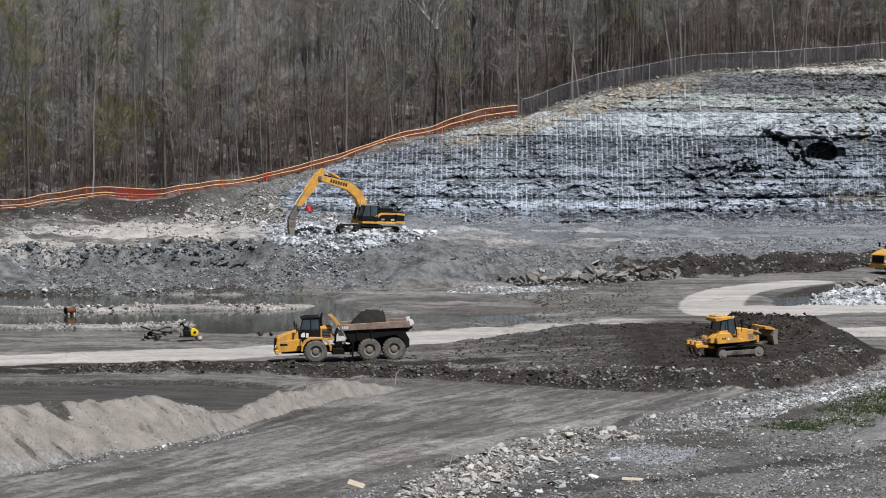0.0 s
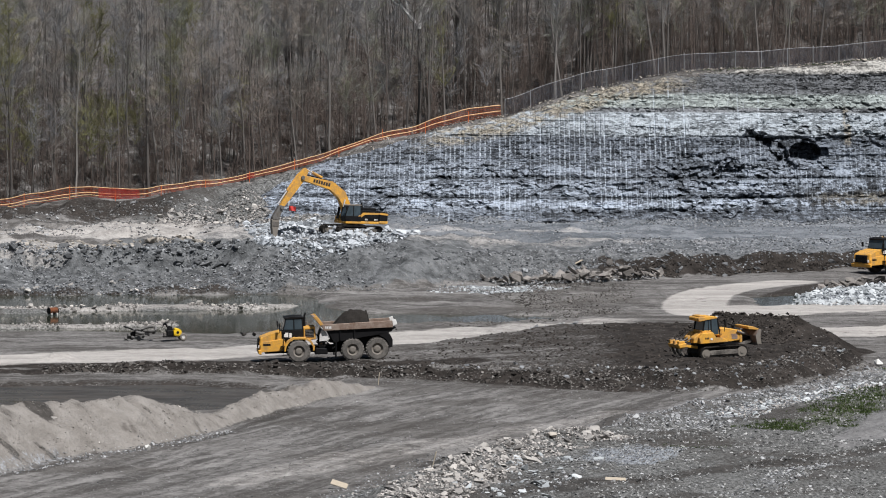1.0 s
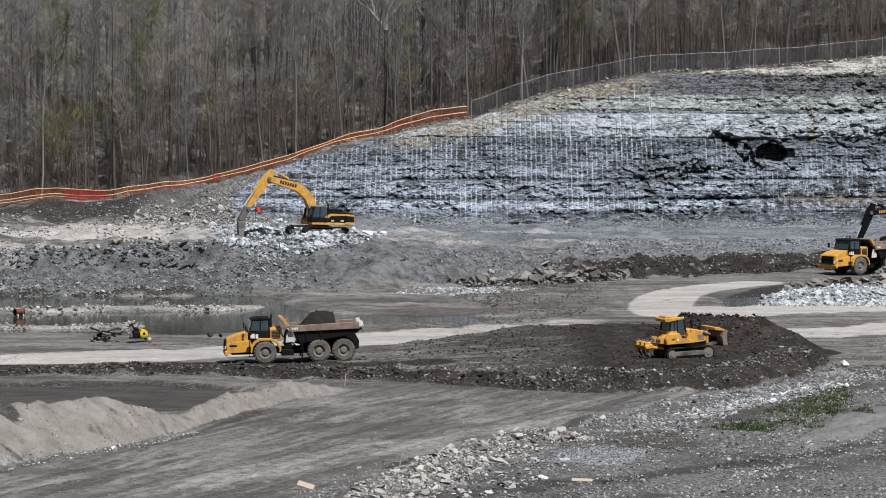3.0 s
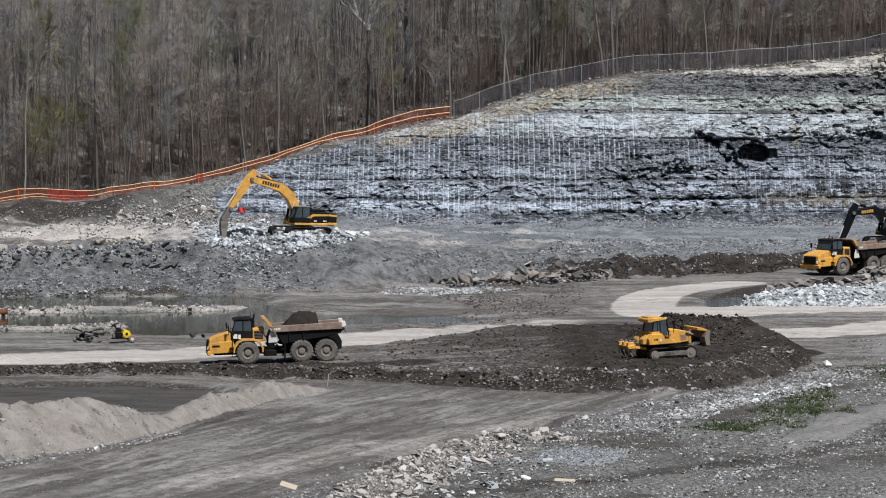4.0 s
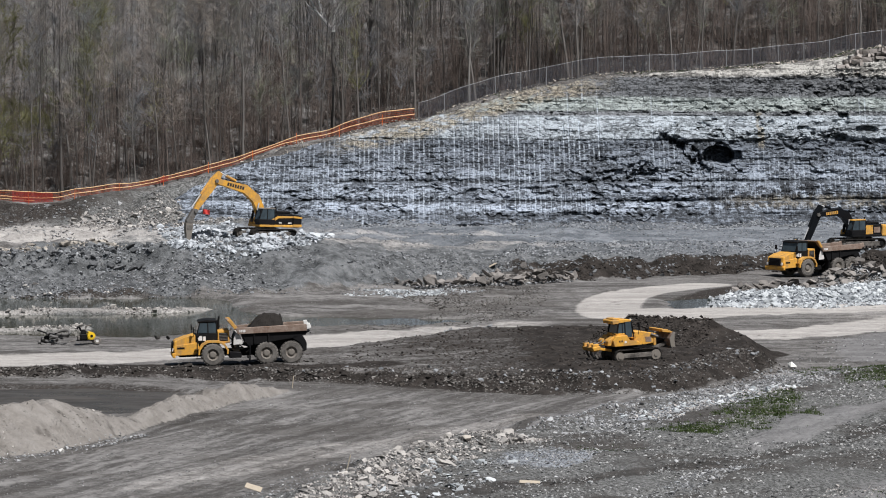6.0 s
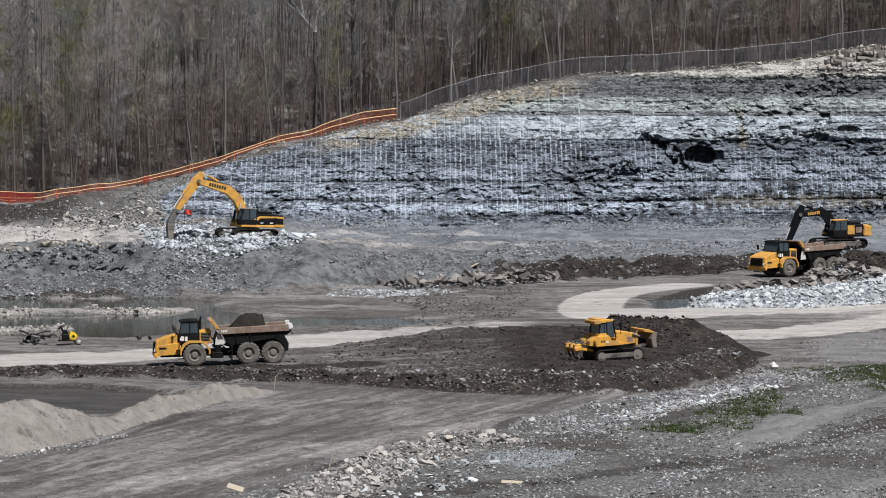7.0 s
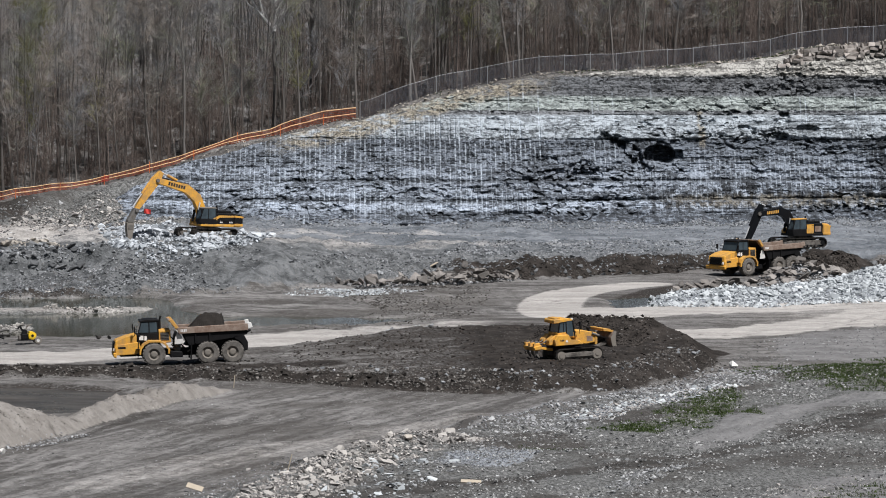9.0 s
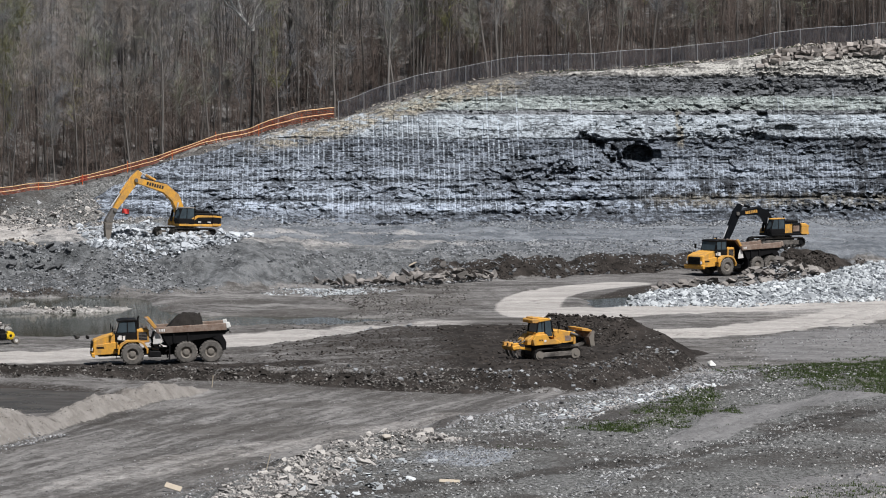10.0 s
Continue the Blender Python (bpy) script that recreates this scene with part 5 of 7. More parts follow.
    # frames and hitch
    part("front_frame", prism([(2.7, .75), (2.7, 1.2), (-1.6, 1.3), (-1.9, .75)], -.62, .62, .04), "black", t)
    part("hitch", join(rod((-1.95, 0, .55), (-1.95, 0, 1.55), .30), block(-2.6, -1.6, -.4, .4, .75, 1.35, .05)), "steel", t)
    part("rear_frame", prism([(-2.2, .70), (-2.2, 1.25), (-7.0, 1.45), (-7.2, 1.1), (-6.2, .72)], -.55, .55, .04), "black", t)
    for x in (0, -4.33, -6.32):
        part("axle", join(rod((x, -1.1, .93), (x, 1.1, .93), .2), rod((x, -.25, .93), (x, .25, .93), .42)), "black", t)
        for s in (-1, 1):
            wheel(t, x, s)
    for s in (-1, 1):
        part("walking_beam", prism([(-4.6, .8), (-4.6, 1.05), (-5.3, 1.30), (-6.1, 1.05), (-6.1, .8)], s * .62, s * .84, .03), "black", t)
        part("fuel_tank" if s > 0 else "air_tank", prism([(-1.3, .6), (-2.35, .6), (-2.3, 1.05), (-1.35, 1.15)], s * .7, s * 1.25, .06), "black", t)
        part("mud_flap", prism([(-3.02, .35), (-3.08, 1.75), (-2.98, 1.75), (-2.92, .35)], s * .98, s * 1.62, .01), "black", t)
        # added black plates that give the shade under the tray between the wheels
        part("underbody_shade_plate", prism([(-3.05, 1.0), (-3.05, 1.72), (-5.2, 2.0), (-7.2, 2.25), (-7.3, 1.5), (-6.3, 1.35), (-5.3, .85), (-4.3, 1.3)], s * .70, s * .95, .02), "black", t)
        hoist = part("hoist_ram", rod((-3.0, s * .95, 1.2), (-4.6, s * 1.05, 2.15), .12), "black", t)
        part("ram_rod", rod((-2.7, s * .93, 1.0), (-3.0, s * .95, 1.2), .07), "steel", hoist)
        # added plate in place of the open gap with pale road behind it
        part("gap_plate", prism([(-1.66, 1.66), (-2.44, 1.72), (-2.28, 2.30), (-2.06, 2.62), (-1.88, 2.60), (-1.70, 2.15)], s * 1.48, s * 1.53, .02), "gap_fill", t, "pale plate standing for the road seen through the gap behind the cab")
        part("hitch_hose", join(rod((-1.45, s * .45, 2.2), (-1.75, s * .50, 1.9), .045, sides=6), rod((-1.75, s * .50, 1.9), (-1.62, s * .45, 1.35), .045, sides=6)), "black", t)
        part("hose", join(rod((-1.5, s * .5, 1.5), (-1.95, s * .62, 1.85), .04, sides=6), rod((-1.95, s * .62, 1.85), (-2.5, s * .5, 1.35), .04, sides=6)), "black", t)
        part("rear_fender", prism([(-7.25, .95), (-7.55, 1.05), (-7.58, 1.65), (-7.3, 2.2), (-6.5, 2.2), (-6.5, 2.0), (-7.0, 1.75), (-7.28, 1.35)], s * .98, s * 1.62, .02), "black", t)
    # tipping body: an open tray with sloping floor and flared sides
    for s in (-1, 1):
        # black hull; the black also holds the deep shade under the flared rail
        hull = [(-2.30, 2.58), (-7.55, 2.62), (-7.55, 2.32), (-6.85, 2.10), (-5.2, 1.92), (-2.85, 1.55), (-2.62, 2.0)]
        part("body_side", prism(hull, s * 1.30, s * 1.62, .02, [(x, z) for x, z in hull]), "black", t)
        rail = [(-1.86, 3.02), (-7.62, 3.18), (-7.62, 2.62), (-2.02, 2.52)]
        r = part("side_rail", prism(rail, s * 1.55, s * 1.78, .03), "body_steel", t, "scraped grey-brown steel side board")
        part("rail_mark", marks(-2.65, 2.68, .52, .20, s * 1.782, 4, s), "pale", r)
        for k in range(2):
            part("rib", prism([(-3.3 - k * 1.15, 1.72 + k * .12), (-3.42 - k * 1.15, 1.72 + k * .12), (-3.42 - k * 1.15, 2.58), (-3.3 - k * 1.15, 2.58)], s * 1.62, s * 1.72, .01), "black", t)
        part("tail_plate", prism([(-7.55, 3.22), (-7.86, 3.27), (-7.98, 2.86), (-7.62, 2.72)], s * 1.55, s * 1.80, .03), tail, t, "bare steel tail corner")
    part("body_floor", prism([(-2.35, 1.62), (-2.75, 1.50), (-5.2, 1.86), (-6.85, 2.05), (-7.9, 2.55), (-7.85, 2.65), (-6.85, 2.18), (-5.2, 2.0), (-2.8, 1.66)], -1.32, 1.32, .01), "black", t)
    part("body_front", prism([(-2.72, 1.58), (-2.42, 2.35), (-1.86, 2.92), (-1.28, 3.52), (-1.36, 3.62), (-1.95, 3.06), (-2.55, 2.40), (-2.85, 1.62)], -1.30, 1.30, .02), "black", t)
    part("spill_board", prism([(-1.22, 3.64), (-1.40, 3.66), (-1.98, 3.02), (-1.85, 2.94)], -1.55, 1.55, .02), "body_steel", t)
    for s in (-1, 1):
        part("spill_guard", prism([(-1.20, 3.66), (-1.55, 3.70), (-2.05, 3.02), (-1.80, 2.92)], s * 1.55, s * 1.72, .03), "yellow", t)
    return t


def track_loop(length, height, width, y, pads, grouser=.05):
    """A crawler chain: a row of shoes round a rounded loop."""
    bm = bmesh.new()
    r = height / 2
    straight = length - height
    total = 2 * straight + 2 * math.pi * r
    n = pads
    for i in range(n):
        s = total * i / n
        if s < straight:
            p, a = (-straight / 2 + s, 0), 0
        elif s < straight + math.pi * r:
            w = (s - straight) / r
            p, a = (straight / 2 + r * math.sin(w), r - r * math.cos(w)), w
        elif s < 2 * straight + math.pi * r:
            p, a = (straight / 2 - (s - straight - math.pi * r), 2 * r), math.pi
        else:
            w = (s - 2 * straight - math.pi * r) / r
            p, a = (-straight / 2 - r * math.sin(w), r + r * math.cos(w)), math.pi + w
        m = Matrix.Translation((p[0], y, p[1])) @ Matrix.Rotation(-a, 4, "Y")
        l = total / n
        bmesh.ops.create_cube(bm, size=1, matrix=m @ pose(0, 0, .035) @ Matrix.Diagonal((l * .94, width, .05, 1)))
        bmesh.ops.create_cube(bm, size=1, matrix=m @ pose(0, 0, .0) @ Matrix.Diagonal((.03, width, grouser * 2, 1)))
        bmesh.ops.create_cube(bm, size=1, matrix=m @ pose(0, 0, .10) @ Matrix.Diagonal((l * .85, width * .35, .09, 1)))
    return bm


def disc(x, y, z, r, w):
    return rod((x, y - w / 2, z), (x, y + w / 2, z), r, sides=20)


def bulldozer(m):
    t = thing("bulldozer", m, "yellow crawler bulldozer with raised blade and rear ripper", "bulldozer")
    for s in (-1, 1):
        y = s * 1.05
        tr = part("track", track_loop(4.05, 1.02, .62, y, 40), "track", t, "mud-caked crawler track")
        tr.matrix_local = Matrix.Translation((-.52, 0, 0))
        part("track_frame", prism([(-1.45, .22), (1.5, .22), (1.6, .5), (1.2, .70), (-1.1, .70), (-1.6, .5)], y - .22, y + .22, .03), "track_frame", tr)
        part("idler", join(disc(1.53, y, .49, .40, .56), disc(1.53, y, .49, .15, .66)), "rim", tr)
        sp = disc(-1.53, y, .49, .40, .22)
        for k in range(12):
            a = k * math.pi / 6
            bmesh.ops.create_cube(sp, size=1, matrix=Matrix.Translation((-1.53 + .42 * math.cos(a), y, .49 + .42 * math.sin(a))) @ Matrix.Rotation(-a, 4, "Y") @ Matrix.Diagonal((.1, .16, .1, 1)))
        part("sprocket", join(sp, disc(-1.53, y, .49, .34, .58), disc(-1.53, y, .49, .2, .68)), "rim", tr)
        for k in range(6):
            part("roller", disc(-.98 + k * .4, y, .20, .15, .34), "steel", tr)
        part("guard", block(-1.2, 1.2, y + s * .30 - .02, y + s * .30 + .02, .36, .58, .01), "track_frame", tr)
        # blade arms
        part("push_arm", prism([(-.2, .45), (-.2, .70), (2.10, 1.42), (2.2, 1.12)], s * .68, s * .74, .02), "track_frame", t)
        part("lift_ram", join(rod((.9, s * .66, 2.05), (1.55, s * .68, 1.80), .10), rod((1.55, s * .68, 1.80), (2.15, s * .68, 1.55), .055)), "steel", t)
        part("fender", prism([(-2.5, 1.28), (-2.6, 1.75), (-2.3, 2.12), (-1.36, 2.12), (-1.2, 1.70), (-.42, 1.62), (-.15, 1.30)], s * .62, s * 1.34, .04), "yellow", t)
        part("side_mark", marks(-2.1, 1.62, .36, .14, s * 1.342, 3, s), "dark_mark", t)
        part("roundel", join(disc(-1.55, s * 1.34, 1.62, .10, .02)), "pale", t)
        part("fender_step", block(-.9, -.3, s * 1.30, s * 1.46, 1.12, 1.17, .01), "black", t)
        part("grab_rail", join(rod((-.42, s * 1.3, 2.15), (-.42, s * 1.3, 2.75), .025, sides=6), rod((-.42, s * 1.3, 2.75), (-.75, s * 1.1, 2.95), .025, sides=6)), "black", t)
    part("hull", prism([(-2.5, .45), (-2.5, 1.3), (-2.1, 1.6), (-.6, 1.6), (.3, 1.15), (1.5, 1.15), (1.5, .5)], -.64, .64, .04), "black", t)
    part("bonnet", prism([(-.75, 1.30), (-.68, 2.32), (.05, 2.36), (1.12, 2.12), (1.26, 1.95), (1.22, 1.32), (.4, 1.28)], -.62, .62, .06), "yellow", t)
    part("bonnet_vent", join(block(.45, .95, -.64, -.615, 1.45, 1.85, 0), block(.45, .95, .615, .64, 1.45, 1.85, 0)), "body_steel", t)
    part("nose_guard", prism([(1.12, 1.12), (1.34, 1.16), (1.36, 2.02), (1.16, 2.12)], -.68, .68, .04), "yellow", t)
    part("exhaust", join(rod((.35, .28, 2.1), (.35, .28, 2.75), .09), rod((.35, .28, 2.75), (.26, .28, 2.95), .07)), "black", t)
    part("air_cleaner", join(rod((.75, -.25, 2.05), (.75, -.25, 2.40), .12), rod((.75, -.25, 2.40), (.75, -.25, 2.50), .16)), "black", t)
    # cab
    part("cab_base", prism([(-2.15, 1.85), (-2.15, 2.28), (-.62, 2.28), (-.45, 1.85)], -.92, .92, .03), "yellow", t)
    for s in (-1, 1):
        part("side_pane", prism([(-1.43, 2.30), (-1.43, 3.15), (-1.92, 3.15), (-2.05, 2.30)], s * .88, s * .91, .005), "glass", t)
        part("door_pane", prism([(-.78, 1.95), (-.90, 3.15), (-1.36, 3.15), (-1.36, 2.2), (-1.15, 1.95)], s * .90, s * .95, .005), "glass", t)
        part("cab_post", prism([(-.72, 1.9), (-.62, 1.9), (-.80, 3.18), (-.90, 3.18)], s * .84, s * .96, .01), "black", t)
        part("cab_post", prism([(-2.12, 2.28), (-2.02, 2.28), (-1.85, 3.18), (-1.95, 3.18)], s * .84, s * .94, .01), "black", t)
        part("cab_post", block(-1.43, -1.35, s * .86, s * .955, 2.2, 3.18, .01), "black", t)
        part("work_lamp", block(-.90, -.78, s * .62, s * .86, 3.24, 3.36, .02), "pale", t)
        part("window_bar", rod((-1.62, s * .93, 2.3), (-1.62, s * .93, 3.16), .022, sides=6), "black", t)
    part("front_pane", prism([(-.72, 2.2), (-.69, 2.2), (-.86, 3.15), (-.90, 3.15)], -.86, .86, .004), "glass", t)
    part("rear_pane", prism([(-2.06, 2.3), (-2.03, 2.3), (-1.86, 3.15), (-1.89, 3.15)], -.86, .86, .004), "glass", t)
    part("cab_roof", prism([(-.88, 3.16), (-.86, 3.26), (-1.08, 3.36), (-2.30, 3.36), (-2.46, 3.28), (-2.44, 3.02), (-2.0, 3.02), (-1.9, 3.14)], -.98, .98, .04), "yellow", t)
    part("cooling_unit", block(-2.3, -1.75, -.7, .7, 3.34, 3.46, .05), "yellow", t)
    part("seat", join(block(-1.6, -1.1, -.3, .3, 2.2, 2.5, .05), block(-1.7, -1.55, -.3, .3, 2.4, 2.95, .05)), "black", t)
    part("mirror", join(rod((-.6, -.95, 2.9), (-.35, -1.15, 2.95), .02, sides=6), block(-.38, -.30, -1.25, -1.05, 2.75, 3.1, .02)), "black", t)
    # blade: curved plate with end bits
    curve = [(2.30, .62), (2.18, .92), (2.20, 1.25), (2.36, 1.58), (2.52, 1.78), (2.60, 1.74), (2.45, 1.55), (2.30, 1.24), (2.28, .93), (2.42, .64)]
    bl = part("blade", prism(curve, -1.85, 1.85, .012), "body_steel", t, "worn brown steel blade with a yellow top")
    bl.matrix_local = Matrix.Translation((-.10, 0, .52)) @ Matrix.Diagonal((1, .9, .92, 1))
    part("cutting_edge", prism([(2.28, .42), (2.36, .42), (2.46, .62), (2.32, .64)], -1.9, 1.9, .01), "steel", bl)
    part("blade_top", prism([(1.72, 1.82), (2.60, 1.68), (2.58, 1.82), (2.15, 2.02), (1.68, 2.06)], -1.45, 1.45, .03), "yellow", bl)
    for s in (-1, 1):
        part("end_plate", prism([(2.24, .55), (2.12, 1.25), (2.45, 1.82), (2.62, 1.76), (2.52, 1.15), (2.62, .5)], s * 1.85, s * 1.93, .015), "rim", bl)
    part("blade_brace", prism([(1.2, .85), (2.15, 1.15), (2.15, 1.65), (1.2, 1.25)], -.5, .5, .04), "black", t)
    # ripper
    rp = part("ripper_beam", prism([(-3.55, 1.08), (-4.20, 1.05), (-4.28, 1.32), (-3.6, 1.42)], -1.12, 1.12, .04), "yellow", t, "yellow rear ripper frame")
    for y in (-.85, 0, .85):
        part("shank", prism([(-3.85, 1.75), (-4.08, 1.70), (-4.05, .75), (-3.78, .38), (-3.70, .45), (-3.88, .82)], y - .06, y + .06, .01), "steel", rp)
        part("shank_pocket", block(-4.22, -3.68, y - .16, y + .16, 1.0, 1.58, .03), "yellow", rp)
    for s in (-1, 1):
        part("ripper_link", prism([(-2.4, .85), (-2.4, 1.05), (-3.6, 1.28), (-3.6, 1.08)], s * .55 - .08, s * .55 + .08, .02), "yellow", rp)
        part("ripper_ram", join(rod((-2.35, s * .35, 1.85), (-2.95, s * .35, 1.62), .09), rod((-2.95, s * .35, 1.62), (-3.6, s * .35, 1.36), .05)), "steel", rp)
        part("rear_tank", prism([(-2.35, 1.3), (-2.95, 1.35), (-2.9, 1.75), (-2.4, 2.1)], s * .15, s * 1.0, .05), "yellow", t)
    return t


def beam(pts, tops, y, half, bevel=.02):
    """A boom of box section: a line of points in x and z with half depths."""
    up, dn = [], []
    n = len(pts)
    for i in range(n):
        a, b = pts[max(i - 1, 0)], pts[min(i + 1, n - 1)]
        d = Vector((b[0] - a[0], b[1] - a[1])).normalized()
        nrm = Vector((-d.y, d.x))
        p = Vector(pts[i])
        up.append(tuple(p + nrm * tops[i]))
        dn.append(tuple(p - nrm * tops[i]))
    return prism(up + dn[::-1], y - half, y + half, bevel)


def ram(p, q, y, r=.12, split=.6):
    p, q = Vector((p[0], y, p[1])), Vector((q[0], y, q[1]))
    k = p.lerp(q, split)
    return rod(p, k, r), rod(k, q, r * .55)


def excavator(m, label, swing, boom, stick, hammer, dark, s=1.0):
    """Crawler excavator; boom and stick are lines of points in the upper's x and z."""
    t = thing("excavator", m @ Matrix.Scale(s, 4), label, "excavator", "excavators")
    paint = "charcoal" if dark else "yellow"
    for sd in (-1, 1):
        y = sd * 1.46
        tr = part("track", track_loop(5.8, 1.08, .72, y, 52), "track", t, "dark crawler track")
        part("track_frame", prism([(-2.3, .25), (2.3, .25), (2.45, .55), (2.0, .80), (-2.0, .80), (-2.45, .55)], y - .26, y + .26, .03), "track_frame", tr)
        part("idler", join(disc(2.35, y, .54, .44, .2), disc(2.35, y, .54, .15, .55)), "steel", tr)
        part("sprocket", join(disc(-2.35, y, .54, .44, .2), disc(-2.35, y, .54, .26, .6)), "black", tr)
        for k in range(8):
            part("roller", disc(-1.6 + k * .457, y, .22, .15, .4), "steel", tr)
        part("leg", prism([(-.9, .5), (.9, .5), (.7, .95), (-.7, .95)], sd * .3, sd * 1.25, .04), "black", t)
    part("carbody", block(-1.1, 1.1, -.75, .75, .55, 1.05, .06), "black", t)
    part("slew_ring", rod((0, 0, 1.0), (0, 0, 1.32), 1.05, sides=32), "steel", t)
    up = part("upper_frame", join(block(-3.3, 1.35, -1.45, 1.45, 1.28, 1.55, .04)), "black" if dark else "yellow", t)
    up.rotation_euler = (0, 0, radians(swing))
    U = up
    part("boom_foot", prism([(-.5, 1.5), (1.25, 1.5), (1.1, 2.3), (.5, 2.45)], -.55, .05, .04), paint, U)
    # engine house and counterweight
    part("engine_house", prism([(-2.5, 1.52), (-2.5, 2.72), (-.55, 2.72), (-.35, 2.45), (-.35, 1.52)], -1.42, 1.42, .06), "black" if not dark else "charcoal", U)
    for sd in (-1, 1):
        if not dark:
            stripe = [(.95, 1.52), (.2, 1.52), (-.85, 2.25), (-2.55, 2.30), (-2.55, 2.48), (-.75, 2.48), (.2, 1.95)]
            part("side_stripe", prism(stripe, sd * 1.42, sd * 1.455, .005), "yellow", U)
            part("rear_mark", marks(-2.35, 1.68, .42, .16, sd * 1.425, 3, sd), "pale", U)
            part("side_mark", marks(-1.2, 1.68, .35, .16, sd * 1.425, 3, sd), "pale", U)
        else:
            part("side_panel", prism([(-.4, 1.58), (-1.35, 1.58), (-1.35, 2.6), (-.4, 2.6)], sd * 1.42, sd * 1.46, .01), "yellow", U)
            part("vent", block(-2.3, -1.5, sd * 1.42, sd * 1.45, 1.75, 2.4, 0), "body_steel", U)
        part("louvre", block(-2.35, -1.05, sd * 1.43, sd * 1.46, 1.86 if not dark else 2.46, 2.2 if not dark else 2.56, .01), "black", U)
    part("engine_hood", prism([(-2.4, 2.70), (-2.3, 2.98), (-.9, 2.98), (-.75, 2.70)], -1.1, 1.1, .06), "black", U)
    part("exhaust", rod((-1.4, -.6, 2.9), (-1.4, -.6, 3.45), .09), "black", U)
    part("counterweight", prism([(-2.52, 1.42), (-2.52, 2.68), (-3.25, 2.62), (-3.55, 2.3), (-3.55, 1.6), (-3.35, 1.36)], -1.5, 1.5, .10), "yellow" if dark else "black", U)
    part("counterweight_band", prism([(-2.54, 2.30), (-3.57, 2.22), (-3.57, 2.42), (-2.54, 2.50)], -1.515, 1.515, .01), "yellow", U)
    part("counterweight_sill", prism([(-2.54, 1.40), (-3.50, 1.36), (-3.57, 1.62), (-2.54, 1.62)], -1.515, 1.515, .01), "yellow", U)
    part("guard_rail", join(*[rod((x, sd * 1.35, 2.7), (x, sd * 1.35, 3.15), .022, sides=6) for x in (-2.4, -1.5, -.6) for sd in (-1, 1)], *[rod((-2.4, sd * 1.35, 3.15), (-.6, sd * 1.35, 3.15), .022, sides=6) for sd in (-1, 1)]), "black", U)
    # cab on the left
    cab = part("cab", join(prism([(-.45, 1.52), (1.38, 1.52), (1.52, 2.05), (1.40, 2.10), (-.45, 2.10)], .42, 1.46, .03),
                           *[prism([(x0, 2.05), (x0 + .1, 2.05), (x1 + .1, 3.2), (x1, 3.2)], a, a + .1, .01) for x0, x1 in ((1.38, 1.0), (.42, .42), (-.45, -.42)) for a in (.42, 1.36)]), "black", U)
    part("side_pane", prism([(1.36, 2.1), (1.04, 3.15), (.5, 3.15), (.5, 2.1)], 1.42, 1.44, .003), "glass", cab)
    part("rear_side_pane", prism([(.42, 2.1), (.42, 3.15), (-.36, 3.15), (-.38, 2.1)], 1.42, 1.44, .003), "glass", cab)
    part("inner_pane", prism([(1.36, 2.1), (1.04, 3.15), (-.36, 3.15), (-.38, 2.1)], .43, .45, .003), "glass", cab)
    part("windscreen", prism([(1.46, 2.1), (1.48, 2.1), (1.10, 3.15), (1.07, 3.15)], .5, 1.38, .003), "glass", cab)
    part("rear_pane", block(-.44, -.42, .5, 1.38, 2.1, 3.15, 0), "glass", cab)
    part("cab_roof", prism([(1.18, 3.16), (1.1, 3.28), (-.35, 3.32), (-.5, 3.18)], .40, 1.48, .04), "yellow" if dark else "rim", cab)
    part("mirror", block(1.35, 1.45, 1.55, 1.75, 2.7, 3.1, .02), "black", cab)
    part("handrail", join(rod((1.45, 1.5, 1.6), (1.3, 1.52, 2.6), .02, sides=6)), "black", cab)
    part("tool_box", prism([(1.3, 1.52), (.1, 1.52), (.1, 2.1), (1.05, 2.15), (1.3, 1.9)], -1.45, -.75, .05), "yellow", U)
    # boom, stick, rams
    yb = -.25
    bo = part("boom", beam(boom[0], boom[1], yb, .36), paint, U, "dark boom with a row of yellow marks" if dark else "yellow boom with a row of dark marks")
    st = part("stick", beam(stick[0], stick[1], yb, .26), paint, U)
    A, C = Vector(boom[0][-1]), Vector(boom[0][-2])
    d = (A - C).normalized()
    n = Vector((-d.y, d.x))
    # lettering stands as bars along the boom
    span = (A - C).length
    ang = math.atan2(d.y, d.x)
    for i in range(7):
        p = C + d * span * (.10 + .085 * i)
        for sd in (-1, 1):
            bar = bmesh.new()
            bmesh.ops.create_cube(bar, size=1, matrix=Matrix.Translation((p.x, yb + sd * .365, p.y)) @ Matrix.Rotation(-ang, 4, "Y") @ Matrix.Diagonal((span * .062, .012, .34, 1)))
            part("boom_mark", bar, "yellow" if dark else "dark_mark", bo)
    for sd in (-1, 1):
        a, b = ram((1.3, 1.75), tuple(Vector(boom[0][1]).lerp(Vector(boom[0][2]), .55)), yb + sd * .50, .14)
        k = part("boom_ram", a, paint if dark else "black", U)
        part("ram_rod", b, "chrome", k)
    top = C.lerp(A, .35) + n * (-.55 if n.y < 0 else .55)
    e0 = Vector(stick[0][0])
    a, b = ram(tuple(top), tuple(e0), yb, .15, .62)
    k = part("stick_ram", a, paint, U)
    part("ram_rod", b, "chrome", k)
    e1, e2 = Vector(stick[0][1]), Vector(stick[0][-1])
    side = Vector((e2.y - e0.y, -(e2.x - e0.x))).normalized()
    if side.x < 0:
        side = -side
    a, b = ram(tuple(e1 + side * .42), tuple(e2 + side * .40 + Vector((0, .15))), yb, .13, .55)
    k = part("tool_ram", a, paint, U)
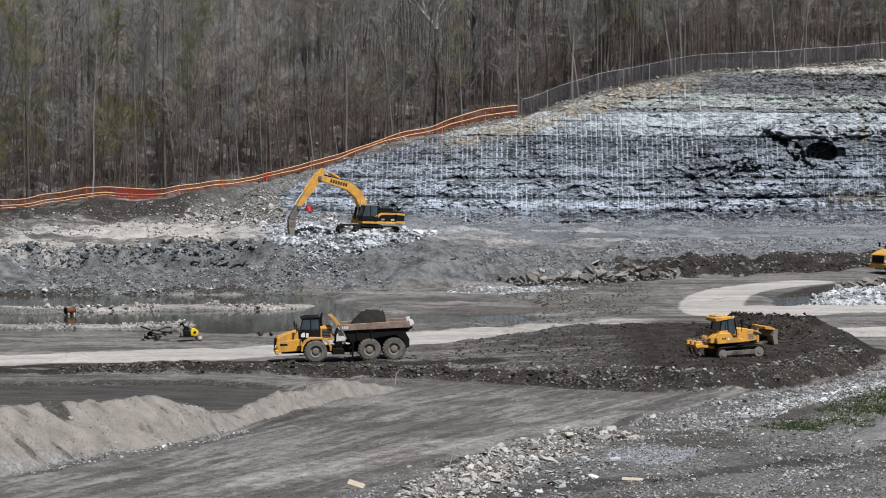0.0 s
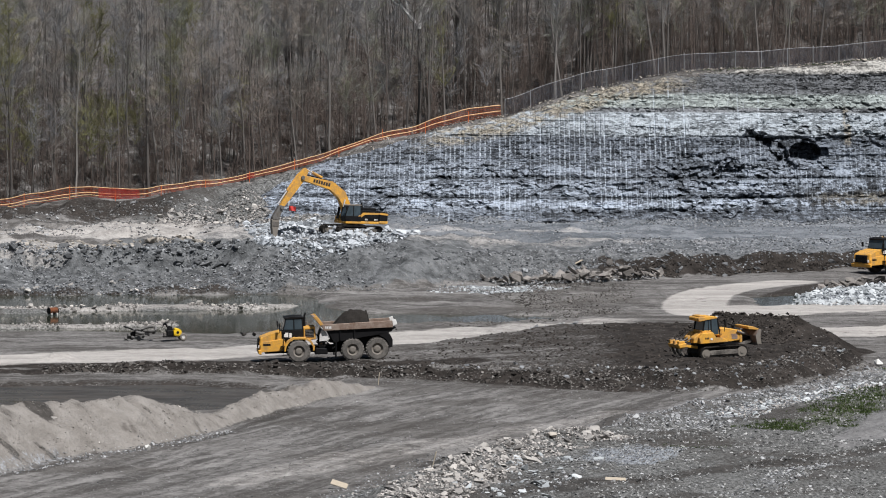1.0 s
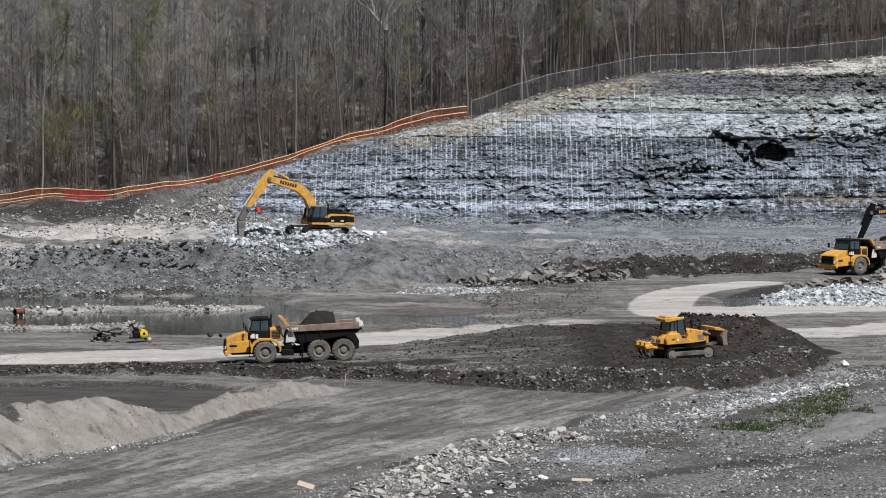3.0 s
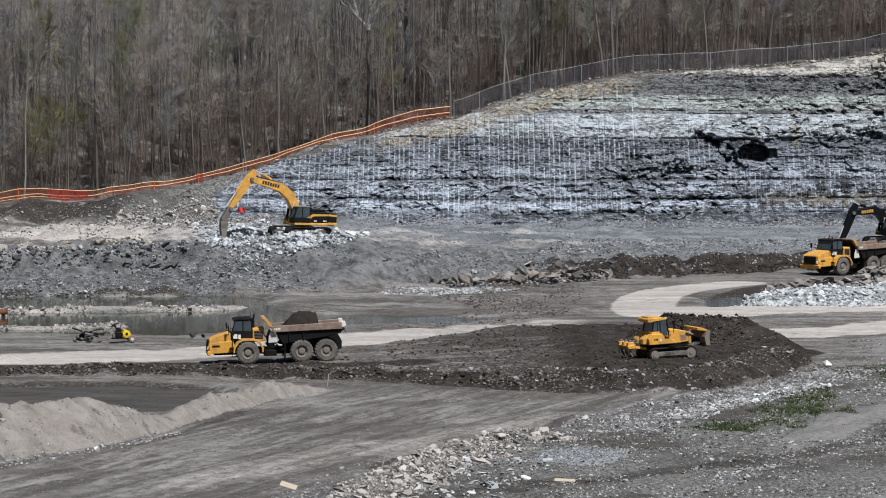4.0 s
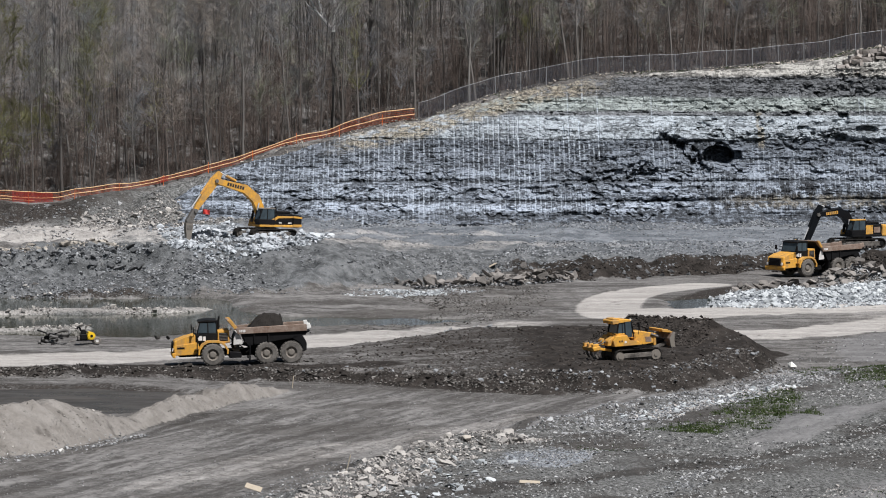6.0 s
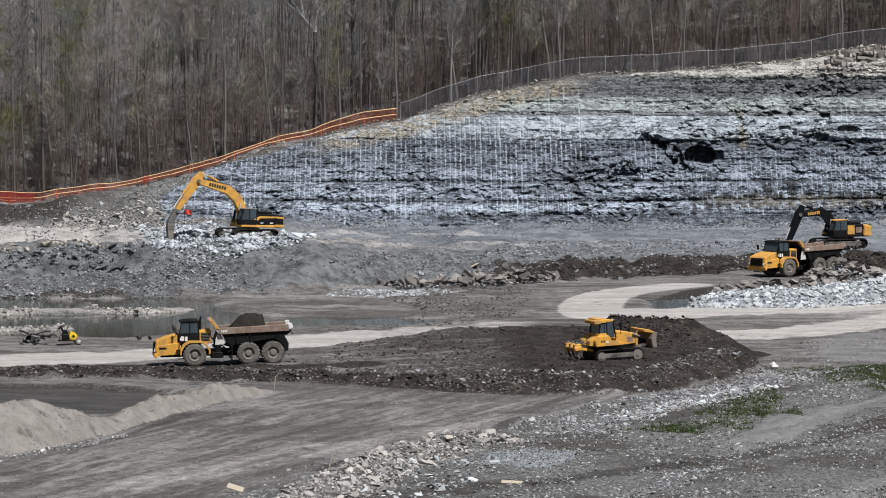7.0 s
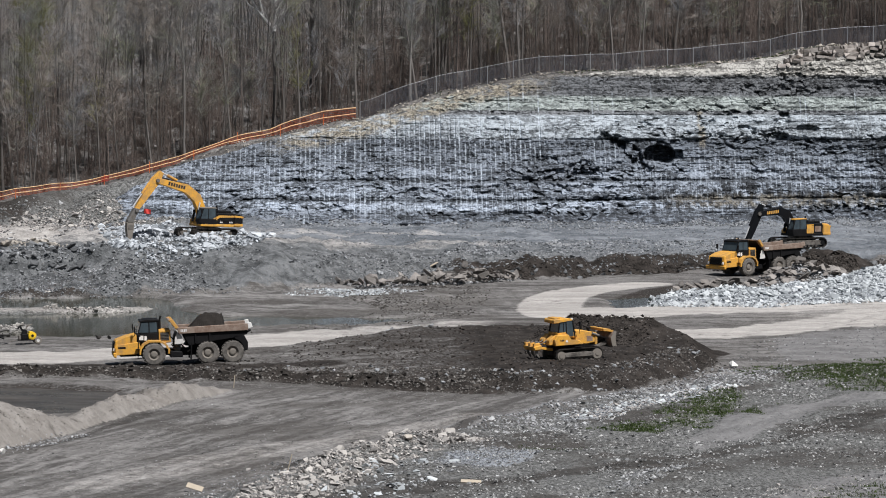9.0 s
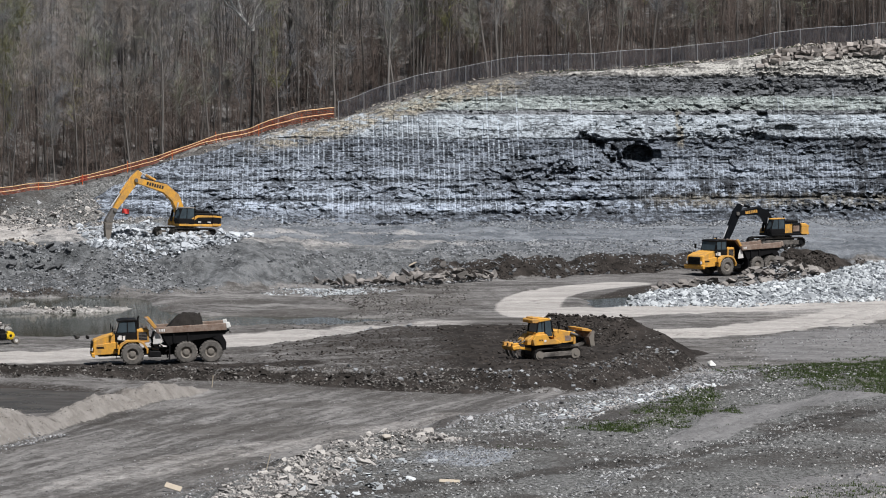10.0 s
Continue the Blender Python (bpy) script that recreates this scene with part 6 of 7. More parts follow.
    part("ram_rod", b, "chrome", k)
    for p in (Vector(boom[0][-1]), e2):
        part("pivot", disc(p.x, yb, p.y, .20, .9), "steel", U)
    part("hose", join(*[rod((C.lerp(A, i / 4).x, yb + .2, (C.lerp(A, i / 4) + n * .45).y), (C.lerp(A, (i + 1) / 4).x, yb + .2, (C.lerp(A, (i + 1) / 4) + n * .45).y), .04, sides=6) for i in range(4)]), "black", U)
    if hammer:
        def from_tip(pts, half, bevel=.04):
            return prism([(e2.x + px, e2.y + pz) for px, pz in pts], yb - half, yb + half, bevel)
        h = part("hammer", from_tip([(-.32, .15), (.20, .26), (.98, -1.05), (.95, -1.30), (.30, -1.30)], .30), "steel", U, "grey dusty hydraulic rock breaker")
        part("hammer_body", from_tip([(.18, -1.28), (1.06, -1.28), (1.0, -2.15), (.86, -3.25), (.42, -3.25), (.28, -2.15)], .27), "rim", h)
        part("side_plate", from_tip([(.28, -1.5), (.96, -1.5), (.92, -2.0), (.34, -2.0)], .30, .01), "steel", h)
        part("chisel", rod((e2.x + .64, yb, e2.y - 3.2), (e2.x + .64, yb, e2.y - 4.5), .10, .06), "steel", h)
    else:
        prof = [(0, 0), (.15, -.75), (.75, -1.35), (1.55, -1.25), (1.75, -.95), (1.0, -1.1), (.55, -.75), (.35, 0)]
        bk = part("bucket", prism([(e2.x - x * .9, e2.y + z * .9 + .1) for x, z in prof], yb - .80, yb + .80, .03), "steel", U)
        for i in range(5):
            y = yb - .75 + i * .36
            part("tooth", prism([(e2.x - 1.4, e2.y - .95), (e2.x - 1.72, e2.y - .68), (e2.x - 1.5, e2.y - 1.08)], y, y + .13, .01), "steel", bk)
    return t


# ---- the machines on their ground ----
def ground_pose(x, y, heading, ahead, behind, lift=0.0):
    """Stand a machine on the land: tilt along its length from two points of the ground."""
    c, s = math.cos(radians(heading)), math.sin(radians(heading))
    za, zb = land_at(x + c * ahead, y + s * ahead), land_at(x - c * behind, y - s * behind)
    z = zb + (za - zb) * behind / (ahead + behind)
    return Matrix.Translation((x, y, z + lift)) @ Matrix.Rotation(radians(heading), 4, "Z") @ Matrix.Rotation(-math.atan2(za - zb, ahead + behind), 4, "Y")


haul_pose = ground_pose(-17.3, 407.5, 185.5, 0.3, 6.3, -0.03)
haul = dump_truck(haul_pose, "yellow articulated dump truck with a grey scraped tray, carrying soil")


def soil_load(m):
    r = random.Random(3)
    bm = bmesh.new()
    bmesh.ops.create_grid(bm, x_segments=26, y_segments=14, size=1)
    for v in bm.verts:
        x, y = v.co.x, v.co.y
        h = float(np.interp(x, [-1, -.92, -.78, -.2, .12, .5, .76, 1], [0, .12, .95, 1, .97, .55, .2, 0])) * max(1 - abs(y) ** 2.4, 0)
        v.co = Vector((-4.25 + x * 1.75, y * 1.36, 2.50 + 1.52 * h ** .8 + .18 * noise.noise(Vector((x * 5, y * 4, 2))) * (h > .02)))
    me = bpy.data.meshes.new("soil_load")
    bm.to_mesh(me)
    bm.free()
    me.materials.append(MAT["soil_load"])
    ob = new("soil_load", me)
    ob.matrix_world = m
    tagged(ob, "heap of dark brown soil in the truck's tray", "soil")


soil_load(haul_pose)
loading = dump_truck(ground_pose(38.5, 525.0, 219, 0.3, 6.3, 0.02) @ Matrix.Rotation(radians(-3), 4, "Y"), "yellow articulated dump truck being loaded beside broken slabs", "body_steel")
dozer = bulldozer(ground_pose(16.6, 397.0, 21, 1.1, 2.1, -0.01))
BREAKER_BOOM = ([(.50, 1.9), (.68, 3.2), (1.20, 4.25), (2.45, 5.2), (5.85, 5.95)], [.34, .44, .48, .44, .27])
BREAKER_STICK = ([(5.35, 6.85), (5.95, 6.0), (7.2, 4.2), (8.15, 2.75)], [.26, .46, .34, .20])
breaker = excavator(ground_pose(-17.1, 534.5, 218, 2.3, 2.3, 0.0), "yellow excavator with a hydraulic rock breaker on broken stone", -11, BREAKER_BOOM, BREAKER_STICK, True, False, 1.0)
DIG_BOOM = ([(.55, 1.9), (.75, 2.8), (1.35, 3.75), (2.3, 4.15), (5.0, 3.9)], [.36, .46, .52, .42, .26])
DIG_STICK = ([(4.55, 4.95), (5.0, 4.0), (5.85, 2.1), (6.35, 0.9)], [.20, .46, .36, .22])
digger = excavator(ground_pose(46.3, 544.5, 201, 2.3, 2.3, -0.02), "dark-boomed excavator with yellow counterweight loading the truck", 4, DIG_BOOM, DIG_STICK, False, True, 0.94)


# ---- fences ----
def fence_line(x0, x1, step, back=0.0):
    """Points along the fence line, evenly spaced, on the ground."""
    xs = np.arange(x0, x1 + 1e-6, 0.25)
    ys = along(FENCE, xs, 1) + back
    s = np.concatenate([[0], np.cumsum(np.hypot(np.diff(xs), np.diff(ys)))])
    t = np.arange(0, s[-1], step)
    X, Y = np.interp(t, s, xs), np.interp(t, s, ys)
    return t, X, Y, land(X, Y)


def chain_link_fence():
    f = thing("chain_link_fence", Matrix(), "tall grey galvanised chain-link fence along the crest", "fence")
    H = 2.05
    t, X, Y, Z = fence_line(-0.9, 70, 3.0)
    for x, y, z in zip(X, Y, Z):
        part("post", join(rod((x, y, z - .3), (x, y, z + H + .04), .042, sides=8), rod((x, y, z + H + .04), (x, y, z + H + .10), .05, .02, sides=8)), "galv", f)
    V, Fc = [], []
    t, X, Y, Z = fence_line(-0.9, 69.8, 0.5)
    # straighten the sag of the ground between posts a little
    k = np.ones(7) / 7
    Zs = np.convolve(np.pad(Z, 3, mode="edge"), k, "valid")
    tube(V, Fc, [(x, y, z + H) for x, y, z in zip(X, Y, Zs)], [.032] * len(X), 5)
    me = quick_mesh("top_rail", V, Fc)
    me.materials.append(MAT["galv"])
    o = new("top_rail", me)
    o.parent = f
    # woven wire
    V, Fc = [], []
    end = t[-1]
    for a in np.arange(-H, end, 0.095):
        for sgn in (1, -1):
            pts = []
            for h in (0.0, .5, 1.0):
                s = a + h * H if sgn > 0 else a + H - h * H
                s = min(max(s, 0), end)
                pts.append((np.interp(s, t, X), np.interp(s, t, Y), np.interp(s, t, Zs) + .03 + h * (H - .05)))
            if abs(pts[0][0] - pts[2][0]) > .2:
                tube(V, Fc, pts, [.0068] * 3, 3)
    me = quick_mesh("wire_mesh", V, Fc)
    me.materials.append(MAT["wire"])
    o = tagged(new("wire_mesh", me), kind="stuff")
    o.parent = f


def barrier_fence():
    f = thing("barrier_fence", Matrix(), "sagging orange plastic mesh barrier with pale tapes on stakes", "fence")
    r = random.Random(21)
    t, X, Y, Z = fence_line(-66, -1.2, 5.2, -0.3)
    for x, y, z in zip(X, Y, Z):
        part("stake", rod((x, y, z - .2), (x + r.uniform(-.08, .08), y, z + float(np.interp(x, [-52, -35], [1.65, 1.25]))), .035, sides=6), "orange", f)
    t, X, Y, Z = fence_line(-66, -1.2, 0.65, -0.3)
    sag = np.array([.09 * math.sin(math.pi * ((s / 5.2) % 1)) * (0.4 + vnoise(np.array([s / 5.2 // 1]), np.array([0.5]), 7)[0]) for s in t])
    lean = 0.16 * fbm(t / 14, t * 0, 8, 2)
    Z = np.convolve(np.pad(Z, 4, mode="edge"), np.ones(9) / 9, "valid")
    top = Z + np.interp(X, [-52, -35, -11, -8], [1.55, 1.10, 1.10, 1.5]) - sag + lean
    low = Z + 0.12 + 0.5 * np.abs(fbm(t / 6, t * 0 + 4, 9, 3))
    def band(name, mt, z, hh, th=.012, last=9e9):
        V, Fc = [], []
        n = int((X < last).sum())
        for x, y, zz in zip(X[:n], Y[:n], z[:n]):
            V += [(x, y - th, zz - hh), (x, y - th, zz + hh), (x, y + th, zz + hh), (x, y + th, zz - hh)]
        for i in range(n - 1):
            for k in range(4):
                a, b = i * 4 + k, i * 4 + (k + 1) % 4
                Fc.append((a, b, b + 4, a + 4))
        me = quick_mesh(name, V, Fc)
        me.materials.append(MAT[mt])
        o = new(name, me)
        o.parent = f
    band("tape", "tape", top, .045)
    band("tape", "tape", top * .45 + low * .55, .045)
    for h in np.linspace(.06, .94, 7):
        band("mesh_strand", "net", low + (top - low) * h, .022, .006)
    band("tape", "tape", top * .2 + low * .8, .035, .012, -44)
    for x0, x1 in ((-47.2, -42.6), (-30.5, -29.6)):
        V, Fc = [], []
        for s in np.arange(0, t[-1], .05):
            x, y, a, b = (np.interp(s, t, q) for q in (X, Y, low, top))
            if x0 < x < x1:
                tube(V, Fc, [(x, y - .03, a), (x, y - .03, b)], [.014, .014], 3)
        me = quick_mesh("red_panel", V, Fc)
        me.materials.append(MAT["red"])
        o = tagged(new("red_panel", me), "red netting panel", kind="stuff")
        o.parent = f
    V, Fc = [], []
    for i, s in enumerate(np.arange(0, t[-1], .16)):
        x, y, a, b = (np.interp(s, t, q) for q in (X, Y, low, top))
        tube(V, Fc, [(x, y + .01, a), (x, y + .01, b)], [.013, .013], 3)
    me = quick_mesh("upright_strand", V, Fc)
    me.materials.append(MAT["net"])
    o = tagged(new("upright_strand", me), kind="stuff")
    o.parent = f


MAT["chip_rest"] = stone_material("pale_chip_rest", (.05, .05, .049), (.58, .58, .57), single=False, skew=2.2)
MAT["white_boulder"] = stone_material("whitish_boulder", (.56, .55, .52), (.78, .77, .74))
MAT["pump_yellow"] = paint_material("bright_yellow_pump_paint", (.85, .56, .02), 0.45, (.3, .22, .1), 0.4)
MAT["sand_rest"] = stone_material("sand_lumps_rest", (.16, .147, .132), (.36, .335, .305), single=False)
MAT["tape"] = paint_material("sun_bleached_orange_tape", (.86, .58, .31), 0.6, (.68, .42, .24), 0.5)
MAT["net"] = paint_material("orange_red_plastic_mesh", (.34, .070, .032), 0.6, (.16, .07, .045), 0.6)
chain_link_fence()
barrier_fence()


# ---- stones ----
def rock_shape(seed, flat=0.7, angular=True):
    r = random.Random(seed)
    bm = bmesh.new()
    n = 11 if angular else 16
    for _ in range(n):
        v = Vector((r.gauss(0, 1), r.gauss(0, 1), r.gauss(0, 1))).normalized() * r.uniform(.75, 1.0)
        bm.verts.new((v.x * .5, v.y * r.uniform(.35, .5), v.z * .5 * flat))
    res = bmesh.ops.convex_hull(bm, input=bm.verts)
    bmesh.ops.delete(bm, geom=[e for e in res["geom_interior"] if isinstance(e, bmesh.types.BMVert)], context="VERTS")
    bmesh.ops.triangulate(bm, faces=bm.faces)
    bmesh.ops.recalc_face_normals(bm, faces=bm.faces)
    bm.verts.index_update()
    v = np.array([tuple(q.co) for q in bm.verts])
    f = np.array([[q.index for q in t.verts] for t in bm.faces])
    bm.free()
    return v, f


def pebble_shape(seed):
    """A small angular chip of six faces."""
    r = random.Random(900 + seed)
    v = np.array([(.5, 0, 0), (-.5, 0, 0), (0, .45, 0), (0, -.45, 0), (0, 0, .42)]) * np.array([[r.uniform(.7, 1.2)] for _ in range(5)]) + np.array([[r.uniform(-.14, .14) for _ in range(3)] for _ in range(5)])
    f = np.array([(0, 2, 4), (2, 1, 4), (1, 3, 4), (3, 0, 4), (2, 0, 3), (1, 2, 3)])
    return v, f


STONES = [rock_shape(i) for i in range(14)]
PEBBLES = [pebble_shape(i) for i in range(10)]
SLABS = [rock_shape(100 + i, 0.30) for i in range(10)]


def stone_field(name, label, sampler, n_parts, n_rest, big, small, mat, mat_rest, shapes, seed, sink=0.25, group=""):
    """Loose stones: the larger ones singly, the small ones joined."""
    r = random.Random(seed)
    top = thing(name, Matrix(), label, "rubble", group)
    meshes = []
    for v, f in shapes:
        me = quick_mesh("stone", v, f, True)
        me.materials.append(MAT[mat])
        meshes.append(me)

    def spots(n):
        p = [sampler(r) for _ in range(n)]
        X, Y = np.array([q[0] for q in p]), np.array([q[1] for q in p])
        return X, Y, land(X, Y) + np.array([q[2] if len(q) > 2 else 0.0 for q in p])
    if n_parts:
        for x, y, z in zip(*spots(n_parts)):
            s = big[0] + (big[1] - big[0]) * r.random() ** 2.2
            o = new("stone", r.choice(meshes))
            o.parent = top
            o.matrix_local = pose(x, y, z + s * (.32 - sink), r.uniform(-35, 35), r.uniform(-35, 35), r.uniform(0, 360)) @ Matrix.Diagonal((s, s * r.uniform(.7, 1), s * r.uniform(.6, 1), 1))
    if n_rest:
        Vs, Fs, k = [], [], 0
        for x, y, z in zip(*spots(n_rest)):
            s = small[0] + (small[1] - small[0]) * r.random() ** 2.0
            v, f = r.choice(shapes if s > .42 else PEBBLES)
            M = np.array(pose(x, y, z + s * (.3 - sink), r.uniform(-40, 40), r.uniform(-40, 40), r.uniform(0, 360)))
            Vs.append((v * s * np.array([1, r.uniform(.7, 1), r.uniform(.6, 1)])) @ M[:3, :3].T + M[:3, 3])
            Fs.append(f + k)
            k += len(v)
        me = quick_mesh("gravel", np.concatenate(Vs), np.concatenate(Fs), True)
        me.materials.append(MAT[mat_rest])
        o = tagged(new("gravel", me), kind="stuff")
        o.parent = top
    return top


def in_poly(poly, lo=0.0, even=False, off=None, clear=5.5):
    xs, ys = [p[0] for p in poly], [p[1] for p in poly]

    pool = []

    def f(r):
        if not pool:
            g = np.random.RandomState(r.randrange(1 << 30))
            x, y = g.uniform(min(xs), max(xs), 60000), g.uniform(min(ys), max(ys), 60000)
            k = (area(x, y, poly) > lo) & (vnoise(x / 2.6, y / 5, 77) * .6 + vnoise(x / 9, y / 16, 78) * .4 + g.uniform(-.2, .2, 60000) > (-1 if even else .42))
            if off is not None:
                k &= line_dist(x, y, off)[0] > clear
            pool.extend(zip(x[k].tolist(), y[k].tolist()))
        return pool.pop()
    return f


def by_line(pts, left, right, power=1.0):
    """Beside a polyline: from left to right metres across, with more towards the line."""
    p = np.array(pts, float)
    seg = np.hypot(*np.diff(p, axis=0).T)
    c = np.concatenate([[0], np.cumsum(seg)])

    def f(r):
        s = r.uniform(0, c[-1])
        x, y = np.interp(s, c, p[:, 0]), np.interp(s, c, p[:, 1])
        i = min(int(np.searchsorted(c, s, "right")) - 1, len(seg) - 1)
        d = (p[i + 1] - p[i]) / seg[i]
        w = r.random() ** power
        k = left * w if r.random() < left / (left + right) else -right * w
        return x - d[1] * k, y + d[0] * k
    return f


def sparse(sampler, size, seed, least):
    """Thin a sampler into clusters with gaps between them."""
    def f(r):
        for _ in range(60):
            p = sampler(r)
            if float(vnoise(np.array([p[0] / size]), np.array([p[1] / size]), seed)[0]) + r.uniform(-.12, .12) > least:
                break
        return p
    return f


PILE_SEEN = [(24.0, 477.0), (27.3, 489), (32, 491.5), (37, 494.5), (43, 502), (48, 510.5), (62, 515), (66, 494), (51.9, 485), (38.2, 477)]
stone_field("stone_pile", "long pile of pale broken limestone beside the haul road", in_poly(PILE_SEEN, 0, True), 300, 8500, (.7, 1.6), (.3, 1.0), "white_rock", "white_rest", STONES, 1)
BREAK = [(-26, 514), (-27.5, 532), (-29, 546), (-26, 555), (-19, 551), (-13, 542), (-10, 534), (-10, 524), (-12.5, 514), (-15, 509), (-19, 507), (-23, 508.5)]
stone_field("broken_rock", "freshly broken pale rock under the breaker", in_poly(BREAK, 0, True), 300, 5200, (.6, 1.7), (.25, .85), "fresh_rock", "fresh_rest", STONES, 2, 0.12)


def slab_spot(r):
    if r.random() < .55:
        t = r.random()
        return 30.5 + 14.5 * t + r.uniform(-1.2, 1.2), 496.5 + 16.5 * t ** 1.2 + r.uniform(-3.0, 3.0)
    a, w = r.uniform(0, 6.283), math.sqrt(r.random())
    return 44.5 + 4.6 * w * math.cos(a), 515.0 + 3.2 * w * math.sin(a), r.uniform(0, .55) * (1 - w)



stone_field("slab_heap", "heap of brown-grey broken slabs in front of the parked truck", slab_spot, 300, 2200, (.5, 2.0), (.15, .6), "brown_rock", "grey_rest", SLABS, 3, 0.0)
SLAB_B = [(-3, 507), (3, 511), (9, 516), (15, 519), (15, 515), (7, 509), (0, 504)]
stone_field("slab_heap", "scatter of tilted brown-grey slabs at the foot of the bank", in_poly(SLAB_B, 0, True), 210, 800, (.55, 2.0), (.15, .5), "brown_rock", "grey_rest", SLABS + STONES[:5], 4, -0.12)
PALE_PATCH = [(-9, 494), (-5, 501), (2, 503), (6, 501), (2, 494), (-4, 491)]
stone_field("pale_rubble", "patch of whitish rubble beside the pond", in_poly(PALE_PATCH), 120, 1500, (.35, .8), (.12, .4), "white_rock", "white_rest", STONES, 5)
stone_field("rubble_bank", "bank of mixed grey and buff rubble at the gravel's edge", by_line(BANK_LINE, 1.4, 3.4, 1.0), 300, 7000, (.32, 1.25), (.06, .38), "buff_rock", "buff_rest", STONES + SLABS, 6)
stone_field("rubble_bank", "strip of pale angular gravel and stones", by_line(RUBBLE[5:], 1.0, 6.0, 1.1), 220, 7500, (.25, .75), (.06, .30), "grey_rock", "grey_rest", STONES + SLABS, 7)
stone_field("white_rubble", "band of whitish broken stone along the grass", by_line(WHITE_RIM, 1.3, 2.4, 0.9), 170, 1900, (.28, .9), (.06, .30), "white_rock", "buff_rest", STONES + SLABS, 41)
stone_field("white_rubble", "patch of bluish white chips on the gravel", by_line([(4.5, 321), (7.6, 327), (10.5, 333)], 2.6, 2.6, 0.9), 0, 2200, (1, 1), (.05, .22), "white_rock", "slate_rest", STONES, 42)
stone_field("rubble_bank", "low line of grey stones beside the wheel track", by_line([(12.4, 300), (15, 306), (17, 312.6), (20.5, 321)], 1.2, 1.2, 0.9), 60, 1200, (.22, .7), (.06, .26), "grey_rock", "grey_rest", STONES + SLABS, 43)
stone_field("rubble_bank", "loose large pale stones at the bank's near end", by_line([(-1, 299), (1, 312), (4, 324)], 3.0, 3.0, 1.0), 60, 500, (.35, 1.1), (.1, .35), "white_rock", "grey_rest", STONES + SLABS, 44)
stone_field("rubble_bank", "sparse stones on dark gravel before the bank", by_line([(-11.5, 297), (-9, 306), (-6, 318), (-3, 329)], 2.5, 3.5, 1.0), 60, 1800, (.2, .6), (.05, .22), "buff_rock", "grey_rest", STONES + SLABS, 50)
NEAR_GRAVEL = [(-11, 300), (0, 330), (12, 352), (22, 376), (30, 398), (46, 400), (44, 370), (34, 318), (28, 296)]
stone_field("loose_gravel", "scattered small grey stones on the gravel flat", in_poly(NEAR_GRAVEL, 0, False, SWATH[1:], 2.6), 200, 17000, (.2, .5), (.07, .32), "grey_rock", "chip_rest", STONES, 8)
stone_field("fill_stones", "grey stones and clods on the dark soil's edge", by_line(FILL[:8], 4.5, 1.2, 0.9), 220, 5000, (.2, .65), (.07, .32), "slate_rock", "brown_rest", STONES, 9)
stone_field("soil_clods", "dark clods on the soil heap", in_poly(FILL, 0.3), 110, 3200, (.25, .65), (.08, .40), "clod", "soil_clod", STONES, 10)
stone_field("soil_clods", "dark crumbled clods over the soil heap", by_line([(13.5, 419), (23.5, 417)], 8.0, 8.0, 0.8), 140, 4500, (.3, .75), (.10, .5), "clod", "soil_clod", STONES, 51)
stone_field("loose_gravel", "pale chips on olive gravel at the ground's near corner", in_poly([(22, 296), (25.5, 311), (33, 321), (44, 319), (44, 296)]), 30, 2600, (.2, .6), (.06, .26), "buff_rock", "buff_rest", STONES + SLABS, 52)
BANK = [(p[0], p[1] - 1) for p in TOE[1:8]] + [(e[0], e[1] + 3) for e in EDGE[5:0:-1]]
stone_field("bank_rubble", "blue-grey rubble on the bank below the bench", in_poly(BANK), 260, 11000, (.3, 1.0), (.08, .46), "slate_rock", "bank_rest", STONES, 11)
stone_field("bank_rubble", "dark broken stone tumbled down the bank", by_line([(-21.5, 497), (-20.5, 505)], 3.0, 3.0, 0.9), 90, 900, (.35, 1.0), (.12, .5), "slate_rock", "bank_rest", STONES, 54)
stone_field("spit_stones", "line of pale stones across the pond", sparse(by_line(SPIT_1, 1.7, 1.7, 1.2), 4.0, 91, .46), 120, 1000, (.3, .95), (.1, .4), "buff_rock", "buff_rest", STONES, 12, 0.12)
stone_field("spit_stones", "low line of pale stones in the shallows", sparse(by_line(SPIT_2[1:], 1.2, 1.2, 1.0), 3.0, 92, .40), 70, 600, (.25, .7), (.1, .33), "buff_rock", "buff_rest", STONES, 13, 0.12)
FOOTING = [(f[0], f[1] - 7.0) for f in FOOT[3:8]] + [(f[0], f[1] + 0.5) for f in FOOT[7:2:-1]]
stone_field("talus", "blue-grey broken stone along the face's foot", in_poly(FOOTING), 200, 6000, (.35, 1.0), (.1, .45), "slate_rock", "slate_rest", STONES, 14)
HILLSIDE = [(-58, 530), (-58, 566), (-40, 572), (-30, 579), (-16, 581.5), (-20, 570), (-28, 552), (-34, 525)]
stone_field("hillside_rubble", "loose grey stones on the slope below the barrier", in_poly(HILLSIDE), 160, 5500, (.35, 1.0), (.1, .5), "grey_rock", "dull_rest", STONES, 15)


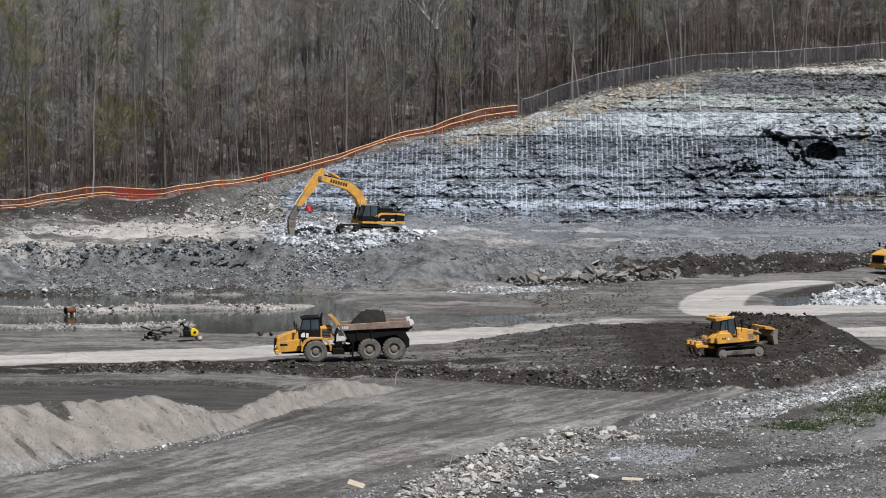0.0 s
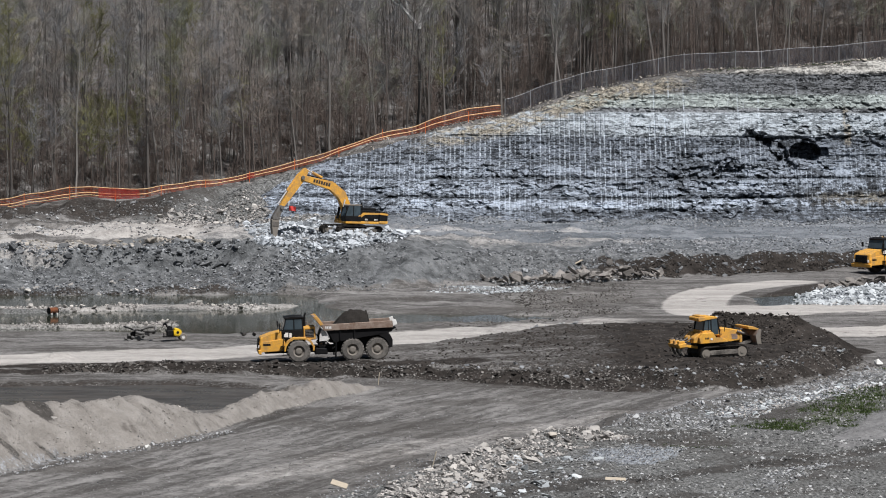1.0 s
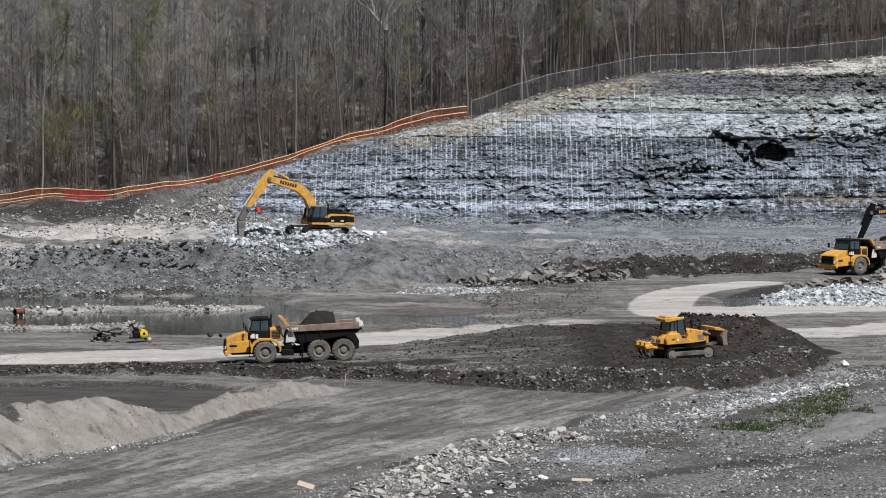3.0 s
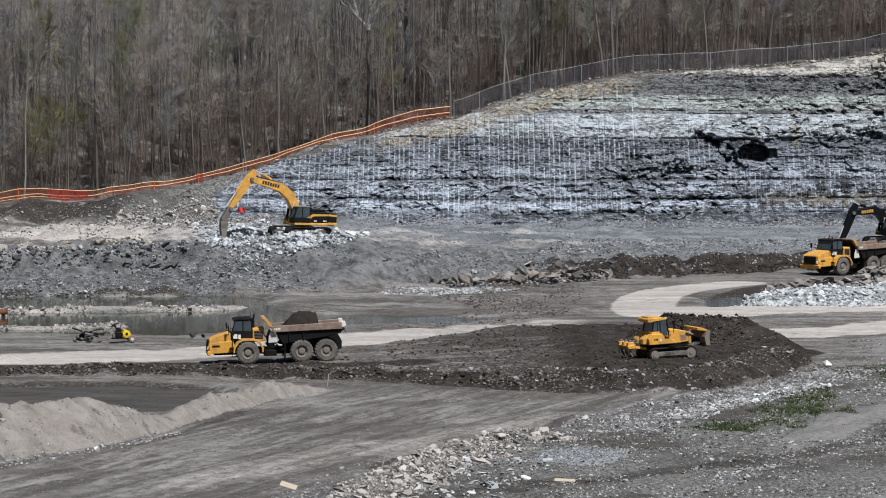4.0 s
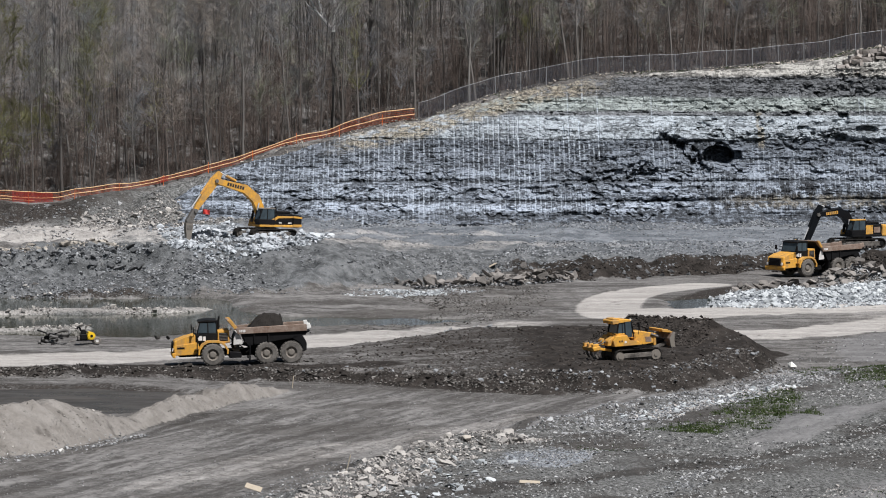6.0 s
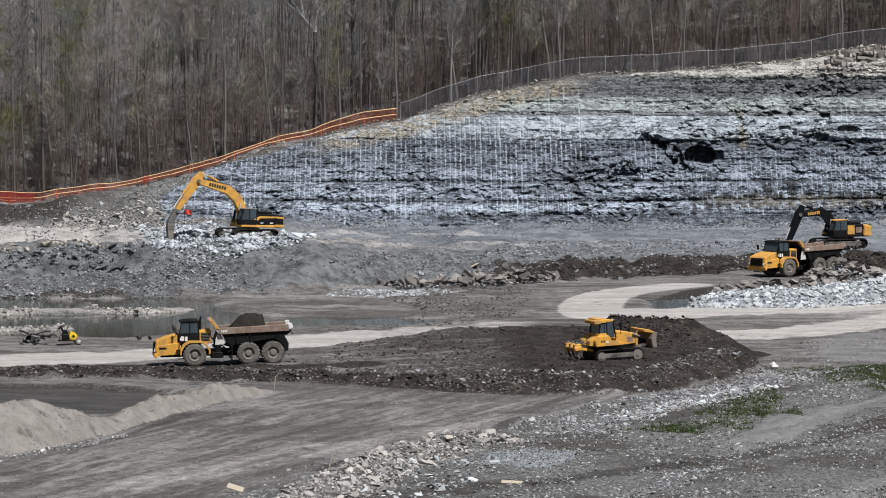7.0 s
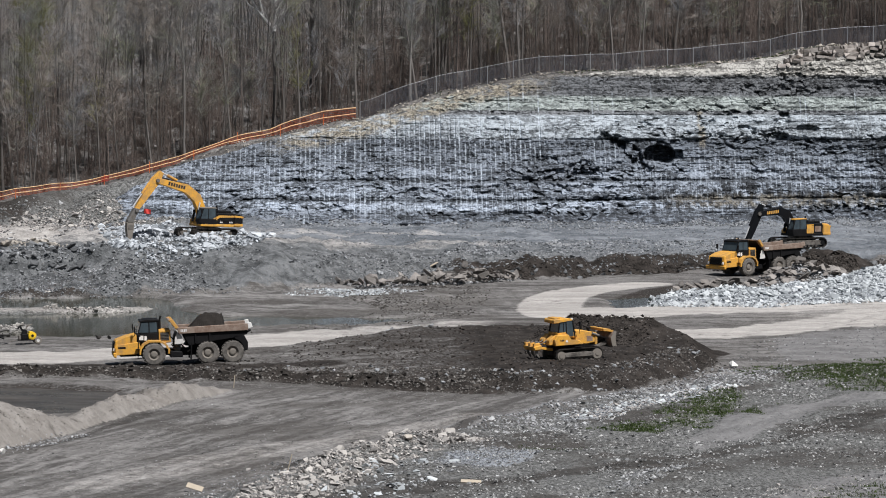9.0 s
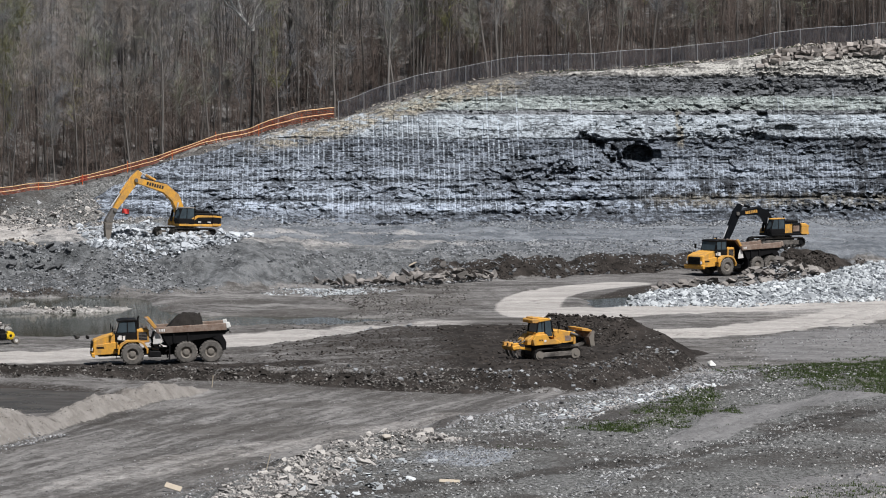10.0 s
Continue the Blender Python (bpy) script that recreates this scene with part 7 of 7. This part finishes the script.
SLOPE = [(-42, 549), (-38, 566), (-27, 577.5), (-14, 581.5), (-19, 570), (-25, 556), (-30, 546)]
stone_field("hillside_rubble", "pale grey and buff broken rock on the slope below the barrier", in_poly(SLOPE, 0, True), 300, 6500, (.4, 1.5), (.12, .55), "buff_rock", "buff_rest", STONES + SLABS, 45, 0.2)
stone_field("crag", "buff weathered rocks along the bench's edge", by_line([(-58, 513), (-46, 512.5), (-38, 513.5), (-31, 516)], 3.0, 2.5, 1.0), 130, 1400, (.5, 1.6), (.12, .5), "tan_rock", "tan_rest", STONES + SLABS, 46, 0.25)
stone_field("spit_stones", "pale stones along the pond's far shore", by_line([(-56, 495), (-40, 495.5), (-24, 496.5)], 1.4, 1.4, 1.0), 60, 700, (.3, 1.0), (.1, .4), "buff_rock", "slate_rest", STONES, 47, 0.15)


RISE = [(4, 515), (12, 541), (28, 548), (42, 552), (50, 543), (37, 535.8), (14, 521.5)]
stone_field("shelf_chips", "dense blue-grey broken stone above the dug soil", in_poly(RISE, 0, True), 160, 7500, (.3, 1.0), (.1, .45), "slate_rock", "slate_rest", STONES, 48)
stone_field("fill_stones", "grey stones along the back of the dark fill", by_line([(-2, 431), (3.2, 438.5), (10.5, 435.5), (15, 436)], 1.3, 1.3, 1.0), 50, 500, (.3, .9), (.1, .4), "grey_rock", "grey_rest", STONES, 49)


def crest_sampler(r):
    x = r.uniform(-22, 68)
    y = float(along(CREST, np.array([x]), 1)[0]) + r.uniform(-.6, 2.4)
    return x, y, 0.1


stone_field("crest_rubble", "buff rubble along the top of the face", crest_sampler, 90, 2200, (.3, .8), (.1, .4), "tan_rock", "tan_rest", STONES + SLABS, 16, 0.1)


def east_crest(r):
    x = r.uniform(36, 68)
    y = float(along(CREST, np.array([x]), 1)[0]) + r.uniform(-1.0, 1.6)
    return x, y, -.05


stone_field("crest_rubble", "tumbled buff and pinkish blocks below the ledge", east_crest, 160, 1400, (.35, 1.1), (.12, .5), "tan_rock", "tan_rest", STONES + SLABS, 26, 0.1)


def ledge_blocks():
    r = random.Random(9)
    top = thing("ledge_blocks", Matrix(), "courses of buff blocky ledge rock on the crest", "rock ledge")
    for c in range(4):
        x = 47.5 + c * .8
        while x < 68:
            w = r.choice((.28, .4, .55, .8, 1.15)) * r.uniform(.85, 1.15)
            h = r.uniform(.36, .48)
            y = float(along(CREST, np.array([x]), 1)[0]) - 0.2 - 1.1 + c * .28 + r.uniform(-.15, .15)
            z = float(along(CREST, np.array([x]), 2)[0]) - 1.35 + c * .42 + r.uniform(-.06, .06)
            bm = bmesh.new()
            for sx in (-.5, .5):
                for sy in (-.5, .5):
                    for sz in (-.5, .5):
                        bm.verts.new((sx * w + r.uniform(-.09, .09), sy * 1.4 + r.uniform(-.25, .25), sz * h + r.uniform(-.07, .07)))
            res = bmesh.ops.convex_hull(bm, input=bm.verts)
            bmesh.ops.delete(bm, geom=[e for e in res["geom_interior"] if isinstance(e, bmesh.types.BMVert)], context="VERTS")
            o = part("block", bm, "ledge_rock", top)
            o.location = (x + w / 2, y + .7, z + h / 2)
            o.rotation_euler = (r.uniform(-.12, .05), r.uniform(-.04, .04), r.uniform(-.18, .18))
            x += w + r.uniform(-.02, .05) + (r.uniform(.5, 2.0) if r.random() < .14 else 0)


ledge_blocks()


FLOOR = [(-34, 300), (-14, 300), (-5, 328), (8, 350), (20, 380), (8, 379), (0, 386), (-12, 392), (-20, 360), (-26, 335)]
stone_field("loose_gravel", "thin scatter of pale chips on the trodden ground", in_poly(FLOOR), 0, 3200, (1, 1), (.04, .17), "grey_rock", "dull_rest", STONES, 17)
stone_field("soil_clods", "dark clods and stones along the windrow", by_line([(-37, 396.8)] + WINDROW[2:], 2.0, 2.0, 0.9), 220, 4300, (.3, .95), (.08, .42), "clod", "brown_rest", STONES, 18)
MIDDLE = [(-12, 425), (0, 438), (8, 452), (11, 480), (13, 505), (6, 510), (-4, 495), (2, 470), (-12, 448), (-16, 440)]
stone_field("loose_gravel", "scattered stones and clods on the quarry floor", in_poly(MIDDLE, 0, False, MUD_ROAD), 0, 5000, (1, 1), (.06, .34), "grey_rock", "brown_rest", STONES, 19)
EAST = [(29, 408), (34, 436), (48, 455), (56, 470), (60, 430), (46, 402)]
stone_field("loose_gravel", "scattered grey stones beside the haul road", in_poly(EAST), 0, 2500, (1, 1), (.06, .28), "grey_rock", "dull_rest", STONES, 20)


stone_field("crag", "dark craggy rock along the broken edge of the bench", by_line([(e[0], e[1] - 1.0) for e in EDGE[1:3]], 2.5, 3.0, 1.0), 200, 1500, (.6, 1.9), (.2, .6), "dark_rock", "slate_rest", STONES, 23, 0.2)
BERM_FACE = [(-33, 318), (-24, 336), (-20.5, 348), (-12, 376), (-14, 378), (-20, 362), (-26, 346), (-33, 336), (-38, 322)]
stone_field("berm_stones", "small stones and lumps on the sand berm", in_poly(BERM_FACE), 30, 2600, (.2, .55), (.05, .22), "buff_rock", "sand_rest", STONES, 24)
stone_field("berm_stones", "line of pale stones along the berm's toe", by_line(BERM[:5], 0.3, 1.6, 1.0), 40, 900, (.2, .6), (.06, .25), "grey_rock", "grey_rest", STONES, 25)
SHELF = [(-30, 514), (-26, 548), (-5, 558), (14, 556), (33, 561), (62, 565), (60, 552), (37, 545), (13, 531), (1, 520), (-9, 512)]
stone_field("shelf_chips", "blue-grey chips scattered over the bench", in_poly(SHELF), 40, 4000, (.3, .8), (.07, .34), "slate_rock", "slate_rest", STONES, 27)
DUG = [(12, 516), (18.4, 519.5), (36.6, 532), (57.8, 539), (58, 541.5), (37, 535.2), (12, 520)]
stone_field("soil_clods", "dark clods on the heap beside the loading place", by_line(SOIL_HEAP, 4.2, 4.2, 0.8), 150, 3200, (.35, 1.2), (.1, .6), "clod", "soil_clod", STONES, 53)
stone_field("soil_clods", "dark clods on the dug soil bank", in_poly(DUG), 150, 3500, (.4, 1.3), (.12, .6), "dark_rock", "soil_clod", STONES, 22)


def grass_tufts():
    """Short spring grass in uneven clumps, past counting."""
    g = np.random.RandomState(31)
    P = []
    for poly, n in ((GRASS_A, 60000), (GRASS_B, 90000), ([(26, 296), (34, 318), (40, 316), (36, 296)], 9000), ([(9.6, 329.5), (10.2, 334), (13.4, 335.5), (13.4, 331)], 2500)):
        xs, ys = [p[0] for p in poly], [p[1] for p in poly]
        x, y = g.uniform(min(xs) - 3, max(xs) + 3, n), g.uniform(min(ys) - 3, max(ys) + 3, n)
        lim = 3.4 if poly is GRASS_B else 3.9
        k = area(x, y, poly) + 9 * fbm(x / 3, y / 6, 301, 5, 0.75) + g.uniform(-3.5, 3.5, n) > lim
        P.append(np.stack([x[k], y[k]], 1)[:13000 if poly is GRASS_B else 9000])
    n = 5200
    x = np.concatenate([g.uniform(8, 68, n // 2), g.uniform(42, 68, n // 2)])
    P.append(np.stack([x, along(CREST, x, 1) + g.uniform(1.0, 3.2, n)], 1)[fbm(x / 4, x * 0, 302, 3) > np.where(x > 46, -0.35, 0.0)])
    P = np.concatenate(P)
    Z = land(P[:, 0], P[:, 1])
    V, F = [], []
    for (x, y), z in zip(P, Z):
        for b in range(4):
            a, w, h, l = g.uniform(0, 6.28), g.uniform(.02, .045), g.uniform(.04, .15) * (1.6 if g.uniform() < .12 else 1), g.uniform(.03, .12)
            c, s = math.cos(a), math.sin(a)
            ox, oy = x + g.uniform(-.12, .12), y + g.uniform(-.12, .12)
            k = len(V)
            V += [(ox - s * w, oy + c * w, z - .02), (ox + s * w, oy - c * w, z - .02), (ox + c * l, oy + s * l, z + h)]
            F.append((k, k + 1, k + 2))
    me = quick_mesh("grass", V, F)
    me.materials.append(MAT["grass"])
    tagged(new("grass", me), "patchy short green spring grass on the gravel", "grass", kind="stuff")


grass_tufts()


# ---- odds and ends ----
def boulder(x, y, s, label, mat, seed, flat=.7):
    v, f = rock_shape(seed, flat, False)
    me = quick_mesh("boulder", v * s, f, True)
    me.materials.append(MAT[mat])
    o = new("boulder", me)
    o.location = (x, y, land_at(x, y) + s * .22)
    o.rotation_euler = (.2, .1, seed)
    tagged(o, label, "boulder")


boulder(29.2, 404.0, 1.0, "lone whitish boulder on bare ground", "white_boulder", 301)
boulder(-23.3, 436.0, .75, "dark wet boulder on the mud", "dark_mark", 302)
boulder(-22.4, 436.3, .6, "dark wet boulder on the mud", "dark_mark", 303)
boulder(2.6, 331.0, .95, "pale rounded boulder among the rubble", "tan_rock", 304)


def plank(x, y, length, width, turn, lean, label, tip=0):
    bm = block(-length / 2, length / 2, -width / 2, width / 2, 0, .06, .01)
    me = bpy.data.meshes.new("plank")
    bmesh.ops.recalc_face_normals(bm, faces=bm.faces)
    bm.to_mesh(me)
    bm.free()
    me.materials.append(MAT["timber"])
    o = new("plank", me)
    o.matrix_world = pose(x, y, land_at(x, y) + .05 + abs(math.sin(radians(lean))) * length * .4 + abs(math.sin(radians(tip))) * width * .4, tip, lean, turn)
    tagged(o, label, "plank", "loose planks")


boulder(-24.1, 332.5, .75, "pale boulder at the berm's toe", "white_boulder", 305)


plank(-10.6, 308.7, 1.05, .4, -12, 16, "buff plank leaning on rubble", 42)
plank(6.3, 308.5, 1.25, .3, -4, 2, "weathered plank lying on gravel", 30)
plank(-29.3, 532.0, 1.9, .9, 4, 3, "light plywood sheet lying on the bench")
plank(-28.3, 532.6, 1.5, .7, 12, 5, "light plywood sheet lying on the bench")
plank(6.6, 518.5, 1.3, .5, 20, -25, "splintered orange-brown plank on the slabs")
plank(-4.9, 318.0, 1.05, .2, 4, -76, "pale upright stake in the rubble", 0)
plank(-10.2, 386.0, 1.0, .09, 10, -84, "thin grey stake at the berm's end")


def pump():
    x, y = -28.9, 429.6
    m = pose(x, y, land_at(x, y) + .04, 0, 0, 15) @ Matrix.Scale(.84, 4)
    t = thing("water_pump", m, "yellow wheeled water pump with a black engine on the mud", "pump")
    part("frame", join(block(-1.1, 1.2, -.45, -.35, .35, .45, .01), block(-1.1, 1.2, .35, .45, .35, .45, .01), block(-1.1, -1.0, -.45, .45, .35, .45, .01)), "black", t)
    part("engine", join(block(-.70, .0, -.34, .34, .45, 1.05, .08), prism([(-.65, 1.05), (-.05, 1.05), (-.15, 1.42), (-.45, 1.50)], -.26, .26, .05)), "black", t)
    part("fuel_can", block(-1.0, -.74, -.3, .1, .45, .85, .04), "steel", t)
    part("cowl", prism([(.02, .45), (.72, .50), (.86, .95), (.55, 1.22), (.12, 1.30)], -.36, .36, .07), "pump_yellow", t)
    part("exhaust", join(rod((-.5, .2, 1.3), (-.75, .2, 1.75), .10), rod((-.75, .2, 1.75), (-1.0, .2, 1.55), .10)), "black", t)
    part("housing", join(disc(.40, 0, .84, .40, .86), disc(.40, 0, .84, .30, .94)), "pump_yellow", t, "round yellow pump housing")
    part("hub", disc(.40, 0, .84, .14, 1.0), "black", t)
    part("riser_pipe", join(rod((-.2, .1, 1.3), (-.05, .1, 1.85), .06), rod((-.05, .1, 1.85), (.5, .1, 1.95), .06)), "steel", t)
    for s in (-1, 1):
        w = part("wheel", revolve([(.18, -.1), (.33, -.1), (.38, 0), (.33, .1), (.18, .1), (.18, -.1)], 20, (.95, s * .6, .38)), "rim", t, "dusty grey tyre")
        part("wheel_rim", disc(.95, s * .6, .38, .18, .12), "pale", w)
    part("drawbar", rod((-1.1, 0, .4), (-1.9, 0, .25), .05), "steel", t)


def hose_pile():
    x, y = -31.6, 430.0
    t = thing("hose_coil", pose(x, y, land_at(x, y), 0, 0, 10) @ Matrix.Scale(1.3, 4), "tangled grey and black suction hoses on the mud", "hose")
    r = random.Random(4)
    for k in range(5):
        V, Fc = [], []
        a0, rr = r.uniform(0, 6), r.uniform(.45, .75)
        pts = [(.25 * k - .6 + rr * math.cos(a0 + i * .42), .3 * math.sin(k) + rr * .8 * math.sin(a0 + i * .42), .10 + .17 * k + .12 * math.sin(i * .6 + k)) for i in range(14)]
        tube(V, Fc, pts, [.095] * len(pts), 7)
        me = quick_mesh("hose_loop", V, Fc)
        me.materials.append(MAT["hose" if k != 2 else "black"])
        o = new("hose_loop", me)
        o.parent = t
    part("lance", rod((-1.2, 0, .95), (.5, -.2, .35), .05), "black", t)


def float_drum():
    t = thing("float_drum", pose(-42.4, 465.5, -.16, 0, 0, 35) @ Matrix.Scale(.75, 4), "rusty orange drum float in the pond shallows", "drum")
    part("shell", rod((-.55, 0, .38), (.55, 0, .38), .40, sides=20), "rust", t)
    part("end_cap", join(rod((-.62, 0, .38), (-.54, 0, .38), .42, sides=20), rod((.54, 0, .38), (.62, 0, .38), .42, sides=20)), "black", t)
    part("cradle", join(block(-.45, -.3, -.45, .45, -.15, .1, .02), block(.3, .45, -.45, .45, -.15, .1, .02)), "pale", t)


def marker():
    x, y = -24.6, 556.0
    t = thing("marker_flag", pose(x, y, land_at(x, y), 0, 0, 0), "red cloth marker on a thin stake below the face", "marker")
    part("stake", rod((0, 0, -.1), (0, 0, 1.55), .03, sides=6), "black", t)
    bm = bmesh.new()
    bmesh.ops.create_grid(bm, x_segments=8, y_segments=5, size=1)
    for v in bm.verts:
        v.co = Vector((.38 + v.co.x * .38, .06 * math.sin(v.co.x * 4 + v.co.y), 1.25 + v.co.y * .26 - .06 * v.co.x))
    soften(bm, 0)
    part("cloth", bm, "red", t)


pump()
hose_pile()
float_drum()
marker()
